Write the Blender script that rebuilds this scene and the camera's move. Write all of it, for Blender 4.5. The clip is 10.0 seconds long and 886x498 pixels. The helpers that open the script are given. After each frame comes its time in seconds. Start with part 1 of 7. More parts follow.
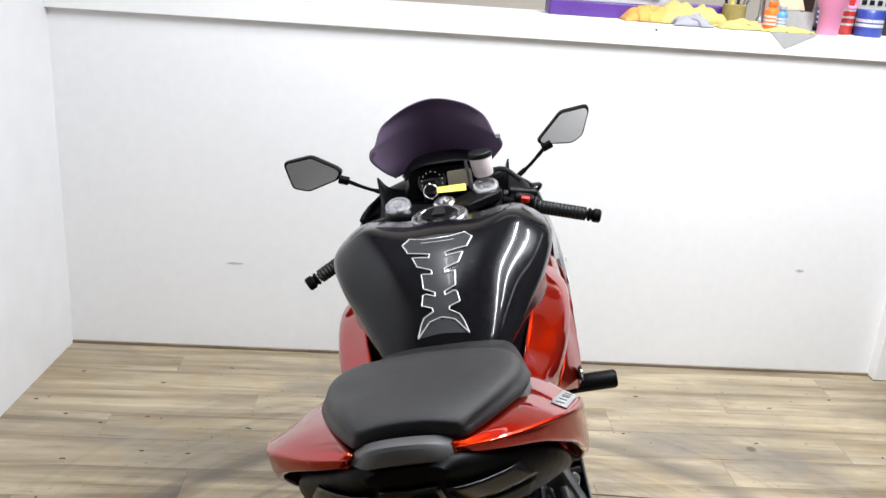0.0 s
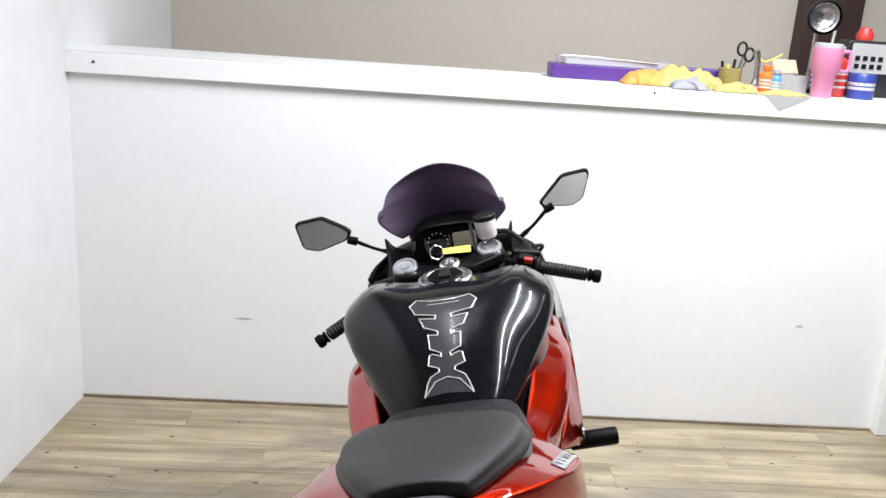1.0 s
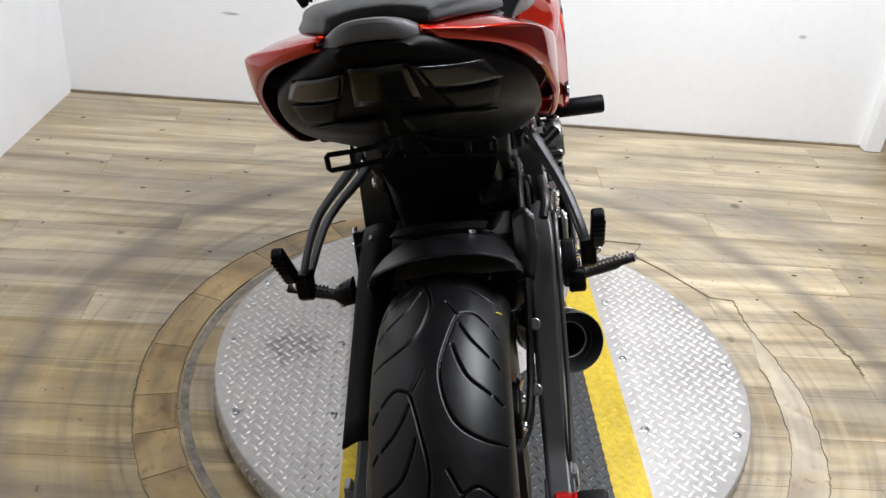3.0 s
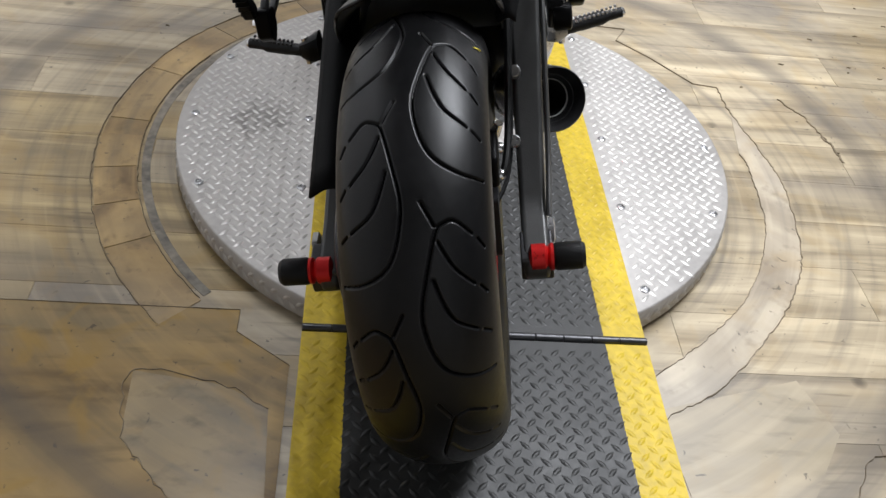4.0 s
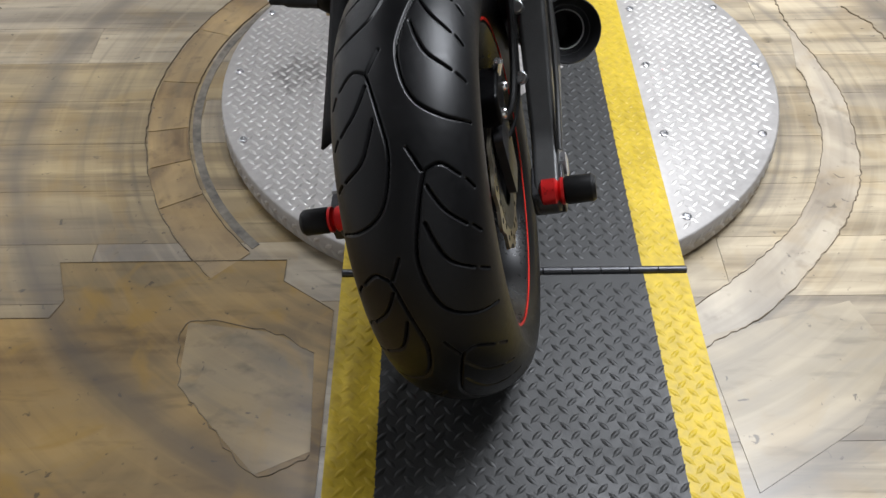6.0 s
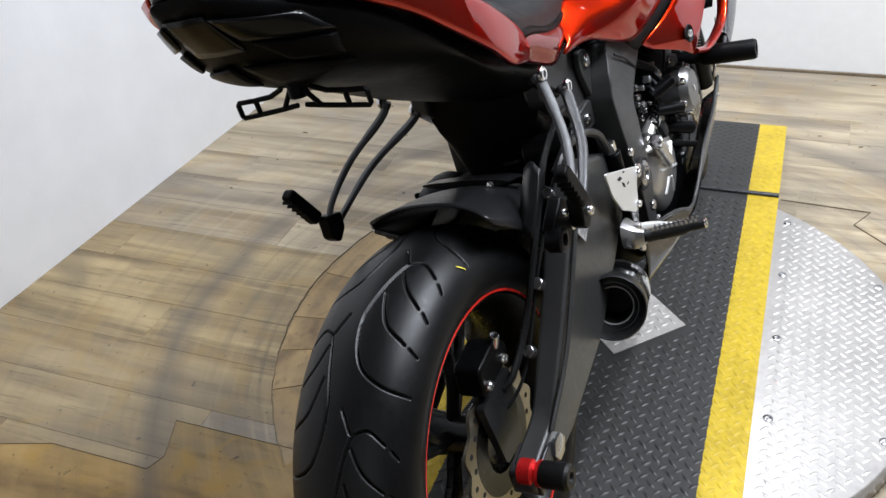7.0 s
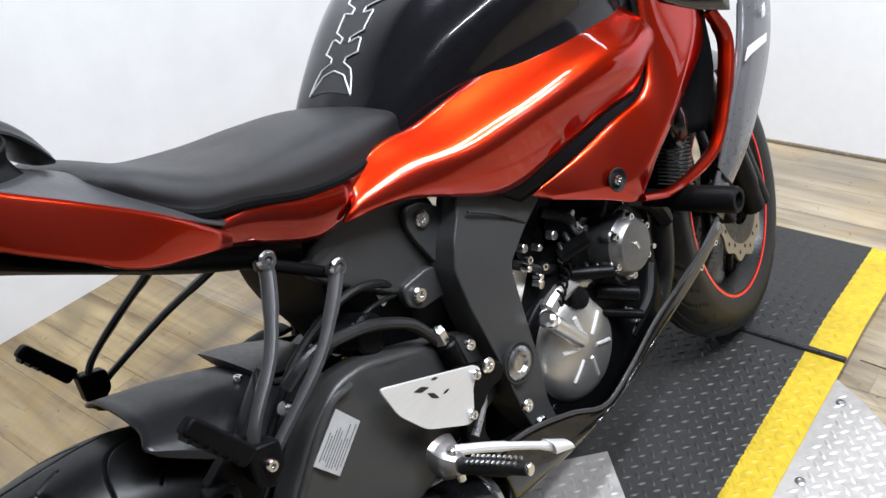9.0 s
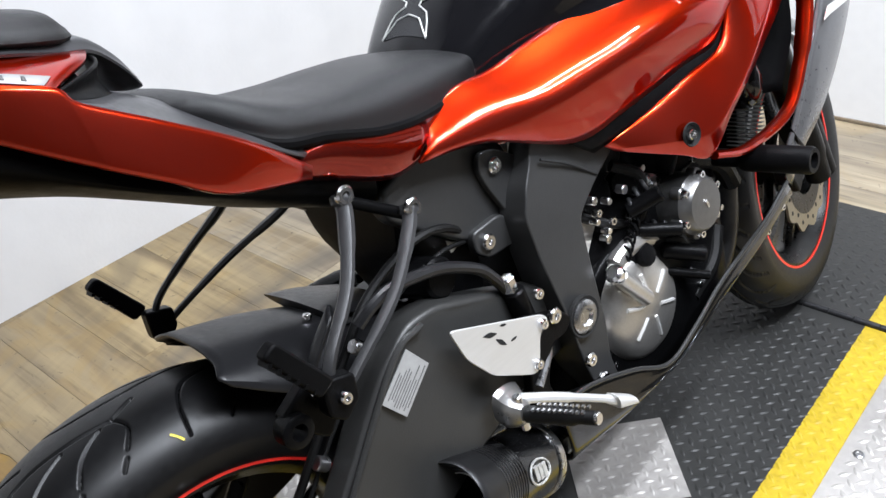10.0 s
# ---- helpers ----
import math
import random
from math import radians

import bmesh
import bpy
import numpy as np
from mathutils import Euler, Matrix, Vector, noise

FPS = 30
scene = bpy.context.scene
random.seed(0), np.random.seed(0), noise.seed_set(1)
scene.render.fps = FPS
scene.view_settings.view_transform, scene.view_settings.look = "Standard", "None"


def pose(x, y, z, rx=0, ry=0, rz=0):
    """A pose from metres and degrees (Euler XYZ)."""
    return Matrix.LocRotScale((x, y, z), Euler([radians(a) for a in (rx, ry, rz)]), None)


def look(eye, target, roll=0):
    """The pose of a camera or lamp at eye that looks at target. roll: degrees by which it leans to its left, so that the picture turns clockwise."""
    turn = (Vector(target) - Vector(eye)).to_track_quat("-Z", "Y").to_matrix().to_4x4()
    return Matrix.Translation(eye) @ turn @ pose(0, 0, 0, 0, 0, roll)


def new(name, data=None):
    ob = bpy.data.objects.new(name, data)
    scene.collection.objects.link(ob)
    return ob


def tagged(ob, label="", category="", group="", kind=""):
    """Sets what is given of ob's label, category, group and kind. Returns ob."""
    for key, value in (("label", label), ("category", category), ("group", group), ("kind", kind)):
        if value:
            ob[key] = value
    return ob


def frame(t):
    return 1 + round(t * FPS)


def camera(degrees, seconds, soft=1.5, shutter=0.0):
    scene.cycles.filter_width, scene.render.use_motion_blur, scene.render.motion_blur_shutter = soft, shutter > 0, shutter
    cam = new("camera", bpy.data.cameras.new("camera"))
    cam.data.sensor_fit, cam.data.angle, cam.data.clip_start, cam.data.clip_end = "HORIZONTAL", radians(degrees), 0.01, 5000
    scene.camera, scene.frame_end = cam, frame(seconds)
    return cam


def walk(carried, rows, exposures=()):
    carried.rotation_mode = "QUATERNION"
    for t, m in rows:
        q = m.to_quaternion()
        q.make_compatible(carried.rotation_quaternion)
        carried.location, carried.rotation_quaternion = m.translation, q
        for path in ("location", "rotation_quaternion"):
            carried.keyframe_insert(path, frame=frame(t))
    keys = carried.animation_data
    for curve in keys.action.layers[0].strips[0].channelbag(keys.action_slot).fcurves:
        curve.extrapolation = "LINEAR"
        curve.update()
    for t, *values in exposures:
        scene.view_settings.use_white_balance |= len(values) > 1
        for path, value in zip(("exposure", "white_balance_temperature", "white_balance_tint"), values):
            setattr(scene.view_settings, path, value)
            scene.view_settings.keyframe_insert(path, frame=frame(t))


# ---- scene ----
cam = camera(53.9, 10.0)
PATH = [
    (0, (-0.298, -0.893, 1.455), (-0.174, 0.99, 0.793), 4.1),
    (0.5, (-0.297, -0.948, 1.503), (-0.174, 0.965, 0.93), 3.5),
    (1, (-0.306, -0.952, 1.499), (-0.198, 0.966, 0.945), 4.0),
    (1.5, (-0.302, -0.957, 1.47), (-0.181, 0.937, 0.839), 4.4),
    (2, (-0.284, -0.972, 1.416), (-0.171, 0.868, 0.64), 4.9),
    (2.2, (-0.27, -0.983, 1.391), (-0.154, 0.833, 0.56), 5.2),
    (3.3, (-0.251, -1.014, 1.247), (-0.091, 0.605, 0.085), 6.5),
    (3.5, (-0.246, -1.014, 1.214), (-0.051, 0.541, -0.03), 7.5),
    (4, (-0.243, -1.015, 1.16), (-0.02, 0.433, -0.202), 9.1),
    (4.5, (-0.23, -1.017, 1.119), (0.021, 0.306, -0.36), 9.2),
    (5, (-0.227, -1.023, 1.091), (0.046, 0.226, -0.447), 10.4),
    (5.2, (-0.231, -1.024, 1.095), (0.064, 0.224, -0.439), 9.4),
    (6.3, (0.021, -1.044, 1.25), (-0.218, 0.426, -0.085), -4.4),
    (6.5, (0.142, -1.066, 1.284), (-0.262, 0.491, 0.095), -4.9),
    (6.6, (0.181, -1.063, 1.283), (-0.273, 0.505, 0.128), -5.6),
    (7, (0.269, -0.922, 1.297), (-0.398, 0.572, 0.147), -6.0),
    (7.5, (0.361, -0.668, 1.305), (-0.307, 0.849, 0.186), -7.7),
    (8, (0.496, -0.471, 1.291), (-0.495, 0.892, 0.214), -7.0),
    (8.5, (0.591, -0.316, 1.277), (-0.491, 0.935, 0.153), -6.5),
    (9, (0.616, -0.261, 1.264), (-0.52, 0.969, 0.17), -9.3),
    (9.5, (0.625, -0.268, 1.259), (-0.537, 0.939, 0.166), -9.2),
    (10, (0.586, -0.306, 1.23), (-0.596, 0.855, 0.109), -8.9),
]
walk(cam, [(t, look(e, g, r)) for t, e, g, r in PATH], [(0, 0.0, 6500, 10), (1.0, 0.01, 6500, 10), (2.2, 0.08, 6500, 10), (3.5, 0.03, 6480, 10), (5, 0.0, 6450, 10), (6.5, 0.03, 6300, 10), (7.5, 0.08, 6250, 10), (9, 0.24, 6250, 10), (10, 0.30, 6250, 10)])

# ---- world and lights ----
world = bpy.data.worlds.new("world")
world.use_nodes = True
scene.world = world
world.node_tree.nodes["Background"].inputs[0].default_value = (0.75, 0.78, 0.85, 1)
world.node_tree.nodes["Background"].inputs[1].default_value = 0.004
scene.view_settings.exposure = 0.0

CEILING = 2.75
FLOOR = -0.07
LAMPS = [
    # x, y, turn about z, watts
    (0.78, 0.18, 90, 35), (1.25, 0.75, 90, 30), (0.75, 1.25, 90, 40), (1.30, 1.20, 90, 36), (-0.58, 0.98, 90, 38), (2.2, 0.7, 90, 4), (2.2, 1.9, 90, 5),
    # weak tubes added out of view to lift the rear and beige walls
    (0.4, -3.3, 0, 6), (0.3, 2.75, 0, 2),
]

# ---- materials ----
def mat(name, color, rough=0.5, metal=0.0, coat=0.0, vary=0.12, scale=9.0, fine=120.0, bump=0.0, bump_scale=200.0,
        rough_vary=0.08, stretch=(1, 1, 1), spec=0.5, coat_rough=0.03, flakes=0.0, flake_scale=900, world_space=False, per_object=0.0):
    m = bpy.data.materials.new(name)
    m.use_nodes = True
    n, l = m.node_tree.nodes, m.node_tree.links
    p = n["Principled BSDF"]
    p.inputs["Metallic"].default_value = metal
    p.inputs["Coat Weight"].default_value = coat
    p.inputs["Coat Roughness"].default_value = coat_rough
    p.inputs["Specular IOR Level"].default_value = spec
    if world_space:
        source = n.new("ShaderNodeNewGeometry").outputs["Position"]
    else:
        source = n.new("ShaderNodeTexCoord").outputs["Object"]
    mapping = n.new("ShaderNodeMapping")
    mapping.inputs["Scale"].default_value = stretch
    l.new(source, mapping.inputs["Vector"])
    big = n.new("ShaderNodeTexNoise")
    big.inputs["Scale"].default_value, big.inputs["Detail"].default_value = scale, 4
    small = n.new("ShaderNodeTexNoise")
    small.inputs["Scale"].default_value, small.inputs["Detail"].default_value = fine, 3
    for t in (big, small):
        l.new(mapping.outputs[0], t.inputs["Vector"])
    mean = n.new("ShaderNodeMath")
    mean.operation = "ADD"
    l.new(big.outputs["Fac"], mean.inputs[0])
    l.new(small.outputs["Fac"], mean.inputs[1])
    last = mean.outputs[0]
    if per_object:
        info = n.new("ShaderNodeObjectInfo")
        extra = n.new("ShaderNodeMath")
        extra.operation, extra.inputs[1].default_value = "MULTIPLY_ADD", per_object
        l.new(info.outputs["Random"], extra.inputs[0])
        l.new(last, extra.inputs[2])
        last = extra.outputs[0]
    ramp = n.new("ShaderNodeMapRange")
    ramp.inputs["From Min"].default_value, ramp.inputs["From Max"].default_value = 0.6, 1.4 + per_object
    ramp.inputs["To Min"].default_value, ramp.inputs["To Max"].default_value = 1 - vary, 1 + vary
    l.new(last, ramp.inputs["Value"])
    mix = n.new("ShaderNodeVectorMath")
    mix.operation = "SCALE"
    mix.inputs[0].default_value = color[:3]
    l.new(ramp.outputs[0], mix.inputs["Scale"])
    l.new(mix.outputs[0], p.inputs["Base Color"])
    rr = n.new("ShaderNodeMapRange")
    rr.inputs["From Min"].default_value, rr.inputs["From Max"].default_value = 0.6, 1.4
    rr.inputs["To Min"].default_value, rr.inputs["To Max"].default_value = max(0.02, rough - rough_vary), min(1, rough + rough_vary)
    l.new(mean.outputs[0], rr.inputs["Value"])
    l.new(rr.outputs[0], p.inputs["Roughness"])
    if bump:
        tex = n.new("ShaderNodeTexNoise")
        tex.inputs["Scale"].default_value, tex.inputs["Detail"].default_value = bump_scale, 3
        l.new(mapping.outputs[0], tex.inputs["Vector"])
        b = n.new("ShaderNodeBump")
        b.inputs["Strength"].default_value, b.inputs["Distance"].default_value = bump, 0.002
        l.new(tex.outputs["Fac"], b.inputs["Height"])
        l.new(b.outputs[0], p.inputs["Normal"])
    if flakes:
        v = n.new("ShaderNodeTexVoronoi")
        v.inputs["Scale"].default_value = flake_scale
        l.new(mapping.outputs[0], v.inputs["Vector"])
        sub = n.new("ShaderNodeVectorMath")
        sub.operation, sub.inputs[1].default_value = "SUBTRACT", (0.5, 0.5, 0.5)
        l.new(v.outputs["Color"], sub.inputs[0])
        mul = n.new("ShaderNodeVectorMath")
        mul.operation = "SCALE"
        mul.inputs["Scale"].default_value = flakes
        l.new(sub.outputs[0], mul.inputs[0])
        geo = n.new("ShaderNodeNewGeometry")
        add = n.new("ShaderNodeVectorMath")
        l.new(geo.outputs["Normal"], add.inputs[0])
        l.new(mul.outputs[0], add.inputs[1])
        norm = n.new("ShaderNodeVectorMath")
        norm.operation = "NORMALIZE"
        l.new(add.outputs[0], norm.inputs[0])
        l.new(norm.outputs[0], p.inputs["Normal"])
    return m


def see_through(name, tint, rough, clear):
    """Tinted sheet: part lets light through in its tint, part is glossy plastic."""
    m = bpy.data.materials.new(name)
    m.use_nodes = True
    n, l = m.node_tree.nodes, m.node_tree.links
    p = n["Principled BSDF"]
    p.inputs["Base Color"].default_value = tint
    p.inputs["Roughness"].default_value = rough
    tr = n.new("ShaderNodeBsdfTransparent")
    tr.inputs[0].default_value = tint
    mx = n.new("ShaderNodeMixShader")
    mx.inputs[0].default_value = clear
    l.new(p.outputs[0], mx.inputs[1])
    l.new(tr.outputs[0], mx.inputs[2])
    l.new(mx.outputs[0], n["Material Output"].inputs["Surface"])
    return m


def wood(name, light, dark, grey, stretch, per_object=0.0, rings=True, amber=0.18):
    """Printed vinyl planks: streaks along the board, knots, grey wear, turned tracks round the table."""
    m = bpy.data.materials.new(name)
    m.use_nodes = True
    n, l = m.node_tree.nodes, m.node_tree.links
    p = n["Principled BSDF"]
    geo = n.new("ShaderNodeNewGeometry")
    info = n.new("ShaderNodeObjectInfo")
    shift = n.new("ShaderNodeVectorMath")
    shift.operation = "SCALE"
    shift.inputs["Scale"].default_value = 37.0
    comb = n.new("ShaderNodeCombineXYZ")
    l.new(info.outputs["Random"], comb.inputs[0])
    l.new(info.outputs["Random"], comb.inputs[1])
    l.new(comb.outputs[0], shift.inputs[0])
    pos = n.new("ShaderNodeVectorMath")
    l.new(geo.outputs["Position"], pos.inputs[0])
    l.new(shift.outputs[0], pos.inputs[1])
    mapping = n.new("ShaderNodeMapping")
    mapping.inputs["Scale"].default_value = stretch
    l.new(pos.outputs[0], mapping.inputs[0])

    def noise_tex(scale, detail, vec, distort=0.0):
        t = n.new("ShaderNodeTexNoise")
        t.inputs["Scale"].default_value, t.inputs["Detail"].default_value = scale, detail
        t.inputs["Distortion"].default_value = distort
        l.new(vec, t.inputs["Vector"])
        return t.outputs["Fac"]

    def rng(value, a, b, c=0.0, d=1.0):
        t = n.new("ShaderNodeMapRange")
        for key, v in zip(("From Min", "From Max", "To Min", "To Max"), (a, b, c, d)):
            t.inputs[key].default_value = v
        l.new(value, t.inputs["Value"])
        return t.outputs[0]

    def blend(fac, a, b):
        t = n.new("ShaderNodeMix")
        t.data_type = "RGBA"
        l.new(fac, t.inputs[0])
        for i, v in ((6, a), (7, b)):
            if isinstance(v, tuple):
                t.inputs[i].default_value = v
            else:
                l.new(v, t.inputs[i])
        return t.outputs[2]

    streak = noise_tex(1.0, 5, mapping.outputs[0], 0.6)
    fine = noise_tex(6.0, 4, mapping.outputs[0])
    wide = n.new("ShaderNodeMapping")
    wide.inputs["Scale"].default_value = (0.55, 1.9, 1)
    l.new(geo.outputs["Position"], wide.inputs[0])
    worn = noise_tex(1.9, 6, wide.outputs[0], 0.4)
    col = blend(rng(streak, 0.34, 0.66), dark, light)
    col = blend(rng(worn, 0.46, 0.66, 0, 0.85), col, grey)
    col = blend(rng(fine, 0.56, 0.8, 0, 0.7), col, tuple(0.5 * c for c in dark[:3]) + (1,))
    # scuffs that run round the turntable
    rel = n.new("ShaderNodeVectorMath")
    rel.operation, rel.inputs[1].default_value = "SUBTRACT", (0, 0.61, FLOOR)
    l.new(geo.outputs["Position"], rel.inputs[0])
    axes = n.new("ShaderNodeSeparateXYZ")
    l.new(rel.outputs[0], axes.inputs[0])
    ang = n.new("ShaderNodeMath")
    ang.operation = "ARCTAN2"
    l.new(axes.outputs["Y"], ang.inputs[0])
    l.new(axes.outputs["X"], ang.inputs[1])
    rad = n.new("ShaderNodeVectorMath")
    rad.operation = "LENGTH"
    l.new(rel.outputs[0], rad.inputs[0])
    polar = n.new("ShaderNodeCombineXYZ")
    for i, (value, k) in enumerate(((rad.outputs["Value"], 34), (ang.outputs[0], 1.5))):
        by = n.new("ShaderNodeMath")
        by.operation, by.inputs[1].default_value = "MULTIPLY", k
        l.new(value, by.inputs[0])
        l.new(by.outputs[0], polar.inputs[i])
    scuffs = noise_tex(1.0, 5, polar.outputs[0], 0.3)
    ring_mask = rng(rad.outputs["Value"], 0.8, 1.7, 1.0, 0.0)
    both_masks = n.new("ShaderNodeMath")
    both_masks.operation = "MULTIPLY"
    l.new(rng(scuffs, 0.52, 0.70, 0, 0.55), both_masks.inputs[0])
    l.new(ring_mask, both_masks.inputs[1])
    col = blend(both_masks.outputs[0], col, tuple(0.62 * c for c in grey[:3]) + (1,))
    pale = n.new("ShaderNodeMath")
    pale.operation = "MULTIPLY"
    l.new(rng(scuffs, 0.46, 0.30, 0, 0.28), pale.inputs[0])
    l.new(ring_mask, pale.inputs[1])
    col = blend(pale.outputs[0], col, tuple(min(0.8, 1.22 * c) for c in light[:3]) + (1,))
    blot = noise_tex(3.1, 7, geo.outputs["Position"], 0.8)
    col = blend(rng(blot, 0.54, 0.72, 0, 0.5), col, tuple(0.7 * c for c in grey[:3]) + (1,))
    p.inputs["Specular IOR Level"].default_value = 0.56 - 0.45 * amber
    # rubbed amber patches, and specks of grime trodden in
    rubbed = noise_tex(5.5, 6, geo.outputs["Position"], 1.4)
    col = blend(rng(rubbed, 0.52, 0.64, 0, amber), col, (0.31, 0.19, 0.045, 1))
    col = blend(rng(rubbed, 0.44, 0.36, 0, 0.55 * amber), col, tuple(0.5 * a + 0.5 * b for a, b in zip(light, grey)))
    specks = noise_tex(55.0, 3, geo.outputs["Position"], 0.5)
    col = blend(rng(specks, 0.68, 0.74, 0, 0.7), col, (0.05, 0.042, 0.032, 1))
    knots = n.new("ShaderNodeTexVoronoi")
    knots.inputs["Scale"].default_value = 2.6
    l.new(pos.outputs[0], knots.inputs["Vector"])
    col = blend(rng(knots.outputs["Distance"], 0.03, 0.055, 0.75, 0.0), col, (0.05, 0.035, 0.02, 1))
    if rings:
        sep = n.new("ShaderNodeVectorMath")
        sep.operation, sep.inputs[1].default_value = "DISTANCE", (0, 0.61, FLOOR)
        l.new(geo.outputs["Position"], sep.inputs[0])
        wob = n.new("ShaderNodeMath")
        wob.operation, wob.inputs[1].default_value = "MULTIPLY_ADD", 0.10
        l.new(worn, wob.inputs[0])
        l.new(sep.outputs["Value"], wob.inputs[2])
        d = n.new("ShaderNodeMath")
        d.operation, d.inputs[1].default_value = "SUBTRACT", 1.115
        l.new(wob.outputs[0], d.inputs[0])
        a = n.new("ShaderNodeMath")
        a.operation = "ABSOLUTE"
        l.new(d.outputs[0], a.inputs[0])
        col = blend(rng(a.outputs[0], 0.005, 0.06, 0.6, 0.0), col, (0.10, 0.085, 0.07, 1))
    if per_object:
        hv = n.new("ShaderNodeHueSaturation")
        l.new(rng(info.outputs["Random"], 0, 1, 1 - per_object, 1 + per_object), hv.inputs["Value"])
        l.new(col, hv.inputs["Color"])
        col = hv.outputs[0]
    l.new(col, p.inputs["Base Color"])
    l.new(rng(worn, 0.3, 0.7, 0.3, 0.5), p.inputs["Roughness"])
    b = n.new("ShaderNodeBump")
    b.inputs["Strength"].default_value, b.inputs["Distance"].default_value = 0.2, 0.001
    l.new(fine, b.inputs["Height"])
    l.new(b.outputs[0], p.inputs["Normal"])
    return m


M_WALL = mat("wall_paint", (0.80, 0.80, 0.80), 0.55, vary=0.03, scale=1.5, fine=30, bump=0.15, bump_scale=90, world_space=True)
# Wall white toned down so the side wall renders darker.
M_WALL_SIDE = mat("toned_down_wall_paint", (0.71, 0.71, 0.715), 0.5, vary=0.06, scale=0.9, fine=8, bump=0.15, bump_scale=90, world_space=True)
M_BEIGE = mat("beige_paint", (0.50, 0.45, 0.385), 0.7, vary=0.05, scale=1.2, fine=30, bump=0.15, bump_scale=90, world_space=True)
M_TRIM = mat("trim_paint", (0.80, 0.80, 0.79), 0.4, vary=0.03, scale=3, fine=40, world_space=True)
# Near-black tone for the unseen right wall that darkens reflections.
M_SHOP = mat("dark_reflection_wall", (0.045, 0.044, 0.043), 0.7, vary=0.05, scale=1.5, fine=30, world_space=True)
M_CEIL = mat("ceiling_paint", (0.20, 0.20, 0.20), 0.8, vary=0.04, scale=2, fine=60, world_space=True)
M_PLANK = wood("vinyl_plank", (0.46, 0.380, 0.255, 1), (0.19, 0.150, 0.096, 1), (0.20, 0.172, 0.138, 1), (1.1, 15, 1), 0.08)
# Amber tint of the left planks stands in for warmer light there.
M_PLANKAMBER = wood("warm_tinted_plank", (0.42, 0.320, 0.165, 1), (0.17, 0.120, 0.060, 1), (0.20, 0.160, 0.105, 1), (1.1, 15, 1), 0.08, amber=0.25)
M_DUSTY = wood("dusty_vinyl", (0.47, 0.405, 0.305, 1), (0.24, 0.195, 0.140, 1), (0.28, 0.245, 0.20, 1), (4, 4, 1), 0.05, rings=False)
M_RINGWOOD = wood("worn_ring_vinyl", (0.42, 0.285, 0.120, 1), (0.15, 0.093, 0.038, 1), (0.22, 0.165, 0.095, 1), (6, 5, 1), 0.12, rings=False)
M_PATCHWOOD = wood("patched_vinyl", (0.43, 0.28, 0.10, 1), (0.16, 0.10, 0.040, 1), (0.20, 0.152, 0.085, 1), (1.2, 6, 1), 0.06, amber=0.75)
M_CAULK = mat("grey_filler", (0.155, 0.135, 0.105), 0.5, vary=0.7, scale=14, fine=60, world_space=True)
M_CRACK = mat("dirty_joint", (0.185, 0.145, 0.098), 0.9, vary=0.5, world_space=True)
M_ALU = mat("tread_aluminium", (0.385, 0.365, 0.345), 0.53, metal=0.4, vary=0.2, scale=4, fine=60, bump=0.12, bump_scale=260, rough_vary=0.1, world_space=True)


M_BAR = mat("worn_tread_bars", (0.47, 0.452, 0.428), 0.44, metal=0.5, vary=0.2, scale=6, fine=80, world_space=True)


def soiled(m, at, reach, color):
    """Greasy black scuffs trodden into one spot of a plate."""
    n, l = m.node_tree.nodes, m.node_tree.links
    p = n["Principled BSDF"]
    was = p.inputs["Base Color"].links[0].from_socket
    geo = n.new("ShaderNodeNewGeometry")
    far = n.new("ShaderNodeVectorMath")
    far.operation, far.inputs[1].default_value = "DISTANCE", at
    l.new(geo.outputs["Position"], far.inputs[0])
    tex = n.new("ShaderNodeTexNoise")
    tex.inputs["Scale"].default_value, tex.inputs["Detail"].default_value, tex.inputs["Distortion"].default_value = 26, 5, 1.2
    l.new(geo.outputs["Position"], tex.inputs["Vector"])
    near = n.new("ShaderNodeMapRange")
    for key, v in zip(("From Min", "From Max", "To Min", "To Max"), (0.15 * reach, reach, 0.30, -0.25)):
        near.inputs[key].default_value = v
    l.new(far.outputs["Value"], near.inputs["Value"])
    add = n.new("ShaderNodeMath")
    l.new(near.outputs[0], add.inputs[0])
    l.new(tex.outputs["Fac"], add.inputs[1])
    fac = n.new("ShaderNodeMapRange")
    for key, v in zip(("From Min", "From Max", "To Min", "To Max"), (0.56, 0.82, 0.0, 0.55)):
        fac.inputs[key].default_value = v
    l.new(add.outputs[0], fac.inputs["Value"])
    mix = n.new("ShaderNodeMix")
    mix.data_type = "RGBA"
    l.new(fac.outputs[0], mix.inputs[0])
    l.new(was, mix.inputs[6])
    mix.inputs[7].default_value = color
    l.new(mix.outputs[2], p.inputs["Base Color"])


soiled(M_ALU, (-0.44, 0.62, 0.0), 0.17, (0.05, 0.045, 0.04, 1))
M_BLACKPLATE = mat("black_tread", (0.022, 0.022, 0.021), 0.48, spec=0.42, vary=0.22, scale=7, fine=90, bump=0.2, bump_scale=300, rough_vary=0.1, world_space=True)
M_YELLOW = mat("yellow_tread_paint", (0.50, 0.355, 0.022), 0.45, spec=0.3, vary=0.28, scale=8, fine=70, bump=0.15, bump_scale=260, world_space=True)
M_STEEL = mat("steel", (0.45, 0.45, 0.46), 0.3, metal=1.0, vary=0.15)
M_DARKSTEEL = mat("dark_steel", (0.055, 0.055, 0.058), 0.38, metal=0.8, vary=0.2)
M_SMOKED = mat("smoked_steel", (0.02, 0.02, 0.021), 0.34, metal=0.6, vary=0.2, fine=220)
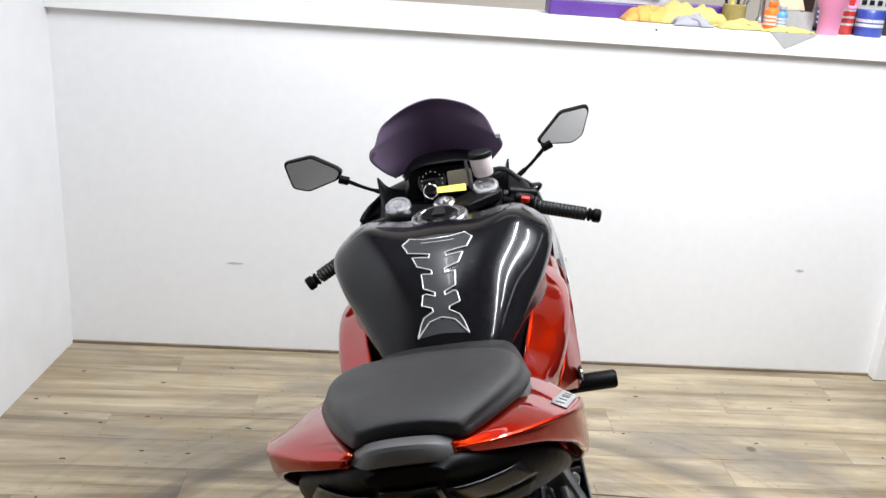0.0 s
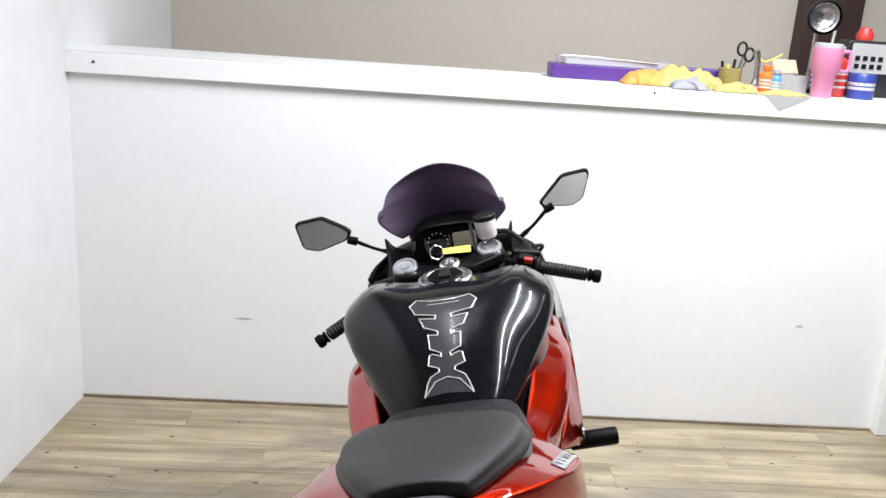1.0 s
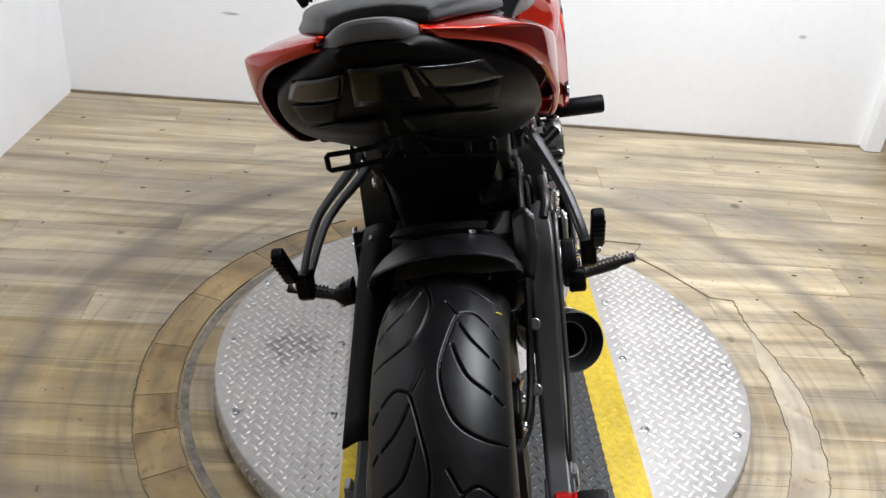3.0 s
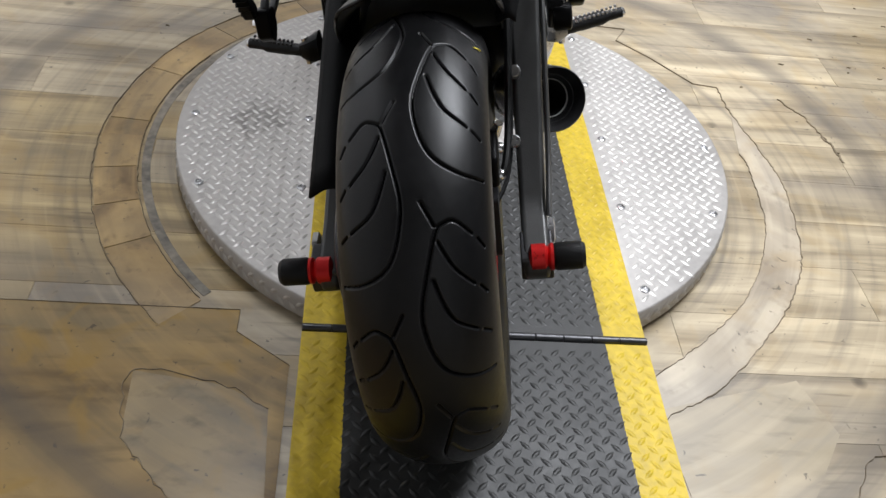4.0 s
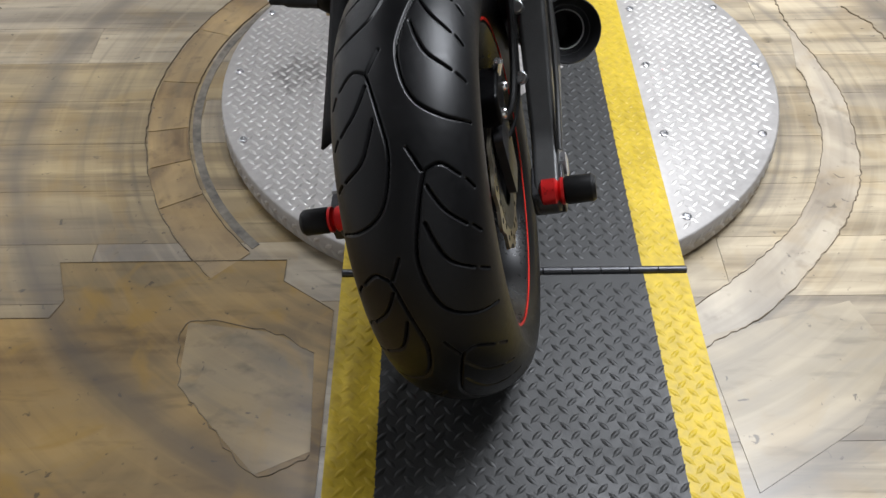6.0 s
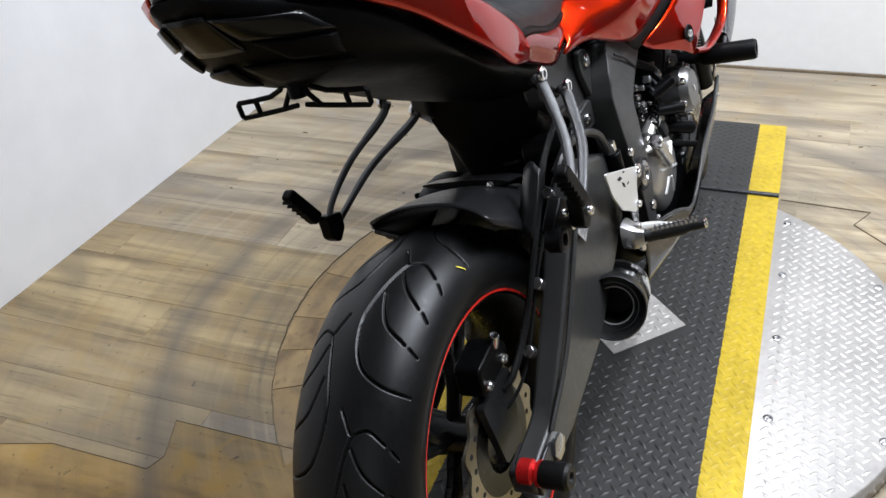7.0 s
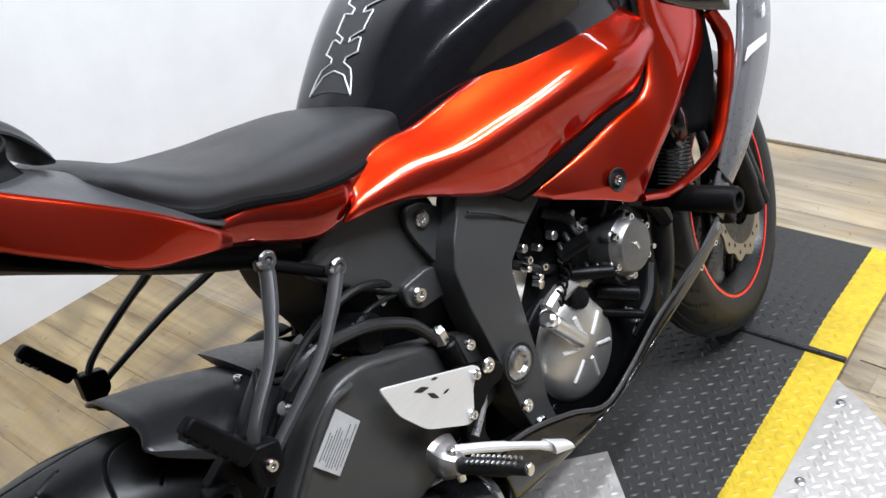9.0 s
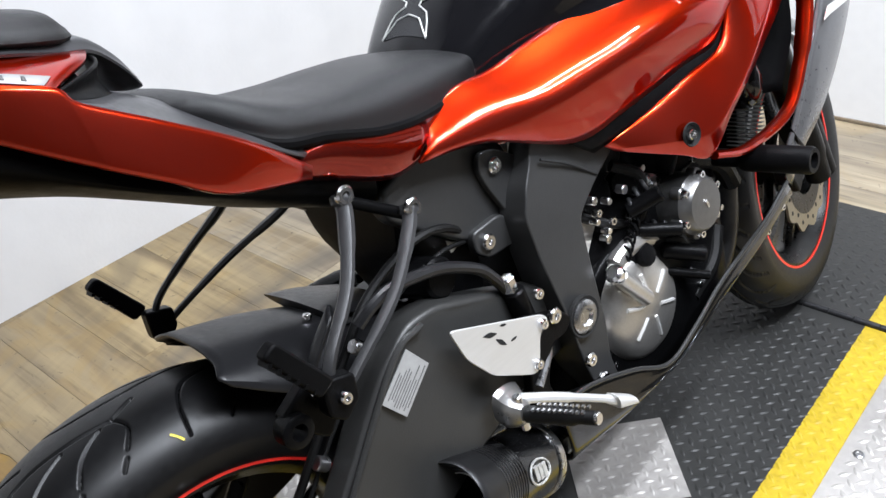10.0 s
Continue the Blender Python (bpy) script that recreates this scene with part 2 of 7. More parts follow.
M_CHROME = mat("bright_bolt", (0.78, 0.78, 0.79), 0.16, metal=1.0, vary=0.05)
M_BRUSHED = mat("brushed_alu", (0.70, 0.695, 0.68), 0.36, metal=0.55, vary=0.05, fine=200, stretch=(1, 0.1, 1))
M_CAST = mat("cast_alu", (0.33, 0.325, 0.32), 0.31, metal=0.9, vary=0.12, bump=0.05, bump_scale=420)
M_CLUTCH = mat("machined_alu", (0.60, 0.585, 0.56), 0.34, metal=0.9, vary=0.10, fine=260, bump=0.05, bump_scale=420)
M_ENGINE = mat("engine_black", (0.0030, 0.0030, 0.0033), 0.34, spec=0.09, vary=0.3, bump=0.2, bump_scale=300)
M_FRAME = mat("frame_grey", (0.044, 0.044, 0.044), 0.36, metal=0.35, vary=0.08, bump=0.12, bump_scale=500)
M_SWING = mat("swingarm_grey", (0.040, 0.040, 0.039), 0.40, metal=0.3, vary=0.08, bump=0.12, bump_scale=500)
M_PLASTIC = mat("black_plastic", (0.0030, 0.0030, 0.0033), 0.42, spec=0.07, vary=0.15, bump=0.15, bump_scale=600)
M_GLOSS = mat("gloss_black", (0.0022, 0.0022, 0.0025), 0.18, coat=0.6, vary=0.1)
M_LAMPWING = mat("smoked_lamp", (0.003, 0.003, 0.0033), 0.22, spec=0.3, vary=0.1)
M_HANG = mat("hanger_grey", (0.028, 0.028, 0.029), 0.38, metal=0.3, vary=0.1, bump=0.1, bump_scale=500)
M_ARCH = mat("grey_arch_plastic", (0.075, 0.074, 0.075), 0.40, vary=0.1, bump=0.1, bump_scale=500)
M_CASTDARK = mat("dark_cast_alu", (0.17, 0.168, 0.165), 0.33, metal=0.85, vary=0.15, bump=0.06, bump_scale=420)
M_HUG = mat("satin_black_plastic", (0.010, 0.010, 0.011), 0.36, spec=0.4, vary=0.15, bump=0.1, bump_scale=500)
M_RUBBER = mat("tyre_rubber", (0.0036, 0.0036, 0.0040), 0.40, spec=0.32, vary=0.3, scale=9, fine=150, bump=0.05, bump_scale=900)
# Darker rubber copy: the shade inside the tread grooves put into colour.
M_GROOVE = mat("groove_shade", (0.0012, 0.0012, 0.0012), 0.9, spec=0.03)
M_HOOD = mat("satin_grey_plastic", (0.030, 0.030, 0.032), 0.36, vary=0.1, bump=0.1, bump_scale=500)
M_GRIP = mat("grip_rubber", (0.0035, 0.0035, 0.0036), 0.5, spec=0.3, bump=0.3, bump_scale=700)
M_SEAT = mat("seat_vinyl", (0.0090, 0.0090, 0.0098), 0.38, spec=0.34, vary=0.10, scale=10, fine=300, bump=0.45, bump_scale=1100)
M_TANK = mat("black_flake_paint", (0.005, 0.005, 0.0062), 0.2, metal=0.0, spec=0.12, coat=0.34, vary=0.15, flakes=0.015, flake_scale=2600)
M_RED = mat("candy_red_paint", (0.43, 0.0190, 0.0020), 0.30, metal=0.96, spec=0.2, coat=1.0, vary=0.04, scale=3, fine=500, rough_vary=0.02, flakes=0.004, flake_scale=3200)
# Darker copy of the candy red: shade under the seat put into colour.
M_REDSHADE = mat("shaded_candy_red", (0.25, 0.0100, 0.0015), 0.26, metal=0.96, spec=0.2, coat=1.0, vary=0.04, scale=3, fine=500, rough_vary=0.02, flakes=0.004, flake_scale=3200)
for m in (M_RED, M_REDSHADE):
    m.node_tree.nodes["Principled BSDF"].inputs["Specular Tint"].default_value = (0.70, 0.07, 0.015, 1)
M_SILVER = mat("graphite_paint", (0.155, 0.155, 0.16), 0.30, metal=0.6, coat=0.5, vary=0.05, flakes=0.08)
M_RIM = mat("rim_black", (0.005, 0.005, 0.005), 0.3, spec=0.3)
M_TAPE = mat("red_tape", (0.75, 0.03, 0.02), 0.35, vary=0.05)
M_SPOOL = mat("red_anodised", (0.62, 0.018, 0.018), 0.32, metal=0.6, vary=0.05)
M_DISC = mat("brake_steel", (0.33, 0.295, 0.225), 0.36, metal=0.9, vary=0.2, fine=220)
M_CARBON = mat("carbon_weave", (0.006, 0.006, 0.0065), 0.22, coat=0.3, spec=0.35, vary=0.4, scale=60, fine=340)
M_LABEL = mat("label_paper", (0.33, 0.33, 0.325), 0.45, vary=0.12, scale=30)
M_PALEGREY = mat("pale_grey_flat", (0.34, 0.34, 0.335), 0.6, vary=0.06, scale=20)
M_INK = mat("label_ink", (0.10, 0.10, 0.10), 0.5)
M_WHITELINE = mat("silver_edge", (0.62, 0.62, 0.60), 0.3, metal=0.3, vary=0.05)
M_CLEARPAD = see_through("clear_pad", (0.32, 0.32, 0.33, 1), 0.25, 0.86)
M_SCREEN = see_through("smoked_purple_screen", (0.20, 0.15, 0.225, 1), 0.10, 0.46)
M_MIRROR = mat("mirror_glass", (0.90, 0.90, 0.90), 0.03, metal=1.0, vary=0.0, rough_vary=0.0)
M_DIAL = mat("dial_black", (0.02, 0.02, 0.02), 0.25, coat=0.6)
M_LCD = mat("lcd_grey", (0.30, 0.27, 0.20), 0.3, coat=0.5)
M_FLUID = mat("reservoir_white", (0.80, 0.72, 0.70), 0.35, vary=0.08)
M_TAG = mat("yellow_tag", (0.75, 0.62, 0.06), 0.5, vary=0.05)
M_REDSWITCH = mat("red_switch", (0.55, 0.04, 0.03), 0.4)
M_RADIATOR = mat("radiator_fins", (0.16, 0.16, 0.155), 0.5, metal=0.5)
M_PURPLE = mat("purple_plastic", (0.085, 0.032, 0.21), 0.35, vary=0.12)
M_CLOTHY = mat("yellow_cloth", (0.40, 0.345, 0.12), 0.9, vary=0.15, bump=0.4, bump_scale=300)
M_CLOTHO = mat("orange_cloth", (0.55, 0.28, 0.07), 0.9, vary=0.15, bump=0.4, bump_scale=300)
M_CLOTHG = mat("grey_cloth", (0.26, 0.26, 0.28), 0.9, vary=0.15, bump=0.4, bump_scale=300)
M_PINK = mat("pink_tumbler", (0.62, 0.22, 0.36), 0.4, vary=0.04)
M_REDBOTTLE = mat("red_bottle", (0.50, 0.035, 0.03), 0.35)
M_BLUECAN = mat("blue_can", (0.03, 0.05, 0.26), 0.35)
M_CARD = mat("cardboard", (0.45, 0.36, 0.25), 0.8)
M_ORANGE = mat("orange_plastic", (0.85, 0.16, 0.02), 0.4)
M_AMBER = mat("amber_jar", (0.28, 0.22, 0.08), 0.2, coat=0.5)
M_DARKWOOD = mat("dark_brown_post", (0.035, 0.016, 0.012), 0.5, vary=0.3, stretch=(1, 1, 0.1))
# Near-black in place of shade in holes, slots and wells; also the backdrop.
M_DARK = mat("shade_black", (0.005, 0.005, 0.005), 0.8)
M_TUBE = mat("fixture_white", (0.75, 0.75, 0.75), 0.5)


# ---- mesh tools ----
def mesh_of(bm, name, smooth=True, angle=0.6):
    bmesh.ops.recalc_face_normals(bm, faces=bm.faces)
    me = bpy.data.meshes.new(name)
    for f in bm.faces:
        f.smooth = smooth
    if smooth:
        for e in bm.edges:
            if len(e.link_faces) == 2 and e.calc_face_angle(0) > angle:
                e.smooth = False
    bm.to_mesh(me)
    bm.free()
    return me


def part(name, bm, material, parent=None, label="", smooth=True, bevel=0.0, sub=0, solid=0.0, angle=0.6):
    me = mesh_of(bm, name, smooth, angle)
    me.materials.append(material)
    ob = new(name, me)
    if parent is not None:
        ob.parent = parent
    if label:
        tagged(ob, label)
    if solid:
        md = ob.modifiers.new("solid", "SOLIDIFY")
        md.thickness, md.offset = solid, -1
    if sub:
        md = ob.modifiers.new("sub", "SUBSURF")
        md.levels = md.render_levels = sub
    if bevel:
        md = ob.modifiers.new("bevel", "BEVEL")
        md.width, md.segments, md.limit_method, md.angle_limit = bevel, 2, "ANGLE", radians(35)
        md.harden_normals = True
    return ob


def thing(name, label, category, group="", at=None):
    ob = new(name)
    ob.empty_display_size = 0.05
    if at is not None:
        ob.matrix_basis = at
    return tagged(ob, label, category, group)


def cr(pts, n, closed=False):
    """Smooth curve through points, as n samples."""
    p = [Vector(q) for q in pts]
    if closed:
        p = [p[-1]] + p + [p[0], p[1]]
    else:
        p = [2 * p[0] - p[1]] + p + [2 * p[-1] - p[-2]]
    segs = len(p) - 3
    out = []
    total = n if closed else n - 1
    for k in range(n):
        u = k / total * segs
        i = min(int(u), segs - 1)
        f = u - i
        a, b, c, d = p[i:i + 4]
        out.append(0.5 * ((2 * b) + (c - a) * f + (2 * a - 5 * b + 4 * c - d) * f * f + (3 * b - a - 3 * c + d) * f ** 3))
    return out


def plate(poly, x0, x1, bm=None, axis="x"):
    """Outline in two axes, with thickness along the third."""
    bm = bm or bmesh.new()

    def v3(a, b, c):
        return {"x": (c, a, b), "y": (a, c, b), "z": (a, b, c)}[axis]
    lo = [bm.verts.new(v3(a, b, x0)) for a, b in poly]
    hi = [bm.verts.new(v3(a, b, x1)) for a, b in poly]
    bm.faces.new(lo[::-1])
    bm.faces.new(hi)
    for i in range(len(poly)):
        j = (i + 1) % len(poly)
        bm.faces.new((lo[i], lo[j], hi[j], hi[i]))
    return bm


def round_poly(pts, r=0.01, n=4):
    """Outline with its corners rounded."""
    out = []
    m = len(pts)
    for i in range(m):
        p, a, b = Vector(pts[i]), Vector(pts[i - 1]), Vector(pts[(i + 1) % m])
        ra, rb = min(r, (a - p).length * 0.45), min(r, (b - p).length * 0.45)
        s, e = p + (a - p).normalized() * ra, p + (b - p).normalized() * rb
        for k in range(n + 1):
            u = k / n
            q = s.lerp(p, u).lerp(p.lerp(e, u), u)
            out.append((q.x, q.y))
    return out


def frame_of(way):
    w = Vector(way).normalized()
    a = Vector((0, 0, 1)) if abs(w.z) < 0.9 else Vector((1, 0, 0))
    u = a.cross(w).normalized()
    return u, w.cross(u), w


def lathe(profile, at, way, seg=32, bm=None, close=False):
    """Turned shape: profile of (radius, distance along the axis)."""
    bm = bm or bmesh.new()
    u, v, w = frame_of(way)
    at = Vector(at)
    rows = []
    for r, h in profile:
        if r < 1e-5:
            rows.append([bm.verts.new(at + w * h)])
        else:
            rows.append([bm.verts.new(at + w * h + (u * math.cos(2 * math.pi * k / seg) + v * math.sin(2 * math.pi * k / seg)) * r) for k in range(seg)])
    pairs = list(zip(rows, rows[1:])) + ([(rows[-1], rows[0])] if close else [])
    for a, b in pairs:
        if len(a) == 1 and len(b) == 1:
            continue
        for k in range(seg):
            j = (k + 1) % seg
            if len(a) == 1:
                bm.faces.new((a[0], b[k], b[j]))
            elif len(b) == 1:
                bm.faces.new((a[k], b[0], a[j]))
            else:
                bm.faces.new((a[k], b[k], b[j], a[j]))
    return bm


def cyl(at, way, r, length, seg=24, chamfer=0.15, bm=None):
    c = min(chamfer * r, length * 0.3)
    return lathe([(0, 0), (r - c, 0), (r, c), (r, length - c), (r - c, length), (0, length)], at, way, seg, bm)


def tube(pts, r, seg=10, n=None, bm=None, closed=False, flat=1.0):
    """Round bar along a smooth curve; r may be a list."""
    bm = bm or bmesh.new()
    p = cr(pts, n, closed) if n else [Vector(q) for q in pts]
    m = len(p)
    rad = [r] * m if not isinstance(r, (list, tuple)) else [r[min(len(r) - 1, int(k / (m - 1) * (len(r) - 1) + 0.5))] for k in range(m)]
    rings, u = [], None
    for k in range(m):
        w = (p[(k + 1) % m] - p[k - 1]) if closed else (p[min(k + 1, m - 1)] - p[max(k - 1, 0)])
        w.normalize()
        if u is None:
            u = frame_of(w)[0]
        u = (u - w * u.dot(w)).normalized()
        v = w.cross(u)
        rings.append([bm.verts.new(p[k] + (u * math.cos(2 * math.pi * i / seg) + v * flat * math.sin(2 * math.pi * i / seg)) * rad[k]) for i in range(seg)])
    for k in range(m if closed else m - 1):
        a, b = rings[k], rings[(k + 1) % m]
        for i in range(seg):
            j = (i + 1) % seg
            bm.faces.new((a[i], a[j], b[j], b[i]))
    if not closed:
        bm.faces.new(rings[0][::-1])
        bm.faces.new(rings[-1])
    return bm


def patch(curves, n, bm=None):
    """Sheet through several curves, smooth both ways: each curve gets n samples, rows are smoothed across."""
    bm = bm or bmesh.new()
    rows = [cr(c, n) for c in curves]
    cols = [cr([r[k] for r in rows], 4 * (len(rows) - 1) + 1) for k in range(n)]
    vs = [[bm.verts.new(q) for q in c] for c in cols]
    for a, b in zip(vs, vs[1:]):
        for i in range(len(a) - 1):
            bm.faces.new((a[i], a[i + 1], b[i + 1], b[i]))
    return bm


def loft(loops, n=28, steps=4, caps=True, bm=None):
    """Skin over closed loops, smoothed round and along."""
    bm = bm or bmesh.new()
    rows = [cr(c, n, True) for c in loops]
    cols = [cr([r[k] for r in rows], steps * (len(rows) - 1) + 1) for k in range(n)]
    m = len(cols[0])
    vs = [[bm.verts.new(cols[k][i]) for k in range(n)] for i in range(m)]
    for a, b in zip(vs, vs[1:]):
        for i in range(n):
            j = (i + 1) % n
            bm.faces.new((a[i], a[j], b[j], b[i]))
    if caps:
        bm.faces.new(vs[0][::-1])
        bm.faces.new(vs[-1])
    return bm


def box(at, size, turn=(0, 0, 0), bm=None):
    bm = bm or bmesh.new()
    m = Matrix.Translation(at) @ Euler([radians(a) for a in turn]).to_matrix().to_4x4() @ Matrix.Diagonal((*size, 1))
    bmesh.ops.create_cube(bm, size=1.0, matrix=m)
    return bm


def flip(bm):
    """Mirror image across the machine's middle plane."""
    for v in bm.verts:
        v.co.x = -v.co.x
    bmesh.ops.reverse_faces(bm, faces=bm.faces)
    return bm


def moved(bm, m):
    bm.transform(m)
    return bm

# ---- setting ----
def structure(name, bm, material, label, smooth=False, bevel=0.0):
    return tagged(part(name, bm, material, None, "", smooth, bevel), label, "structure", kind="structure")


WALL_Y = 2.175
LEDGE = 1.237

floor = structure("floor", box((0.6, 0.9, FLOOR - 0.052), (9.0, 9.4, 0.1)), M_PLANK, "light brown wood-look vinyl plank floor, worn and stained")
# Unseen ceiling in plain grey, closing the room over the lamps.
structure("ceiling", box((0.6, 0.9, CEILING + 0.05), (9.4, 9.8, 0.1)), M_CEIL, "plain grey workshop ceiling, out of view")
structure("wall_half", box((0.085, WALL_Y + 0.06, (FLOOR + LEDGE - 0.02) / 2), (3.13, 0.12, LEDGE - 0.02 - FLOOR)), M_WALL, "white painted half-height wall behind the turntable")
structure("ledge", box((0.10, WALL_Y + 0.17, LEDGE - 0.0125), (3.16, 0.38, 0.025)), M_TRIM, "white painted ledge on top of the half wall", bevel=0.003)
structure("trim", box((0.11, WALL_Y - 0.011, 1.2005), (3.18, 0.022, 0.073)), M_TRIM, "white trim board along the ledge", bevel=0.003)
structure("wall_post", box((1.685, WALL_Y + 0.035, 0.58), (0.07, 0.17, 1.3)), M_TRIM, "white corner post closing the half wall", bevel=0.004)
structure("baseboard", box((0.085, WALL_Y - 0.004, FLOOR + 0.004), (3.13, 0.008, 0.008)), M_CRACK, "dark gap along the foot of the wall")

LEFT = Matrix.Translation((-1.478, WALL_Y, 0)) @ Matrix.Rotation(radians(-3.4), 4, "Z")
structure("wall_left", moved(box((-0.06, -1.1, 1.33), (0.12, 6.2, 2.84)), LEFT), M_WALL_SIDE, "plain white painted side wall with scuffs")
structure("wall_back", box((0.6, 3.36, 1.33), (9.4, 0.12, 2.84)), M_BEIGE, "beige painted wall beyond the ledge")
# Added out of view so the red tail mirrors something dark.
structure("wall_right", box((2.50, 0.9, 1.33), (0.12, 9.4, 2.84)), M_SHOP, "unseen dark wall added at the right to darken reflections")
structure("wall_rear", box((0.6, -3.75, 1.33), (9.4, 0.12, 2.84)), M_WALL, "white painted wall behind the turntable")
# Dark panel added out of view, to keep reflections from that side dark.
structure("backdrop", box((2.08, WALL_Y + 0.35, 0.7), (0.70, 0.06, 1.6)), M_DARK, "unseen dark panel added beside the half wall")
structure("door_post", box((1.68, 3.25, 1.33), (0.28, 0.10, 2.8)), M_DARKWOOD, "dark brown post against the beige wall", bevel=0.006)

for x, z, y, r in ((-1.38, 1.205, WALL_Y - 0.0235, 0.005), (0.583, 1.222, WALL_Y - 0.0235, 0.004)):
    tagged(part("screw_head", cyl((x, y + 0.003, z), (0, -1, 0), r, 0.004, 12), M_DARKSTEEL), "small dark screw in the white trim board", "screw", "trim screws")


def scuff(x, z, w, h, y=WALL_Y - 0.001):
    bm = plate([(x - w, z), (x - w * 0.3, z + h), (x + w * 0.6, z + h * 0.7), (x + w, z - h * 0.2), (x + w * 0.1, z - h)], y - 0.0006, y, axis="y")
    tagged(part("wall_scuff", bm, mat("scuff_grey", (0.5, 0.5, 0.5), 0.6), None), "faint grey scuff on the white wall", "scuff", kind="structure")


scuff(-0.865, 0.28, 0.035, 0.004)
scuff(1.28, 0.36, 0.018, 0.006)


# ---- lamps ----
def ceiling_lamp(x, y, turn, watts):
    root = thing("ceiling_light", "long white ceiling light fitting with a bright tube, out of view", "ceiling light", "ceiling lights", pose(x, y, CEILING - 0.01, 0, 0, turn))
    part("housing", plate(round_poly([(-0.06, 0.0), (-0.045, -0.05), (0.045, -0.05), (0.06, 0.0)], 0.012), -0.62, 0.62), M_TUBE, root)
    lamp = bpy.data.lights.new("tube_light", "AREA")
    lamp.shape, lamp.size, lamp.size_y, lamp.energy, lamp.color = "RECTANGLE", 1.2, 0.035, watts, (0.915, 0.945, 1.0)
    ob = new("tube", lamp)
    ob.parent = root
    ob.location = (0, 0, -0.058)
    return root


for row in LAMPS:
    ceiling_lamp(*row)


# ---- tread plates ----
def lozenges(inside, area, z_at, pitch=0.030, long=0.0135, wide=0.0042, high=0.0017, bend=None):
    """Raised bars of tread plate, in turn to both sides, as plain vertex and face lists."""
    verts, faces = [], []
    x0, x1, y0, y1 = area
    rows = int((y1 - y0) / pitch * 2) + 1
    for j in range(rows):
        for i in range(int((x1 - x0) / pitch) + 2):
            x, y = x0 + i * pitch + (j % 2) * pitch / 2, y0 + j * pitch / 2
            a = radians(45 if j % 2 else -45)
            if not (inside(x + 0.011, y) and inside(x - 0.011, y) and inside(x, y + 0.011) and inside(x, y - 0.011)):
                continue
            c, s = math.cos(a), math.sin(a)
            base = len(verts)
            for u, v, h in ((-long, 0, 0), (-long * 0.3, -wide, 0), (long * 0.3, -wide, 0), (long, 0, 0), (long * 0.3, wide, 0), (-long * 0.3, wide, 0),
                            (-long * 0.55, 0, high), (0, -wide * 0.35, high * 1.15), (long * 0.55, 0, high), (0, wide * 0.35, high * 1.15)):
                px, py = x + u * c - v * s, y + u * s + v * c
                verts.append(bend(px, py, h) if bend else (px, py, z_at(px, py) + h))
            for f in ((0, 1, 6), (1, 7, 6), (1, 2, 7), (2, 8, 7), (2, 3, 8), (3, 4, 8), (4, 9, 8), (4, 5, 9), (5, 6, 9), (5, 0, 6), (6, 7, 8, 9)):
                faces.append(tuple(base + k for k in f))
    me = bpy.data.meshes.new("tread_relief")
    me.from_pydata(verts, [], faces)
    for q in me.polygons:
        q.use_smooth = True
    return me


def bars(me, material, parent, label):
    me.materials.append(material)
    ob = new("tread_relief", me)
    ob.parent = parent
    return tagged(ob, label, kind="stuff")


HALF, BLACK = 0.31, 0.232
CY, RAD = 0.612, 0.622
table = thing("turntable", "round aluminium tread-plate turntable raised above the vinyl floor", "turntable")
part("deck", lathe([(0, -0.0035), (RAD - 0.004, -0.0035), (RAD, -0.007), (RAD, FLOOR + 0.012), (RAD - 0.012, FLOOR + 0.004), (0, FLOOR + 0.004)], (0, CY, 0), (0, 0, 1), 96), M_ALU, table, "scratched aluminium tread plate deck", angle=0.9)
part("foot_ring", lathe([(RAD - 0.03, FLOOR), (RAD - 0.015, FLOOR), (RAD - 0.015, FLOOR + 0.012), (RAD - 0.03, FLOOR + 0.012)], (0, CY, 0), (0, 0, 1), 64, close=True), M_DARKSTEEL, table)


def on_disc(x, y):
    return x * x + (y - CY) ** 2 < (RAD - 0.004) ** 2 and abs(x) > HALF


bars(lozenges(on_disc, (-0.64, 0.64, -0.02, 1.24), lambda x, y: -0.0035), M_BAR, table, "raised bars of the aluminium tread plate")
bars(lozenges(lambda u, v: -0.061 < v < -0.008, (0, 2 * math.pi * RAD - 0.02, -0.0735, 0.0), None, high=0.003, wide=0.0046, bend=lambda u, v, h: ((RAD + h) * math.cos(u / RAD), CY + (RAD + h) * math.sin(u / RAD), v)), M_BAR, table, "raised bars round the rim of the deck")
for sx in (-1, 1):
    for x, y in ((0.339, 0.138), (0.339, 0.383), (0.34, 0.627), (0.339, 0.86), (0.338, 1.085), (0.545, 0.38), (0.589, 0.62), (0.545, 0.862)):
        part("deck_bolt", lathe([(0.0095, 0), (0.0095, 0.002), (0.0065, 0.0035), (0.0055, 0.0015), (0, 0.0015)], (sx * x, y, -0.0035), (0, 0, 1), 14), M_STEEL, table)

DIAMOND = [(0.150, 0.615), (0.018, 0.748), (-0.114, 0.615), (0.018, 0.482)]


def in_diamond(x, y, grow=0.0):
    return abs(x - 0.018) + abs(y - 0.615) < 0.133 + grow


def track_z(y):
    if y < -0.47:
        return -(-0.47 - y) * 0.135
    return -(y - 1.34) * 0.10 if y > 1.34 else 0.0


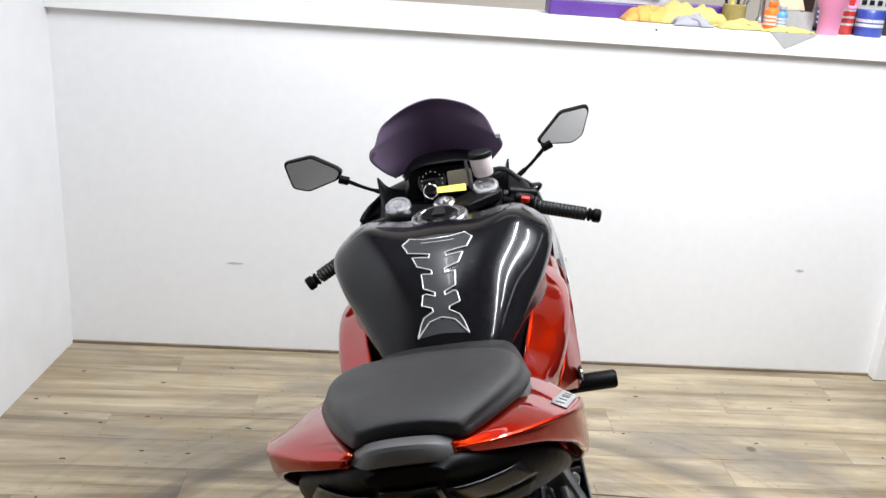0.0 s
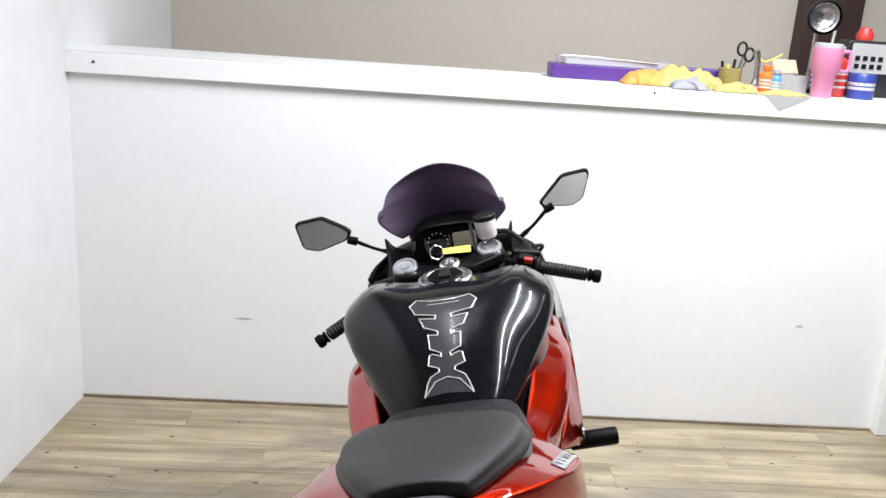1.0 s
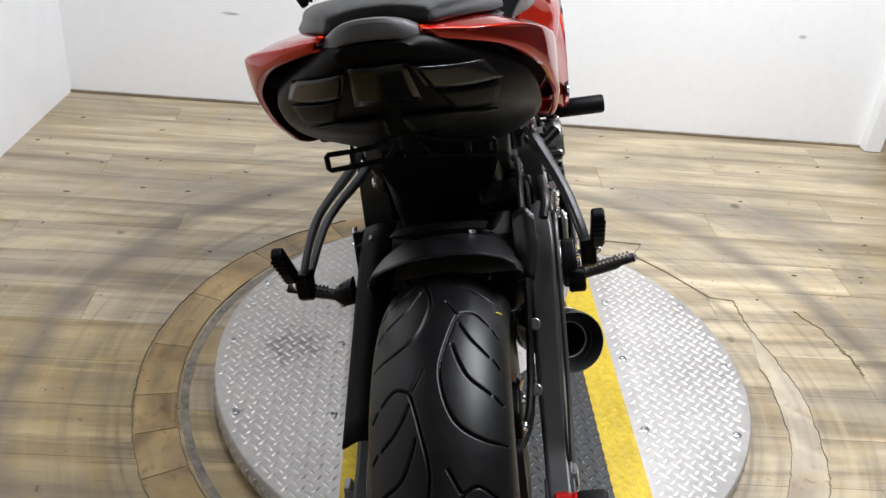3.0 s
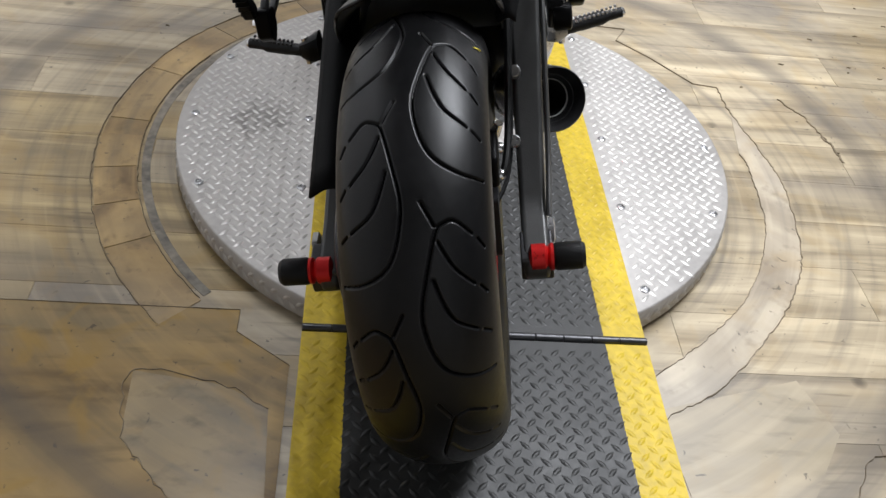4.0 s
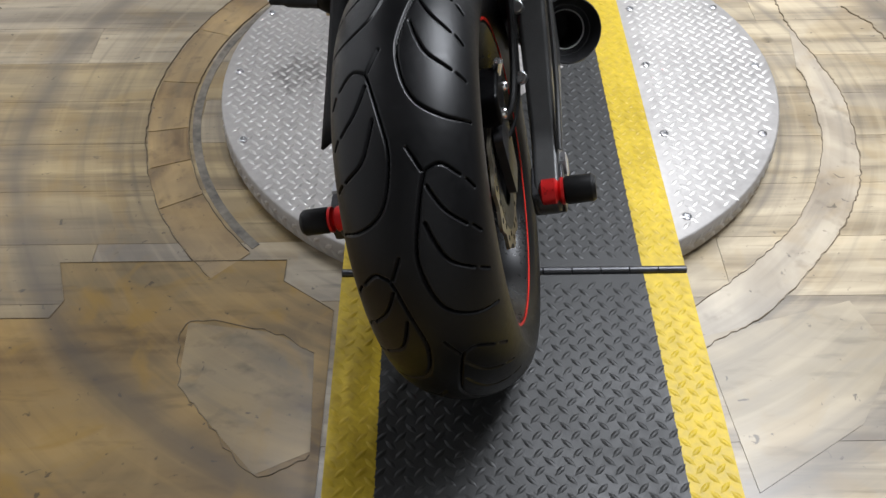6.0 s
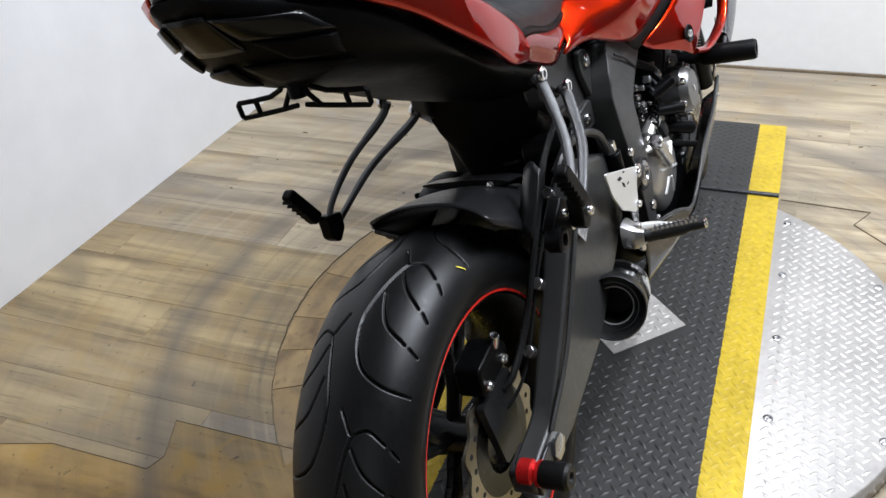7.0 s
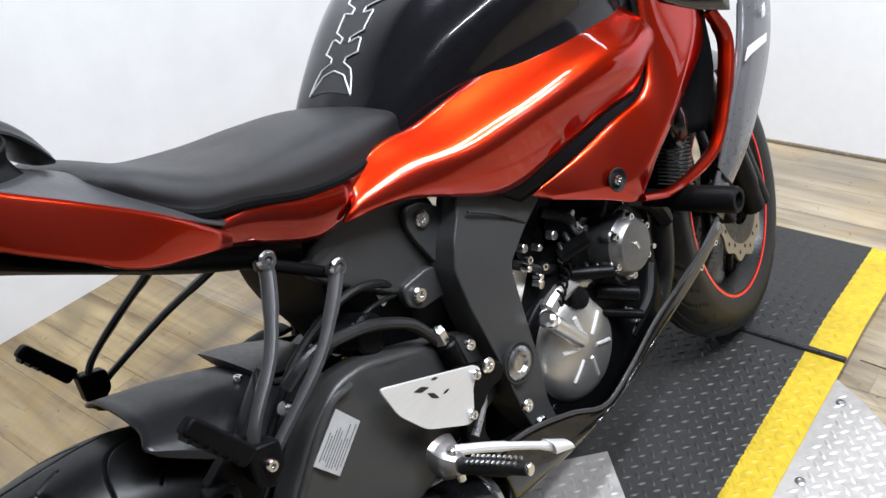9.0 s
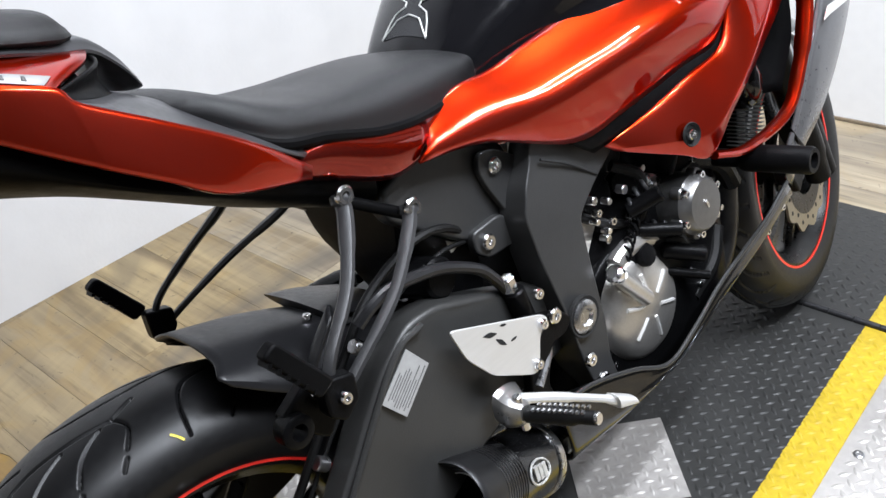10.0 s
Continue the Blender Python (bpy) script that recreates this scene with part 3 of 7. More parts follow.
def track(name, y0, y1, label):
    """One leaf of the ramp track: black middle, yellow margins, square edges."""
    root = thing(name, label, "ramp", "track leaves")
    cuts = sorted({y0, y1, *[c for c in (-0.47, 1.34) if y0 < c < y1]})
    for nm, xs, m in (("black_lane", (-BLACK, BLACK), M_BLACKPLATE), ("yellow_margin", (-HALF, -BLACK), M_YELLOW), ("yellow_margin", (BLACK, HALF), M_YELLOW)):
        bm = bmesh.new()
        rows = []
        for y in cuts:
            z = track_z(y)
            rows.append([bm.verts.new((x, y, z + dz)) for x, dz in ((xs[0], -0.005), (xs[1], -0.005), (xs[1], 0), (xs[0], 0))])
        for a, b in zip(rows, rows[1:]):
            for i in range(4):
                bm.faces.new((a[i], a[(i + 1) % 4], b[(i + 1) % 4], b[i]))
        bm.faces.new(rows[0][::-1])
        bm.faces.new(rows[-1])
        part(nm, bm, m, root, smooth=False)
        lo, hi = xs[0] + 0.001, xs[1] - 0.001
        skip = in_diamond if nm == "black_lane" else (lambda x, y, grow=0: False)
        bars(lozenges(lambda x, y: lo - 0.006 < x < hi + 0.006 and y0 + 0.012 < y < y1 - 0.012 and not skip(x, y, 0.004), (-0.33, 0.33, y0, y1), lambda x, y: track_z(y)), m, root, "raised bars of the tread plate")
    return root


track("turntable_track", 0.008, 1.196, "black and yellow painted tread plate track across the turntable")
track("rear_ramp", -0.98, -0.008, "black and yellow painted tread plate ramp hinged to the turntable")
track("front_ramp", 1.212, 1.675, "black and yellow painted tread plate ramp beyond the front wheel")
dia = tagged(part("deck_insert", plate(DIAMOND, 0.0005, 0.003, axis="z"), M_ALU), "bare aluminium diamond insert in the black track", "plate")
bars(lozenges(lambda x, y: in_diamond(x, y, -0.004), (-0.12, 0.16, 0.47, 0.76), lambda x, y: 0.003), M_ALU, dia, "raised bars of the tread plate")


def hinge(y):
    root = thing("ramp_hinge", "dark steel piano hinge rod joining the ramp to the turntable", "hinge", "ramp hinges")
    for k in range(12):
        a = -HALF + k * 2 * HALF / 12
        part("knuckle", cyl((a + 0.00015, y, 0.001), (1, 0, 0), 0.0075, 2 * HALF / 12 - 0.0003, 14), M_DARKSTEEL, root)


hinge(0.0)
hinge(1.204)


# ---- ring worn into the floor, patches, joints ----
def arc(r0, r1, a0, a1, z, high, n=8):
    pts = [(r1 * math.cos(radians(a0 + (a1 - a0) * k / n)), CY + r1 * math.sin(radians(a0 + (a1 - a0) * k / n))) for k in range(n + 1)]
    pts += [(r0 * math.cos(radians(a1 + (a0 - a1) * k / n)), CY + r0 * math.sin(radians(a1 + (a0 - a1) * k / n))) for k in range(n + 1)]
    return plate(pts, z, z + high, axis="z")


ring = thing("floor_ring", "worn ring of pieced vinyl strips round the turntable", "floor ring")
tagged(ring, kind="structure")
random.seed(4)
a = 112.0
while a < 224:
    b = min(a + random.uniform(7, 19), 226)
    part("ring_strip", arc(0.708, 0.797 + random.uniform(-0.003, 0.003), a + 0.12, b - 0.12, FLOOR - 0.001, 0.0028), M_RINGWOOD, ring, smooth=False)
    a = b
part("filler_seam", arc(0.680, 0.698, 128, 224, FLOOR - 0.001, 0.0022, 30), M_CAULK, ring, "grey filler smeared in a curved seam", smooth=False)


RUB_IN = [(0.725, 0.70), (0.73, 0.63), (0.70, 0.41), (0.60, 0.21), (0.48, 0.085), (0.335, -0.03)]
RUB_OUT = [(0.755, 0.88), (0.786, 0.71), (0.800, 0.576), (0.765, 0.36), (0.711, 0.233), (0.615, 0.105), (0.476, -0.036), (0.335, -0.12)]


def rubbed_band():
    """One curved strip between the two joints, its ends tapering."""
    inner = [(p.x, p.y) for p in cr([(x, y, 0) for x, y in RUB_IN], 30)]
    outer = [(p.x, p.y) for p in cr([(x, y, 0) for x, y in RUB_OUT], 30)]
    return plate(outer + inner[::-1], FLOOR - 0.001, FLOOR + 0.0012, axis="z")


part("ring_strip", rubbed_band(), M_DUSTY, ring, "pale dusty strip worn between two joints", smooth=False)


def patch_sheet(pts, label, high=0.0024, material=None):
    tagged(part("floor_patch", plate(pts, FLOOR - 0.001, FLOOR + high, axis="z"), material or M_PATCHWOOD, smooth=False), label, "floor patch", "floor patches", kind="structure")


patch_sheet([(-1.44, -0.14), (-1.10, -0.04), (-0.85, -0.04), (-0.835, 0.0), (-0.87, 0.096), (-0.43, 0.096), (-0.43, 0.043), (-0.33, -0.03), (-0.33, -1.3), (-1.6, -1.3)], "brown replacement sheet of wood-look vinyl, scuffed", 0.0016)
patch_sheet([(-0.592, -0.054), (-0.435, -0.079), (-0.357, -0.126), (-0.345, -0.32), (-0.43, -0.36), (-0.526, -0.258), (-0.585, -0.19)], "paler worn patch glued over the brown vinyl", 0.0022, wood("scraped_vinyl", (0.36, 0.255, 0.115, 1), (0.145, 0.10, 0.046, 1), (0.26, 0.21, 0.135, 1), (3, 5, 1), 0.05, amber=0.4))
# Patch with faint edges; its pale tone imitates light reflected off the vinyl.
patch_sheet([(0.33, -0.10), (0.62, -0.02), (0.66, -0.14), (0.56, -0.28), (0.36, -0.40)], "patch of vinyl beside the ramp, paled to suggest reflected light", 0.0014, wood("sheen_pale_vinyl", (0.45, 0.37, 0.25, 1), (0.27, 0.22, 0.14, 1), (0.30, 0.26, 0.20, 1), (1.5, 6, 1), 0.05))


def crack(pts, w=0.0022, n=40, jag=0.004, seed=1):
    """Dark jagged joint in the vinyl."""
    rnd = random.Random(seed)
    line = cr([(x, y, 0) for x, y in pts], n) if n else [Vector((x, y, 0)) for x, y in pts]
    bm = bmesh.new()
    prev = None
    for k, p in enumerate(line):
        t = (line[min(k + 1, len(line) - 1)] - line[max(k - 1, 0)]).normalized()
        s = Vector((-t.y, t.x, 0))
        c = p + s * rnd.uniform(-jag, jag)
        h = 0.55 * w * rnd.uniform(0.35, 1.0)
        cur = [bm.verts.new((q.x, q.y, FLOOR + z)) for q, z in ((c - s * h, 0.0), (c - s * h * 0.5, 0.0034), (c + s * h * 0.5, 0.0034), (c + s * h, 0.0))]
        if prev:
            for i in range(3):
                bm.faces.new((prev[i], prev[i + 1], cur[i + 1], cur[i]))
        prev = cur
    tagged(part("floor_joint", bm, M_CRACK, smooth=False), "dark dirty joint in the vinyl floor", "floor joint", "floor joints", kind="structure")


def arc_pts(r, a0, a1, n):
    return [(r * math.cos(radians(a0 + (a1 - a0) * k / n)), CY + r * math.sin(radians(a0 + (a1 - a0) * k / n))) for k in range(n + 1)]


crack(arc_pts(0.80, 118, 224, 12), 0.0026, 90, 0.002, 2)
crack(arc_pts(0.706, 150, 224, 9), 0.0018, 60, 0.0015, 3)
crack([(0.318, 1.30), (0.546, 1.285), (0.505, 1.215), (0.587, 1.133), (0.685, 1.01), (0.75, 1.0)], 0.0022, 0, 0.0)
crack([(0.75, 1.0)] + RUB_OUT, 0.0030, 130, 0.0028, 5)
crack(RUB_IN, 0.0014, 110, 0.002, 6)
crack([(0.916, 0.964), (0.961, 0.887), (0.985, 0.80), (1.0, 0.727)], 0.004, 30, 0.005, 7)
crack([(0.985, 0.80), (1.0, 0.727), (1.0, 0.69)], 0.007, 16, 0.006, 8)
crack([(-1.44, -0.14), (-1.10, -0.04), (-0.85, -0.04), (-0.835, 0.0), (-0.87, 0.096), (-0.43, 0.096), (-0.43, 0.043), (-0.33, -0.03)], 0.002, 0, 0.0)
crack([(-0.585, -0.19), (-0.592, -0.054), (-0.435, -0.079), (-0.357, -0.126)], 0.0024, 30, 0.004, 9)
crack([(-0.585, -0.19), (-0.526, -0.258), (-0.43, -0.36), (-0.345, -0.33)], 0.0018, 30, 0.004, 10)
crack([(0.62, -0.30), (0.70, -0.19), (0.74, -0.20), (0.69, -0.29), (0.60, -0.34)], 0.0014, 40, 0.003, 11)
for k in range(60):
    rnd = random.Random(100 + k)
    x, y = rnd.uniform(-1.45, 1.5), rnd.uniform(0.9, 2.1)
    if x * x + (y - CY) ** 2 < 0.85 ** 2 or abs(x) < 0.33:
        continue
    q = rnd.uniform(0.002, 0.009)
    crack([(x - q, y + rnd.uniform(-q, q) * 0.4), (x, y), (x + q, y + rnd.uniform(-q, q) * 0.4)], rnd.uniform(0.0012, 0.004), 5, 0.002, k)

# ---- motorcycle ----
BIKE = Matrix.Translation((-0.048, -0.095, 0.0)) @ Matrix.Rotation(radians(-3.9), 4, "Z") @ Matrix.Rotation(radians(-12.7), 4, "Y")
bike = thing("motorcycle", "red and black sport motorcycle on its side stand", "motorcycle", at=BIKE)
STEER = Matrix.Translation((0, 1.06, 0.93)) @ Matrix.Rotation(radians(24), 4, "X") @ Matrix.Rotation(radians(8), 4, "Z") @ Matrix.Rotation(radians(-24), 4, "X") @ Matrix.Translation((0, -1.06, -0.93))


TAILX = Matrix.Translation((0.013, 0, 0))


def both(name, make, material, parent, shift=None, **kw):
    """A part and its mirror image on the other side."""
    m = shift or Matrix.Identity(4)
    return part(name, moved(make(), m), material, parent, **kw), part(name, moved(flip(make()), m), material, parent, **kw)


def bolt(at, way, r, parent, material=None, high=0.006, name="bolt"):
    return part(name, lathe([(r, 0), (r, high * 0.6), (r * 0.8, high), (r * 0.45, high), (r * 0.4, high * 0.4), (0, high * 0.4)], at, way, 16), material or M_CHROME, parent)


# -- tyres --
GROOVES = [
    [(0.72, 0.05), (0.52, -0.01), (0.38, 0.0), (0.29, 0.04), (0.17, 0.22), (0.085, 0.38), (0.095, 0.49), (0.18, 0.62), (0.33, 0.71), (0.62, 0.77), (0.95, 0.79)],
    [(0.80, 0.075), (0.90, 0.12)],
    [(0.31, 0.08), (0.41, 0.16), (0.52, 0.22), (0.72, 0.29)],
    [(0.80, 0.305), (0.90, 0.345)],
    [(0.235, 0.25), (0.32, 0.355), (0.45, 0.45), (0.72, 0.52)],
    [(0.80, 0.535), (0.92, 0.565)],
    [(0.14, 0.90), (0.28, 1.01)],
]


def tyre_mesh(name, radius, half, crown, around, across, repeats, depth=0.0045, width=0.0015, wall=0.098):
    """Round-profile tyre with its tread grooves cut in."""
    t = np.linspace(-1, 1, across)
    ang = t * radians(86)
    rad = (radius - crown) + crown * np.cos(ang) ** 0.9
    off = half * np.sin(ang)
    # sidewalls down to the rim
    low = radius - wall
    side_r = np.array([low + (radius - crown - low) * f for f in (0.7, 0.35, 0.0)])
    side_x = np.array([half * 0.97, half * 0.92, half * 0.84])
    arc_len = np.concatenate([[0], np.cumsum(np.hypot(np.diff(rad), np.diff(off)))])
    arc_len -= arc_len[-1] / 2
    shoulder = arc_len[-1] * 0.80
    pitch = 2 * math.pi * radius / repeats
    phi = np.arange(around) / around * 2 * math.pi
    U = (phi * radius)[:, None] + 0 * arc_len[None, :]
    V = arc_len[None, :] + 0 * U
    near = np.full(U.shape, 1.0)
    for side, lag in ((1, 0.0), (-1, 0.5)):
        u = np.mod(U / pitch + lag, 1.0) * pitch
        v = side * V
        for g in GROOVES:
            pts = np.array([(b * pitch, a * shoulder) for a, b in g])
            fine = np.array([tuple(q)[:2] for q in cr([(x, y, 0) for x, y in pts], 4 * len(pts))])
            for p, q in zip(fine, fine[1:]):
                for wrap in (-pitch, 0, pitch):
                    dx, dy = q[0] - p[0], q[1] - p[1]
                    ll = dx * dx + dy * dy + 1e-12
                    ux, vy = u + wrap - p[0], v - p[1]
                    s = np.clip((ux * dx + vy * dy) / ll, 0, 1)
                    near = np.minimum(near, np.hypot(ux - s * dx, vy - s * dy))
    wall_f = np.clip((width + 0.0011 - near) / 0.0020, 0, 1)
    cut = depth * wall_f * wall_f * (3 - 2 * wall_f)
    R = rad[None, :] - cut
    full_r = np.concatenate([np.repeat(side_r[::-1][None, :], around, 0), R, np.repeat(side_r[None, :], around, 0)], 1)
    full_x = np.concatenate([-side_x[::-1], off, side_x])
    m = full_r.shape[1]
    verts = np.stack([np.repeat(full_x[None, :], around, 0), -full_r * np.sin(phi)[:, None], full_r * np.cos(phi)[:, None]], 2).reshape(-1, 3)
    i, j = np.meshgrid(np.arange(around), np.arange(m - 1), indexing="ij")
    n = (i + 1) % around
    faces = np.stack([i * m + j, i * m + j + 1, n * m + j + 1, n * m + j], 2).reshape(-1, 4)
    me = bpy.data.meshes.new(name)
    me.from_pydata(verts.tolist(), [], faces.tolist())
    for q in me.polygons:
        q.use_smooth = True
    me.materials.append(M_RUBBER)
    me.materials.append(M_GROOVE)
    # groove floors take the darker copy in place of shade
    deep = np.zeros((around, m))
    deep[:, 3:-3] = cut
    mean = np.minimum(np.minimum(deep[i, j], deep[i, j + 1]), np.minimum(deep[n, j], deep[n, j + 1])).reshape(-1)
    me.polygons.foreach_set("material_index", (mean > depth * 0.55).astype(np.int32))
    return me


def wheel(name, centre, radius, half, crown, rim_half, around, parent, m=Matrix.Identity(4), wall=0.098):
    """Cast wheel with its tyre: barrel, five forked spokes, hub, red rim tape."""
    rr = radius - wall
    c = m @ Vector(centre)
    ax = (m.to_3x3() @ Vector((1, 0, 0))).normalized()
    place = m @ Matrix.Translation(centre)
    prof = [(rr + 0.004, -rim_half), (rr + 0.006, -rim_half + 0.008), (rr - 0.016, -rim_half + 0.02), (rr - 0.024, 0), (rr - 0.016, rim_half - 0.02), (rr + 0.006, rim_half - 0.008), (rr + 0.004, rim_half),
            (rr - 0.006, rim_half), (rr - 0.024, rim_half - 0.022), (rr - 0.032, 0), (rr - 0.024, -rim_half + 0.022), (rr - 0.006, -rim_half)]
    root = part(name, lathe(prof, c, ax, 72, close=True), M_RIM, parent, "gloss black cast wheel rim")
    me = tyre_mesh("tyre", radius, half, crown, around, 201, 8, wall=wall)
    t = new("tyre", me)
    t.parent, t.matrix_basis = root, place
    tagged(t, "worn black sport tyre with curved tread grooves")
    for s in (-1, 1):
        part("rim_tape", lathe([(rr + 0.0045, 0), (rr + 0.0045, 0.0015), (rr - 0.0015, 0.0015), (rr - 0.0015, 0)], c + ax * (s * (rim_half + 0.0005) - (0.0015 if s < 0 else 0)), ax, 72, close=True), M_TAPE, root, "red reflective rim tape")
    part("hub", lathe([(0, -0.06), (0.028, -0.06), (0.036, -0.045), (0.030, 0), (0.036, 0.045), (0.028, 0.06), (0, 0.06)], c, ax, 28), M_RIM, root)
    for k in range(5):
        for d in (-9, 9):
            a = radians(72 * k + 14)
            b = a + radians(d * 1.25 + 10)
            pts = [(0.0, 0.028 * math.sin(a), 0.028 * math.cos(a)), (0.012, 0.10 * math.sin(a + radians(d * 0.5 + 4)), 0.10 * math.cos(a + radians(d * 0.5 + 4))), (0.0, (rr - 0.024) * math.sin(b), (rr - 0.024) * math.cos(b))]
            part("spoke", tube([place @ Vector(p) for p in pts], 0.011, 10, 9), M_RIM, root)
    return root


def brake_disc(centre, r, x, parent, m=Matrix.Identity(4), teeth=12):
    """Wavy drilled disc on a dark carrier."""
    bm = bmesh.new()
    n = teeth * 8
    rings = []
    for rad, wave in ((r, 1), (r * 0.74, 0.4)):
        for dx in (-0.0025, 0.0025):
            rings.append([bm.verts.new(m @ (Vector(centre) + Vector((x + dx, (rad + wave * 0.006 * math.cos(teeth * 2 * math.pi * k / n)) * math.sin(2 * math.pi * k / n), (rad + wave * 0.006 * math.cos(teeth * 2 * math.pi * k / n)) * math.cos(2 * math.pi * k / n))))) for k in range(n)])
    o0, o1, i0, i1 = rings
    for p, q in ((o0, o1), (o1, i1), (i1, i0), (i0, o0)):
        for k in range(n):
            j = (k + 1) % n
            bm.faces.new((p[k], p[j], q[j], q[k]))
    disc = part("brake_disc", bm, M_DISC, parent, "drilled wave-edged steel brake disc")
    ax = m.to_3x3() @ Vector((1, 0, 0))
    bm = bmesh.new()
    for k in range(teeth):
        for f, g in ((0.90, 0.0), (0.82, 0.5)):
            a = 2 * math.pi * (k + g) / teeth
            cyl(m @ (Vector(centre) + Vector((x - 0.0032, r * f * math.sin(a), r * f * math.cos(a)))), ax, 0.0045, 0.0064, 10, bm=bm)
    # dark plugs stand for the shade in the drilled holes
    tagged(part("drilled_hole", bm, M_DARK, disc), kind="stuff")
    part("carrier", lathe([(r * 0.45, -0.003), (r * 0.76, -0.003), (r * 0.76, 0.003), (r * 0.45, 0.003)], m @ (Vector(centre) + Vector((x, 0, 0))), ax, 40, close=True), M_RIM, disc)
    return disc


REAR = (0.006, 0.0, 0.318)
rear_wheel = wheel("rear_wheel", REAR, 0.318, 0.092, 0.071, 0.077, 1500, bike)
part("chalk_mark", tube([(0.006 + 0.092 * math.sin(a) + 0.0, (0.247 + 0.071 * math.cos(a) ** 0.9 + 0.0006) * math.sin(p), 0.318 + (0.247 + 0.071 * math.cos(a) ** 0.9 + 0.0006) * math.cos(p)) for a, p in ((0.98, 0.10), (1.06, 0.12), (1.14, 0.135))], 0.0022, 6, 6, flat=0.4), M_TAG, rear_wheel, "yellow chalk mark")
brake_disc(REAR, 0.108, 0.075, rear_wheel)
FRONT = (0.014, 1.332, 0.287)
FSTEER = Matrix.Translation(FRONT) @ Matrix.Rotation(radians(24), 4, "X") @ Matrix.Rotation(radians(10), 4, "Z") @ Matrix.Rotation(radians(-24), 4, "X") @ Matrix.Translation([-c for c in FRONT])
front_wheel = wheel("front_wheel", FRONT, 0.284, 0.058, 0.052, 0.048, 420, bike, FSTEER, 0.084)
for s in (-1, 1):
    brake_disc(FRONT, 0.124, s * 0.062, front_wheel, FSTEER)

# -- swingarm --
ARM = round_poly([(0.60, 0.475), (0.50, 0.52), (0.43, 0.555), (0.335, 0.598), (0.285, 0.602), (0.235, 0.572), (0.10, 0.425), (0.02, 0.352), (-0.07, 0.338), (-0.085, 0.315), (-0.07, 0.288), (0.06, 0.285), (0.22, 0.335), (0.33, 0.385), (0.42, 0.40), (0.60, 0.40)], 0.02)


def arm_side():
    bm = plate(ARM, 0.128, 0.166)
    for v in bm.verts:
        v.co.x -= 0.03 * max(0, (v.co.y - 0.36) / 0.24)
        if v.co.x > 0.13:
            v.co.x += 0.01 * max(0, 1 - abs(v.co.y - 0.25) / 0.2)
    return bm


ARM_LEFT = round_poly([(0.60, 0.475), (0.50, 0.485), (0.40, 0.470), (0.25, 0.425), (0.10, 0.378), (0.02, 0.352), (-0.07, 0.338), (-0.085, 0.315), (-0.07, 0.288), (0.06, 0.285), (0.22, 0.315), (0.33, 0.36), (0.42, 0.385), (0.60, 0.40)], 0.02)
swing = part("swingarm", arm_side(), M_SWING, bike, "dark grey cast swingarm", bevel=0.008)
part("arm_left", plate(ARM_LEFT, -0.158, -0.128), M_SWING, swing, bevel=0.008)
part("cross_brace", loft([[(x, 0.40, 0.43), (x, 0.50, 0.43), (x, 0.50, 0.50), (x, 0.40, 0.51)] for x in (-0.135, -0.05, 0.05, 0.135)], 16, 3), M_SWING, swing)
# rib in the arm's own grey along its upper edge
part("arm_rib", tube([(0.180, 0.30, 0.594), (0.178, 0.245, 0.572), (0.174, 0.10, 0.418), (0.168, 0.0, 0.348)], 0.004, 8, 20), M_SWING, swing, "raised rib along the swingarm edge")
for s in (-1, 1):
    part("axle_nut", lathe([(0, 0.01), (0.012, 0.01), (0.020, 0.008), (0.020, 0), (0, 0)], (s * 0.166, 0.0, 0.318), (s, 0, 0), 6), M_STEEL, swing)
    part("adjuster_block", plate(round_poly([(-0.075, 0.335), (-0.02, 0.342), (-0.02, 0.292), (-0.075, 0.295)], 0.006), s * 0.125, s * 0.170), M_DARKSTEEL, swing, bevel=0.003)
    spool = part("spool_collar", lathe([(0, 0), (0.012, 0), (0.019, 0.004), (0.019, 0.022), (0.015, 0.026), (0.019, 0.03), (0.019, 0.034), (0, 0.034)], (s * 0.136, -0.062, 0.327), (s, 0, 0), 24), M_SPOOL, bike, "red anodised paddock stand spool")
    part("spool_cap", lathe([(0, 0), (0.017, 0), (0.0195, 0.004), (0.0195, 0.038), (0.016, 0.043), (0.008, 0.043), (0.006, 0.036), (0, 0.036)], (s * 0.170, -0.062, 0.327), (s, 0, 0), 24), M_GRIP, spool, "black rubber spool cap")
    bolt((s * 0.168, -0.02, 0.30), (s, 0, 0), 0.008, swing)
# maker's label on the arm
lab = plate([(0.219, 0.538), (0.272, 0.578), (0.294, 0.544), (0.243, 0.504)], 0.1755, 0.1768)
label_plate = part("label_plate", lab, M_LABEL, swing, "silver label with printed text")
rnd = random.Random(7)
for k in range(9):
    f = 0.12 + k * 0.095
    a0 = Vector((0.219, 0.538)).lerp(Vector((0.243, 0.504)), f)
    b0 = Vector((0.272, 0.578)).lerp(Vector((0.294, 0.544)), f)
    s0, s1 = rnd.uniform(0.05, 0.2), rnd.uniform(0.55, 0.95)
    p, q = a0.lerp(b0, s0), a0.lerp(b0, s1)
    d = (Vector((0.243, 0.504)) - Vector((0.219, 0.538))).normalized() * 0.0011
    part("text_bar", plate([(p.x, p.y), (q.x, q.y), (q.x + d.x, q.y + d.y), (p.x + d.x, p.y + d.y)], 0.1767, 0.1772), M_INK, label_plate, smooth=False)
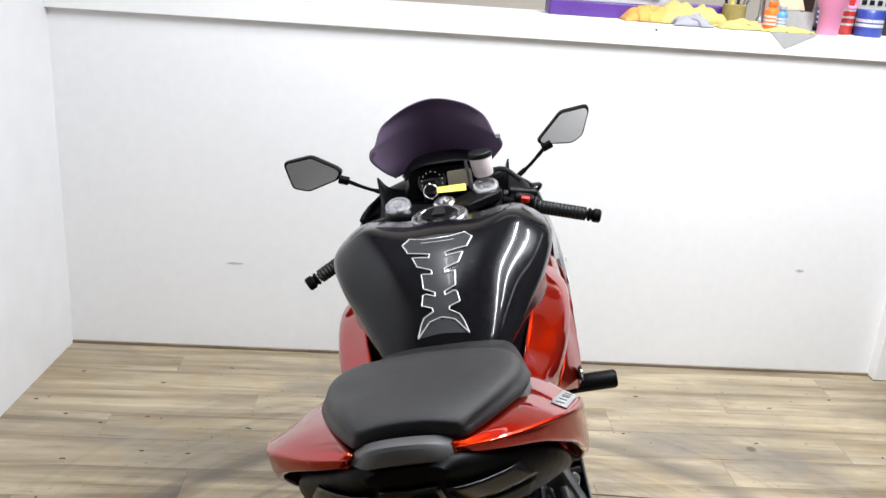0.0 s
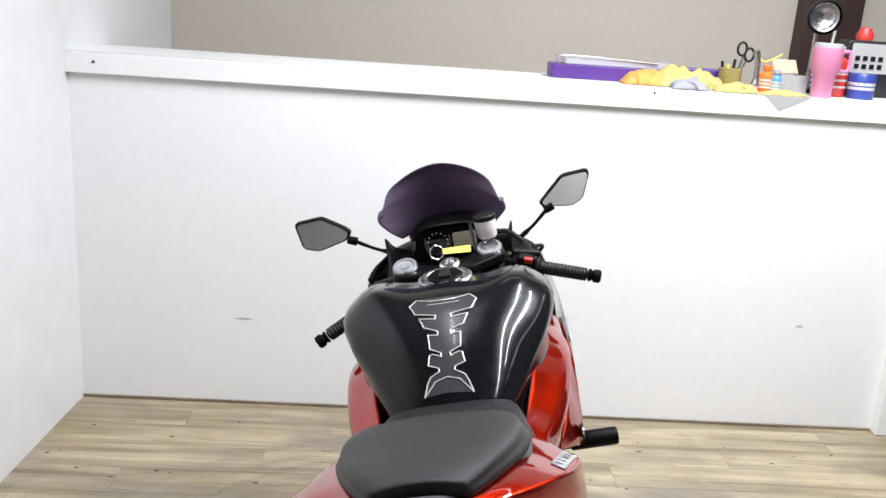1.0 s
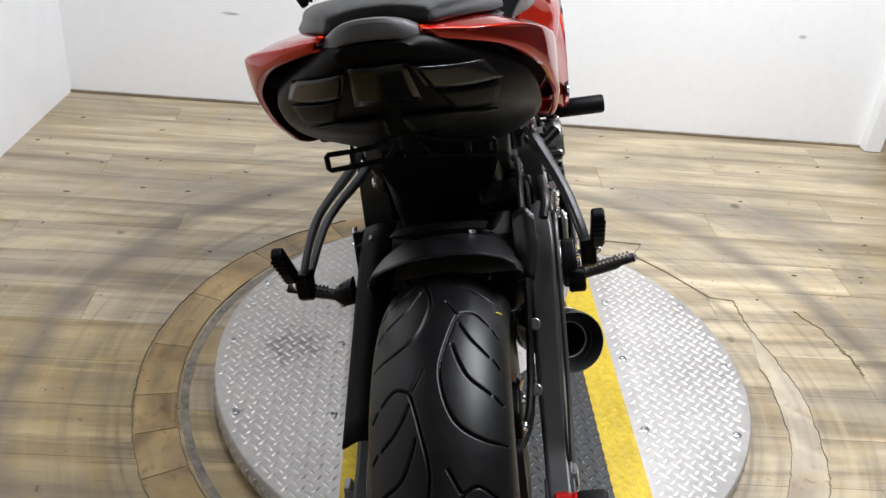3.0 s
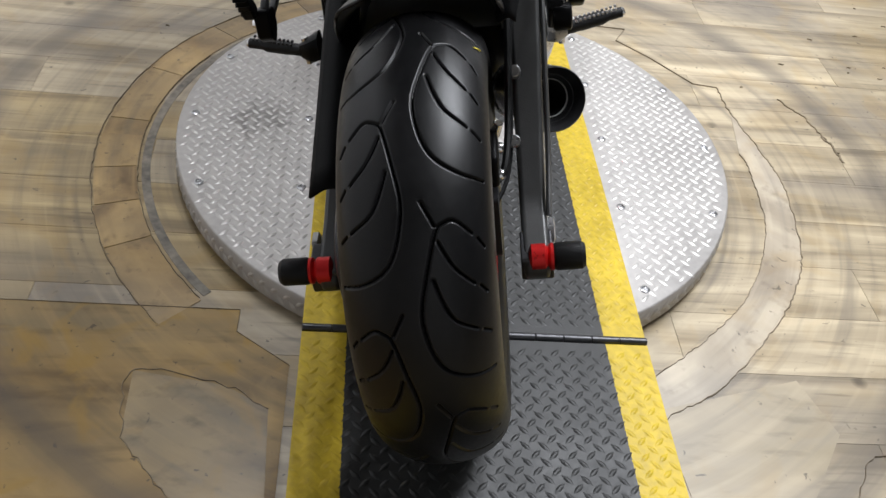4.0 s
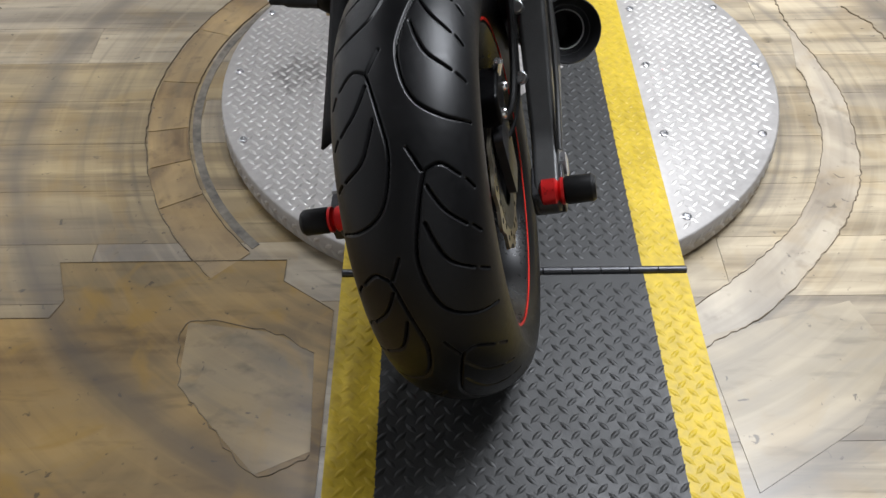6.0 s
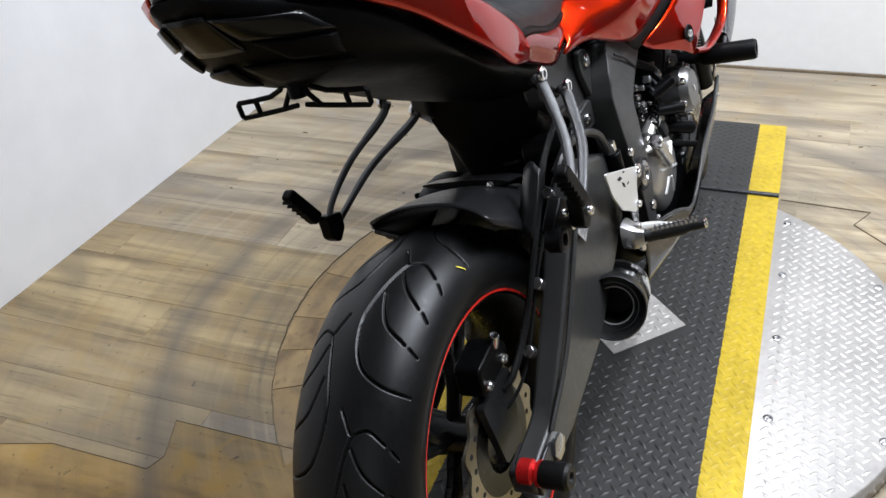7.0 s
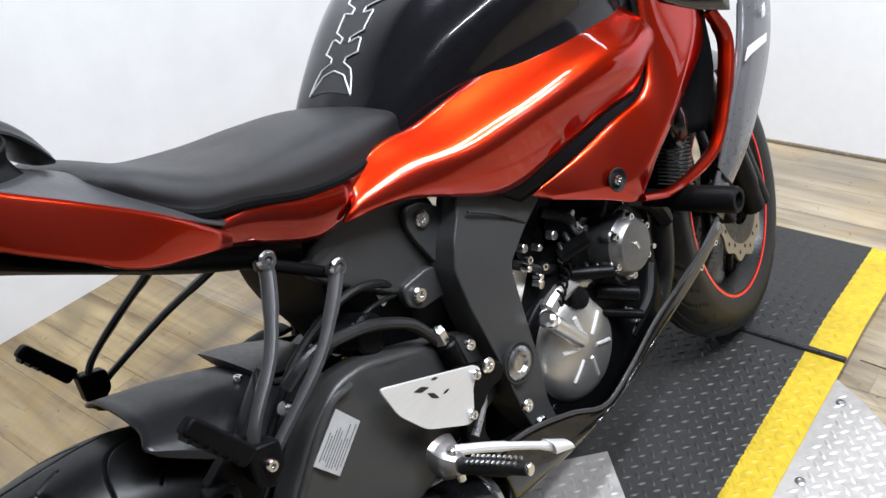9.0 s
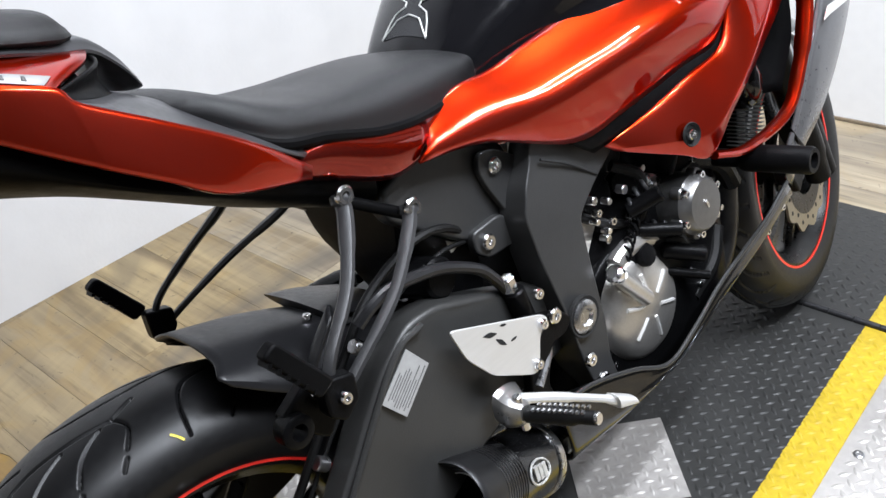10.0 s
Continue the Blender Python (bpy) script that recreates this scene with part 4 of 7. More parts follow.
# hoses and brake line on the arm
part("brake_hose", tube([(0.10, 0.47, 0.60), (0.12, 0.42, 0.645), (0.128, 0.36, 0.66), (0.128, 0.28, 0.635), (0.128, 0.22, 0.585), (0.120, 0.10, 0.46), (0.112, 0.04, 0.415), (0.10, 0.02, 0.40)], 0.0055, 8, 40), M_GRIP, bike, "black rubber brake hose")
part("sensor_wire", tube([(0.11, 0.45, 0.61), (0.135, 0.38, 0.63), (0.14, 0.29, 0.61), (0.128, 0.18, 0.52), (0.118, 0.06, 0.40), (0.09, 0.0, 0.36)], 0.003, 6, 40), M_GRIP, bike)
for p in ((0.14, 0.23, 0.60), (0.132, 0.14, 0.50), (0.126, 0.07, 0.43)):
    part("hose_clip", cyl(p, (0, 1, -1), 0.009, 0.016, 12), M_STEEL, bike)
caliper = part("rear_caliper", plate(round_poly([(-0.035, 0.428), (0.050, 0.432), (0.058, 0.460), (0.03, 0.482), (-0.03, 0.475)], 0.01), 0.060, 0.104), M_ENGINE, bike, "black rear brake caliper", bevel=0.006)
for p in ((0.104, 0.035, 0.445), (0.104, -0.02, 0.442)):
    bolt(p, (1, 0, 0), 0.008, caliper)
part("caliper_bracket", plate(round_poly([(-0.03, 0.30), (0.03, 0.30), (0.05, 0.42), (-0.045, 0.42)], 0.01), 0.088, 0.10), M_DARKSTEEL, caliper)
part("bleed_nipple", cyl((0.10, 0.03, 0.47), (0.3, 0, 1), 0.007, 0.022, 12), M_CHROME, caliper)

# -- chain side --
part("chain", tube([(-0.115, 0.0, 0.41), (-0.115, 0.30, 0.47), (-0.112, 0.56, 0.47), (-0.112, 0.60, 0.43), (-0.112, 0.56, 0.385), (-0.115, 0.30, 0.31), (-0.115, 0.0, 0.225), (-0.115, -0.09, 0.27), (-0.115, -0.09, 0.365)], 0.009, 8, 60, closed=True), M_DARKSTEEL, bike, "dark roller chain")
part("sprocket", lathe([(0.05, -0.003), (0.095, -0.003), (0.095, 0.003), (0.05, 0.003)], (-0.115, 0, 0.318), (1, 0, 0), 44, close=True), M_DARKSTEEL, rear_wheel)
guard = part("chain_guard", patch([[(-0.158, -0.02, 0.425), (-0.156, 0.15, 0.48), (-0.152, 0.33, 0.545), (-0.150, 0.40, 0.548)], [(-0.130, -0.02, 0.440), (-0.128, 0.15, 0.492), (-0.124, 0.33, 0.556), (-0.122, 0.40, 0.556)], [(-0.100, -0.02, 0.435), (-0.098, 0.15, 0.488), (-0.096, 0.33, 0.552), (-0.094, 0.40, 0.552)]], 14), M_PLASTIC, bike, "black plastic chain guard", solid=0.004)
part("guard_label", box((-0.134, 0.345, 0.5585), (0.005, 0.013, 0.001), (2, -14, 0)), M_LABEL, guard, smooth=False)
part("side_stand", tube([(-0.13, 0.60, 0.30), (-0.20, 0.54, 0.14), (-0.245, 0.50, 0.058)], 0.011, 10, 10), M_DARKSTEEL, bike, "side stand propping the machine")
part("stand_foot", cyl((-0.247, 0.50, 0.048), (-0.22, 0, 1), 0.024, 0.010, 18), M_DARKSTEEL, bike)

# -- rear hugger --
def hugger_sheet():
    return patch([
        [(-0.103, 0.119, 0.614), (-0.122, 0.20, 0.548), (-0.128, 0.28, 0.472), (-0.126, 0.36, 0.42)],
        [(-0.1015, 0.1185, 0.616), (-0.112, 0.20, 0.572), (-0.117, 0.28, 0.522), (-0.114, 0.37, 0.475)],
        [(-0.100, 0.118, 0.618), (-0.100, 0.20, 0.588), (-0.097, 0.29, 0.548), (-0.094, 0.38, 0.508)],
        [(-0.088, 0.106, 0.634), (-0.085, 0.20, 0.604), (-0.082, 0.29, 0.566), (-0.080, 0.38, 0.525)],
        [(-0.030, 0.104, 0.655), (-0.030, 0.20, 0.624), (-0.030, 0.29, 0.584), (-0.030, 0.38, 0.542)],
        [(0.045, 0.102, 0.660), (0.045, 0.20, 0.626), (0.045, 0.29, 0.584), (0.045, 0.38, 0.54)],
        [(0.088, 0.100, 0.652), (0.092, 0.19, 0.614), (0.094, 0.28, 0.568), (0.094, 0.36, 0.52)],
        [(0.112, 0.090, 0.645), (0.119, 0.150, 0.606), (0.120, 0.22, 0.556), (0.118, 0.30, 0.50)],
        [(0.116, 0.096, 0.630), (0.123, 0.140, 0.594), (0.123, 0.20, 0.548), (0.121, 0.28, 0.49)]], 26)


hugger = part("rear_hugger", hugger_sheet(), M_HUG, bike, "satin black rear hugger mudguard", solid=0.004, angle=0.35)
part("hugger_fin", patch([[(0.112, 0.235, 0.640), (0.130, 0.226, 0.655), (0.146, 0.215, 0.648)], [(0.112, 0.190, 0.600), (0.130, 0.184, 0.618), (0.147, 0.178, 0.612)], [(0.112, 0.160, 0.565), (0.126, 0.154, 0.575), (0.138, 0.150, 0.570)]], 16), M_HUG, hugger, "satin fin between tyre and swingarm", solid=0.004)
part("hugger_slot", box((0.06, 0.275, 0.5905), (0.03, 0.022, 0.003), (-24, 6, 0)), M_DARK, hugger)
bolt((0.05, 0.235, 0.612), (0.05, 0.35, 1), 0.006, hugger)
part("hugger_step", loft([[(-0.085, y, z), (-0.03, y, z + 0.006), (0.04, y, z + 0.006), (0.07, y, z), (0.0, y, z - 0.012)] for y, z in ((0.255, 0.606), (0.30, 0.590), (0.36, 0.560))], 20, 3), M_HUG, hugger)

# -- inner tail, shock, battery box (all dark) --
part("inner_fender", loft([[(-0.075, y, z0), (0.075, y, z0), (0.085, y, z1), (-0.085, y, z1)] for y, z0, z1 in ((0.362, 0.63, 0.75), (0.385, 0.58, 0.77), (0.42, 0.50, 0.76), (0.47, 0.46, 0.74))], 20, 3), M_PLASTIC, bike)
part("shock_spring", tube([(0.02 + 0.032 * math.cos(k * 0.7), 0.44 + 0.032 * math.sin(k * 0.7) - 0.0006 * k, 0.36 + 0.0042 * k) for k in range(60)], 0.0055, 8), M_GLOSS, bike)
part("shock_body", cyl((0.02, 0.45, 0.34), (0, -0.12, 1), 0.022, 0.32, 20), M_DARKSTEEL, bike)
part("shock_reservoir", cyl((0.06, 0.36, 0.60), (1, 0.1, 0.1), 0.026, 0.09, 20), M_ENGINE, bike)
part("silver_tab", plate(round_poly([(0.415, 0.655), (0.45, 0.64), (0.455, 0.61), (0.43, 0.60), (0.425, 0.635)], 0.004), 0.095, 0.099), M_BRUSHED, bike)

# -- tail --
RIDGE = [(0.047, -0.165, 1.062), (0.087, -0.138, 1.050), (0.117, -0.109, 1.040), (0.142, -0.077, 1.028), (0.159, -0.033, 1.009), (0.169, 0.016, 0.988), (0.1725, 0.048, 0.974)]
LOWER = [(0.051, -0.160, 1.050), (0.088, -0.135, 1.036), (0.120, -0.103, 1.018), (0.144, -0.062, 0.990), (0.160, -0.022, 0.962), (0.169, 0.020, 0.928), (0.1735, 0.052, 0.903)]
INNER = [(0.040, -0.158, 1.060), (0.050, -0.125, 1.055), (0.056, -0.095, 1.049), (0.060, -0.060, 1.042), (0.062, -0.020, 1.030), (0.062, 0.050, 1.008), (0.062, 0.118, 0.986)]
# the part that runs on under the rider's seat: its upper edge and its lower edge
RUN = [(0.1735, 0.060, 0.9565), (0.1740, 0.116, 0.918), (0.166, 0.190, 0.865), (0.148, 0.250, 0.811)]
RUNLOW = [(0.1745, 0.062, 0.8950), (0.1755, 0.100, 0.867), (0.169, 0.152, 0.829), (0.146, 0.246, 0.797)]


def flank(a, b, out):
    """A cross line of the flank: nearly flat, rolled under at the lip."""
    a, b = Vector(a), Vector(b)
    return [a, a.lerp(b, 0.08) + Vector((out * 0.8, 0, 0)), a.lerp(b, 0.5) + Vector((out, 0, 0)), a.lerp(b, 0.94) + Vector((out * 0.4, 0, 0)), b + Vector((-0.006, 0, 0))]


def tail_panel():
    """Side of the tail from its tip to the point under the seat."""
    return patch([flank(a, b, 0.003) for a, b in zip(RIDGE + RUN, LOWER + RUNLOW)], 22)


def tail_roof():
    """Top of the tail between the ridge and the passenger seat; its front edge sweeps forwards towards the middle."""
    rows = []
    for k, (a, b) in enumerate(zip(RIDGE, INNER)):
        f = k / (len(RIDGE) - 1)
        a, b = Vector(a), Vector(b)
        m = a.lerp(b, 0.40) + Vector((0, 0.018 * f * f, 0.003))
        rows.append([b, a.lerp(b, 0.72) + Vector((0, 0.012 * f * f, 0.003)), m, a.lerp(b, 0.12) + Vector((0, 0.004 * f, 0.0008)), a])
    return patch(rows, 18)


both("tail_cowl", tail_panel, M_RED, bike, shift=TAILX, solid=0.004, label="candy red tail cowl side tapering under the seat", angle=1.3)
both("tail_top", tail_roof, M_RED, bike, shift=TAILX, solid=0.004)
both("tail_edge", lambda: tube([(x - 0.001, y, z - 0.002) for x, y, z in RIDGE[1:] + RUN], 0.0026, 8, 40), M_RED, bike, shift=TAILX)
both("fin_front", lambda: patch([[(0.062, 0.119, 0.984), (0.112, 0.110, 0.975), (0.150, 0.080, 0.972), (0.173, 0.049, 0.971)], [(0.062, 0.118, 0.960), (0.108, 0.104, 0.958), (0.145, 0.075, 0.962), (0.1725, 0.050, 0.966)], [(0.062, 0.122, 0.938), (0.104, 0.114, 0.941), (0.142, 0.086, 0.950), (0.172, 0.056, 0.960)]], 12), M_PLASTIC, bike, shift=TAILX, solid=0.003, label="dark recess at the front of the tail")
# pale decal with worn dark marks on the cowl, right side
bm = tail_roof()
bmesh.ops.recalc_face_normals(bm, faces=bm.faces)
from mathutils.bvhtree import BVHTree
cowl_tree = BVHTree.FromBMesh(bm)
bm.free()


def on_cowl(inset, y, lift):
    ridge = 0.158 + 0.010 * (y + 0.033) / 0.049
    p, n, _, _ = cowl_tree.ray_cast(Vector((ridge - inset, y, 1.3)), Vector((0, 0, -1)))
    return TAILX @ ((p + n * (lift if n.z > 0 else -lift)) if p else Vector((ridge - inset, y, 1.0)))


def cowl_mark(name, cells, lift, material, parent, label=""):
    bm = bmesh.new()
    rows = [[bm.verts.new(on_cowl(i, y, lift)) for i, y in r] for r in cells]
    for a, b in zip(rows, rows[1:]):
        for i in range(len(a) - 1):
            bm.faces.new((a[i], a[i + 1], b[i + 1], b[i]))
    return part(name, bm, material, parent, label, solid=0.0006)


decal = cowl_mark("cowl_decal", [[(0.004 + 0.017 * u, -0.046 + 0.088 * k / 8 + 0.012 * u) for u in (0, 0.5, 1.0)] for k in range(9)], 0.0012, M_LABEL, bike, "pale decal strip with worn marks")
for y0 in (-0.030, -0.012, 0.006, 0.016, 0.030):
    cowl_mark("mark_bar", [[(0.009, y0), (0.017, y0 + 0.003)], [(0.009, y0 + 0.0035), (0.017, y0 + 0.005)]], 0.002, M_INK, decal)


def tail_step():
    return patch([[(0.142, 0.200, 0.832), (0.132, 0.275, 0.838), (0.130, 0.350, 0.808), (0.126, 0.424, 0.788)], [(0.154, 0.208, 0.826), (0.149, 0.280, 0.829), (0.147, 0.355, 0.799), (0.141, 0.422, 0.782)], [(0.157, 0.212, 0.821), (0.156, 0.278, 0.810), (0.153, 0.354, 0.775), (0.147, 0.412, 0.765)], [(0.148, 0.214, 0.812), (0.146, 0.272, 0.783), (0.145, 0.348, 0.748), (0.142, 0.400, 0.748)]], 16)


# this cover wears the shaded copy of the red
both("seat_side_cover", tail_step, M_REDSHADE, bike, solid=0.004, label="red cover between tail and tank")
# grey shelf between the seats
both("seat_shelf", lambda: patch([[(0.02, 0.125, 0.940), (0.070, 0.120, 0.943), (0.110, 0.112, 0.945), (0.145, 0.084, 0.951), (0.172, 0.055, 0.961)], [(0.02, 0.17, 0.915), (0.070, 0.165, 0.916), (0.118, 0.150, 0.914), (0.150, 0.130, 0.914), (0.171, 0.112, 0.919)], [(0.02, 0.23, 0.870), (0.070, 0.225, 0.870), (0.118, 0.21, 0.868), (0.145, 0.20, 0.866), (0.162, 0.188, 0.866)], [(0.02, 0.30, 0.825), (0.070, 0.29, 0.825), (0.112, 0.275, 0.825), (0.135, 0.262, 0.824), (0.148, 0.248, 0.822)]], 18), M_HOOD, bike, shift=TAILX, solid=0.004, label="satin grey shelf between the seats")
part("tail_bulkhead", moved(patch([[(-0.150, 0.062, 0.972), (-0.10, 0.09, 0.975), (0, 0.105, 0.98), (0.10, 0.09, 0.975), (0.150, 0.062, 0.972)], [(-0.145, 0.085, 0.94), (-0.10, 0.10, 0.94), (0, 0.115, 0.935), (0.10, 0.10, 0.94), (0.145, 0.085, 0.94)]], 16), TAILX), M_PLASTIC, bike, solid=0.003)


# passenger seat
PSEATX = Matrix.Translation((0.021, 0, 0))


def pil(y, z, w, h):
    return [(-w, y, z - h), (-w * 1.02, y, z - h * 0.5), (-w * 0.90, y, z - 0.003), (-w * 0.4, y, z + 0.002), (0, y, z + 0.003), (w * 0.4, y, z + 0.002), (w * 0.90, y, z - 0.003), (w * 1.02, y, z - h * 0.5), (w, y, z - h), (0, y, z - h - 0.004)]


pseat = part("pillion_seat", moved(loft([pil(-0.152, 1.074, 0.044, 0.012), pil(-0.144, 1.081, 0.051, 0.022), pil(-0.10, 1.076, 0.072, 0.028), pil(-0.03, 1.060, 0.096, 0.031), pil(0.025, 1.048, 0.104, 0.033), pil(0.065, 1.038, 0.099, 0.034), pil(0.092, 1.028, 0.088, 0.030), pil(0.106, 1.012, 0.076, 0.014)], 40, 5), PSEATX), M_SEAT, bike, "black vinyl passenger seat pad", angle=0.9)
part("seat_base", moved(loft([pil(-0.135, 1.060, 0.050, 0.010), pil(-0.05, 1.038, 0.092, 0.012), pil(0.03, 1.020, 0.104, 0.014), pil(0.085, 1.006, 0.088, 0.018), pil(0.118, 0.998, 0.074, 0.020), pil(0.140, 0.975, 0.068, 0.020), pil(0.152, 0.950, 0.064, 0.016)], 32, 4), PSEATX), M_HOOD, pseat, "grey seat base")

# tail lamp pod and under tray
PODX = Matrix.Translation((0.018, 0, 0))


def pod_sec(y, zt, wt, wm, zm, wl, zl, zb):
    h = [(0, zt), (wt, zt - 0.002), (wm, zm), (wl, zl), (wl * 0.45, zb + 0.004)]
    return [(x, y, z) for x, z in h] + [(0, y, zb)] + [(-x, y, z) for x, z in h[:0:-1]]


def pod_shell():
    return loft([pod_sec(-0.186, 1.060, 0.026, 0.034, 1.052, 0.026, 1.046, 1.042), pod_sec(-0.165, 1.060, 0.040, 0.056, 1.042, 0.046, 1.020, 1.008), pod_sec(-0.12, 1.042, 0.060, 0.092, 1.016, 0.080, 0.980, 0.955),
                 pod_sec(-0.07, 1.022, 0.08, 0.126, 0.985, 0.106, 0.946, 0.920), pod_sec(-0.02, 1.00, 0.09, 0.143, 0.950, 0.122, 0.918, 0.896), pod_sec(0.05, 0.95, 0.10, 0.148, 0.895, 0.126, 0.880, 0.864),
                 pod_sec(0.12, 0.90, 0.10, 0.140, 0.850, 0.118, 0.838, 0.824), pod_sec(0.22, 0.85, 0.09, 0.124, 0.800, 0.10, 0.778, 0.765), pod_sec(0.34, 0.79, 0.08, 0.108, 0.750, 0.09, 0.720, 0.705)], 46, 5)


bm = pod_shell()
bmesh.ops.recalc_face_normals(bm, faces=bm.faces)
pod_tree = BVHTree.FromBMesh(bm)
bm.free()
pod = part("tail_lamp_pod", moved(pod_shell(), PODX), M_PLASTIC, bike, "black tail lamp pod and under tray", angle=0.9)


def pod_facet(name, corners, lift, material, label="", solid=0.003):
    """A faceted panel lying on the pod; corners are top-in, top-out, low-out, low-in."""
    bm = bmesh.new()
    rows = []
    for j in range(7):
        row = []
        for i in range(9):
            u, v = i / 8, j / 6
            (ax, az), (bx, bz), (cx, cz), (dx, dz) = corners
            x = (ax * (1 - u) + bx * u) * (1 - v) + (dx * (1 - u) + cx * u) * v
            z = (az * (1 - u) + bz * u) * (1 - v) + (dz * (1 - u) + cz * u) * v
            p, n, _, _ = pod_tree.ray_cast(Vector((x, -0.6, z)), Vector((0, 1, 0)))
            q = (p if p else Vector((x, -0.05, z))) + Vector((0, -lift, 0))
            row.append(bm.verts.new(PODX @ q))
        rows.append(row)
    for a, b in zip(rows, rows[1:]):
        for i in range(8):
            bm.faces.new((a[i], a[i + 1], b[i + 1], b[i]))
    return part(name, bm, material, pod, label, solid=solid)


for s in (-1, 1):
    pod_facet("lamp_wing", [(s * 0.030, 1.036), (s * 0.092, 1.014), (s * 0.108, 0.986), (s * 0.040, 1.006)], 0.004, M_LAMPWING, "gloss black lamp wing")
    pod_facet("pod_flank", [(s * 0.045, 1.000), (s * 0.106, 0.980), (s * 0.100, 0.956), (s * 0.060, 0.968)], 0.003, M_PLASTIC)
    pod_facet("pod_chin", [(s * 0.008, 0.972), (s * 0.058, 0.964), (s * 0.100, 0.942), (s * 0.012, 0.936)], 0.003, M_PLASTIC)
pod_facet("tail_lens", [(-0.026, 1.040), (0.026, 1.040), (0.032, 0.992), (-0.032, 0.992)], 0.002, M_LAMPWING, "dark tail lamp lens")
part("pod_hood", moved(patch([[(-0.050, -0.128, 1.050), (-0.044, -0.146, 1.062), (-0.020, -0.160, 1.074), (0.016, -0.160, 1.074), (0.040, -0.146, 1.062), (0.048, -0.128, 1.050)],
                              [(-0.056, -0.138, 1.044), (-0.047, -0.160, 1.060), (-0.021, -0.182, 1.079), (0.017, -0.182, 1.079), (0.043, -0.160, 1.060), (0.052, -0.138, 1.044)],
                              [(-0.056, -0.142, 1.036), (-0.047, -0.166, 1.048), (-0.021, -0.186, 1.064), (0.017, -0.186, 1.064), (0.043, -0.166, 1.048), (0.052, -0.142, 1.036)],
                              [(-0.046, -0.140, 1.034), (-0.040, -0.160, 1.044), (-0.018, -0.176, 1.058), (0.014, -0.176, 1.058), (0.036, -0.160, 1.044), (0.042, -0.140, 1.034)]], 22), PODX), M_ARCH, pod, "satin grey hood over the tail lamp", solid=0.003, angle=0.4)
for x in (-0.03, -0.008, 0.03, 0.062):
    bolt((x + 0.013, -0.05, 0.936 + abs(x) * 0.3), (0, -0.4, -1), 0.005, pod)
# indicator bracket under the tail
BRK = Matrix.Translation((0.018, -0.006, -0.002))
br = part("indicator_bracket", moved(plate(round_poly([(-0.020, 0.920), (0.020, 0.920), (0.010, 0.938), (-0.010, 0.938)], 0.004), -0.064, -0.056, axis="y"), BRK), M_PLASTIC, bike, "black indicator bracket with open loops")
for s in (-1, 1):
    part("loop", moved(tube([(s * x, -0.060, 0.898 + dz) for x, dz in ((0.066, 0.0095), (0.090, 0.0085), (0.0925, 0.006), (0.0925, -0.008), (0.090, -0.0105), (0.066, -0.0085), (0.064, -0.004), (0.064, 0.005))], 0.0032, 8, closed=True), BRK), M_PLASTIC, br)
    part("upper_bar", moved(tube([(s * 0.066, -0.060, 0.9075), (s * 0.040, -0.060, 0.910), (s * 0.022, -0.060, 0.917), (s * 0.012, -0.060, 0.930)], 0.0032, 8), BRK), M_PLASTIC, br)
    part("lower_bar", moved(tube([(s * 0.066, -0.060, 0.8895), (s * 0.030, -0.060, 0.893), (s * 0.006, -0.060, 0.896)], 0.0032, 8), BRK), M_PLASTIC, br)
    part("brace", moved(tube([(s * 0.026, -0.060, 0.894), (s * 0.004, -0.060, 0.922)], 0.0032, 8), BRK), M_PLASTIC, br)
part("stem", moved(cyl((0, -0.058, 0.905), (0, 0.1, 1), 0.012, 0.045, 12), BRK), M_PLASTIC, br)

# -- rider seat --
def rs(y, zc, w, ze, zb):
    return [(-w, y, ze), (-w * 0.97, y, ze + (zc - ze) * 0.55), (-w * 0.82, y, zc - 0.006), (-w * 0.45, y, zc - 0.001), (0, y, zc), (w * 0.45, y, zc - 0.001), (w * 0.82, y, zc - 0.006), (w * 0.97, y, ze + (zc - ze) * 0.55), (w, y, ze), (w * 0.9, y, zb), (0, y, zb), (-w * 0.9, y, zb)]


seat = part("rider_seat", loft([rs(0.150, 0.908, 0.100, 0.902, 0.893), rs(0.158, 0.922, 0.120, 0.900, 0.889), rs(0.182, 0.921, 0.141, 0.886, 0.872), rs(0.210, 0.906, 0.155, 0.866, 0.850), rs(0.238, 0.890, 0.159, 0.850, 0.834), rs(0.285, 0.871, 0.154, 0.836, 0.815), rs(0.36, 0.857, 0.144, 0.812, 0.785), rs(0.435, 0.850, 0.134, 0.800, 0.772), rs(0.50, 0.842, 0.123, 0.799, 0.772), rs(0.540, 0.830, 0.110, 0.803, 0.775), rs(0.562, 0.815, 0.090, 0.80, 0.78)], 56, 5), M_SEAT, bike, "black textured vinyl rider seat", angle=1.2)
both("seat_pan", lambda: tube([(0.118, 0.160, 0.896), (0.146, 0.192, 0.868), (0.157, 0.232, 0.842), (0.152, 0.285, 0.827), (0.143, 0.36, 0.800), (0.132, 0.435, 0.788), (0.112, 0.53, 0.790)], 0.0065, 8, 30), M_PLASTIC, seat, label="black lower edge of the seat")

# -- tank --
def tk(y, zt, ws, zs, wm, zm, wb, zb, lean=0.0):
    """Tank section: top, shoulder, widest, bottom."""
    h = [(0, zt), (ws * 0.5, zt - 0.003), (ws, zs), ((ws + wm) * 0.53, (zs + zm) / 2 + 0.006), (wm, zm), ((wm + wb) / 2 + 0.004, (zm + zb) / 2), (wb, zb)]
    pts = [(x, y + lean * (z - zb), z) for x, z in h]
    return pts + [(-x, yy, z) for x, yy, z in pts[:0:-1]]


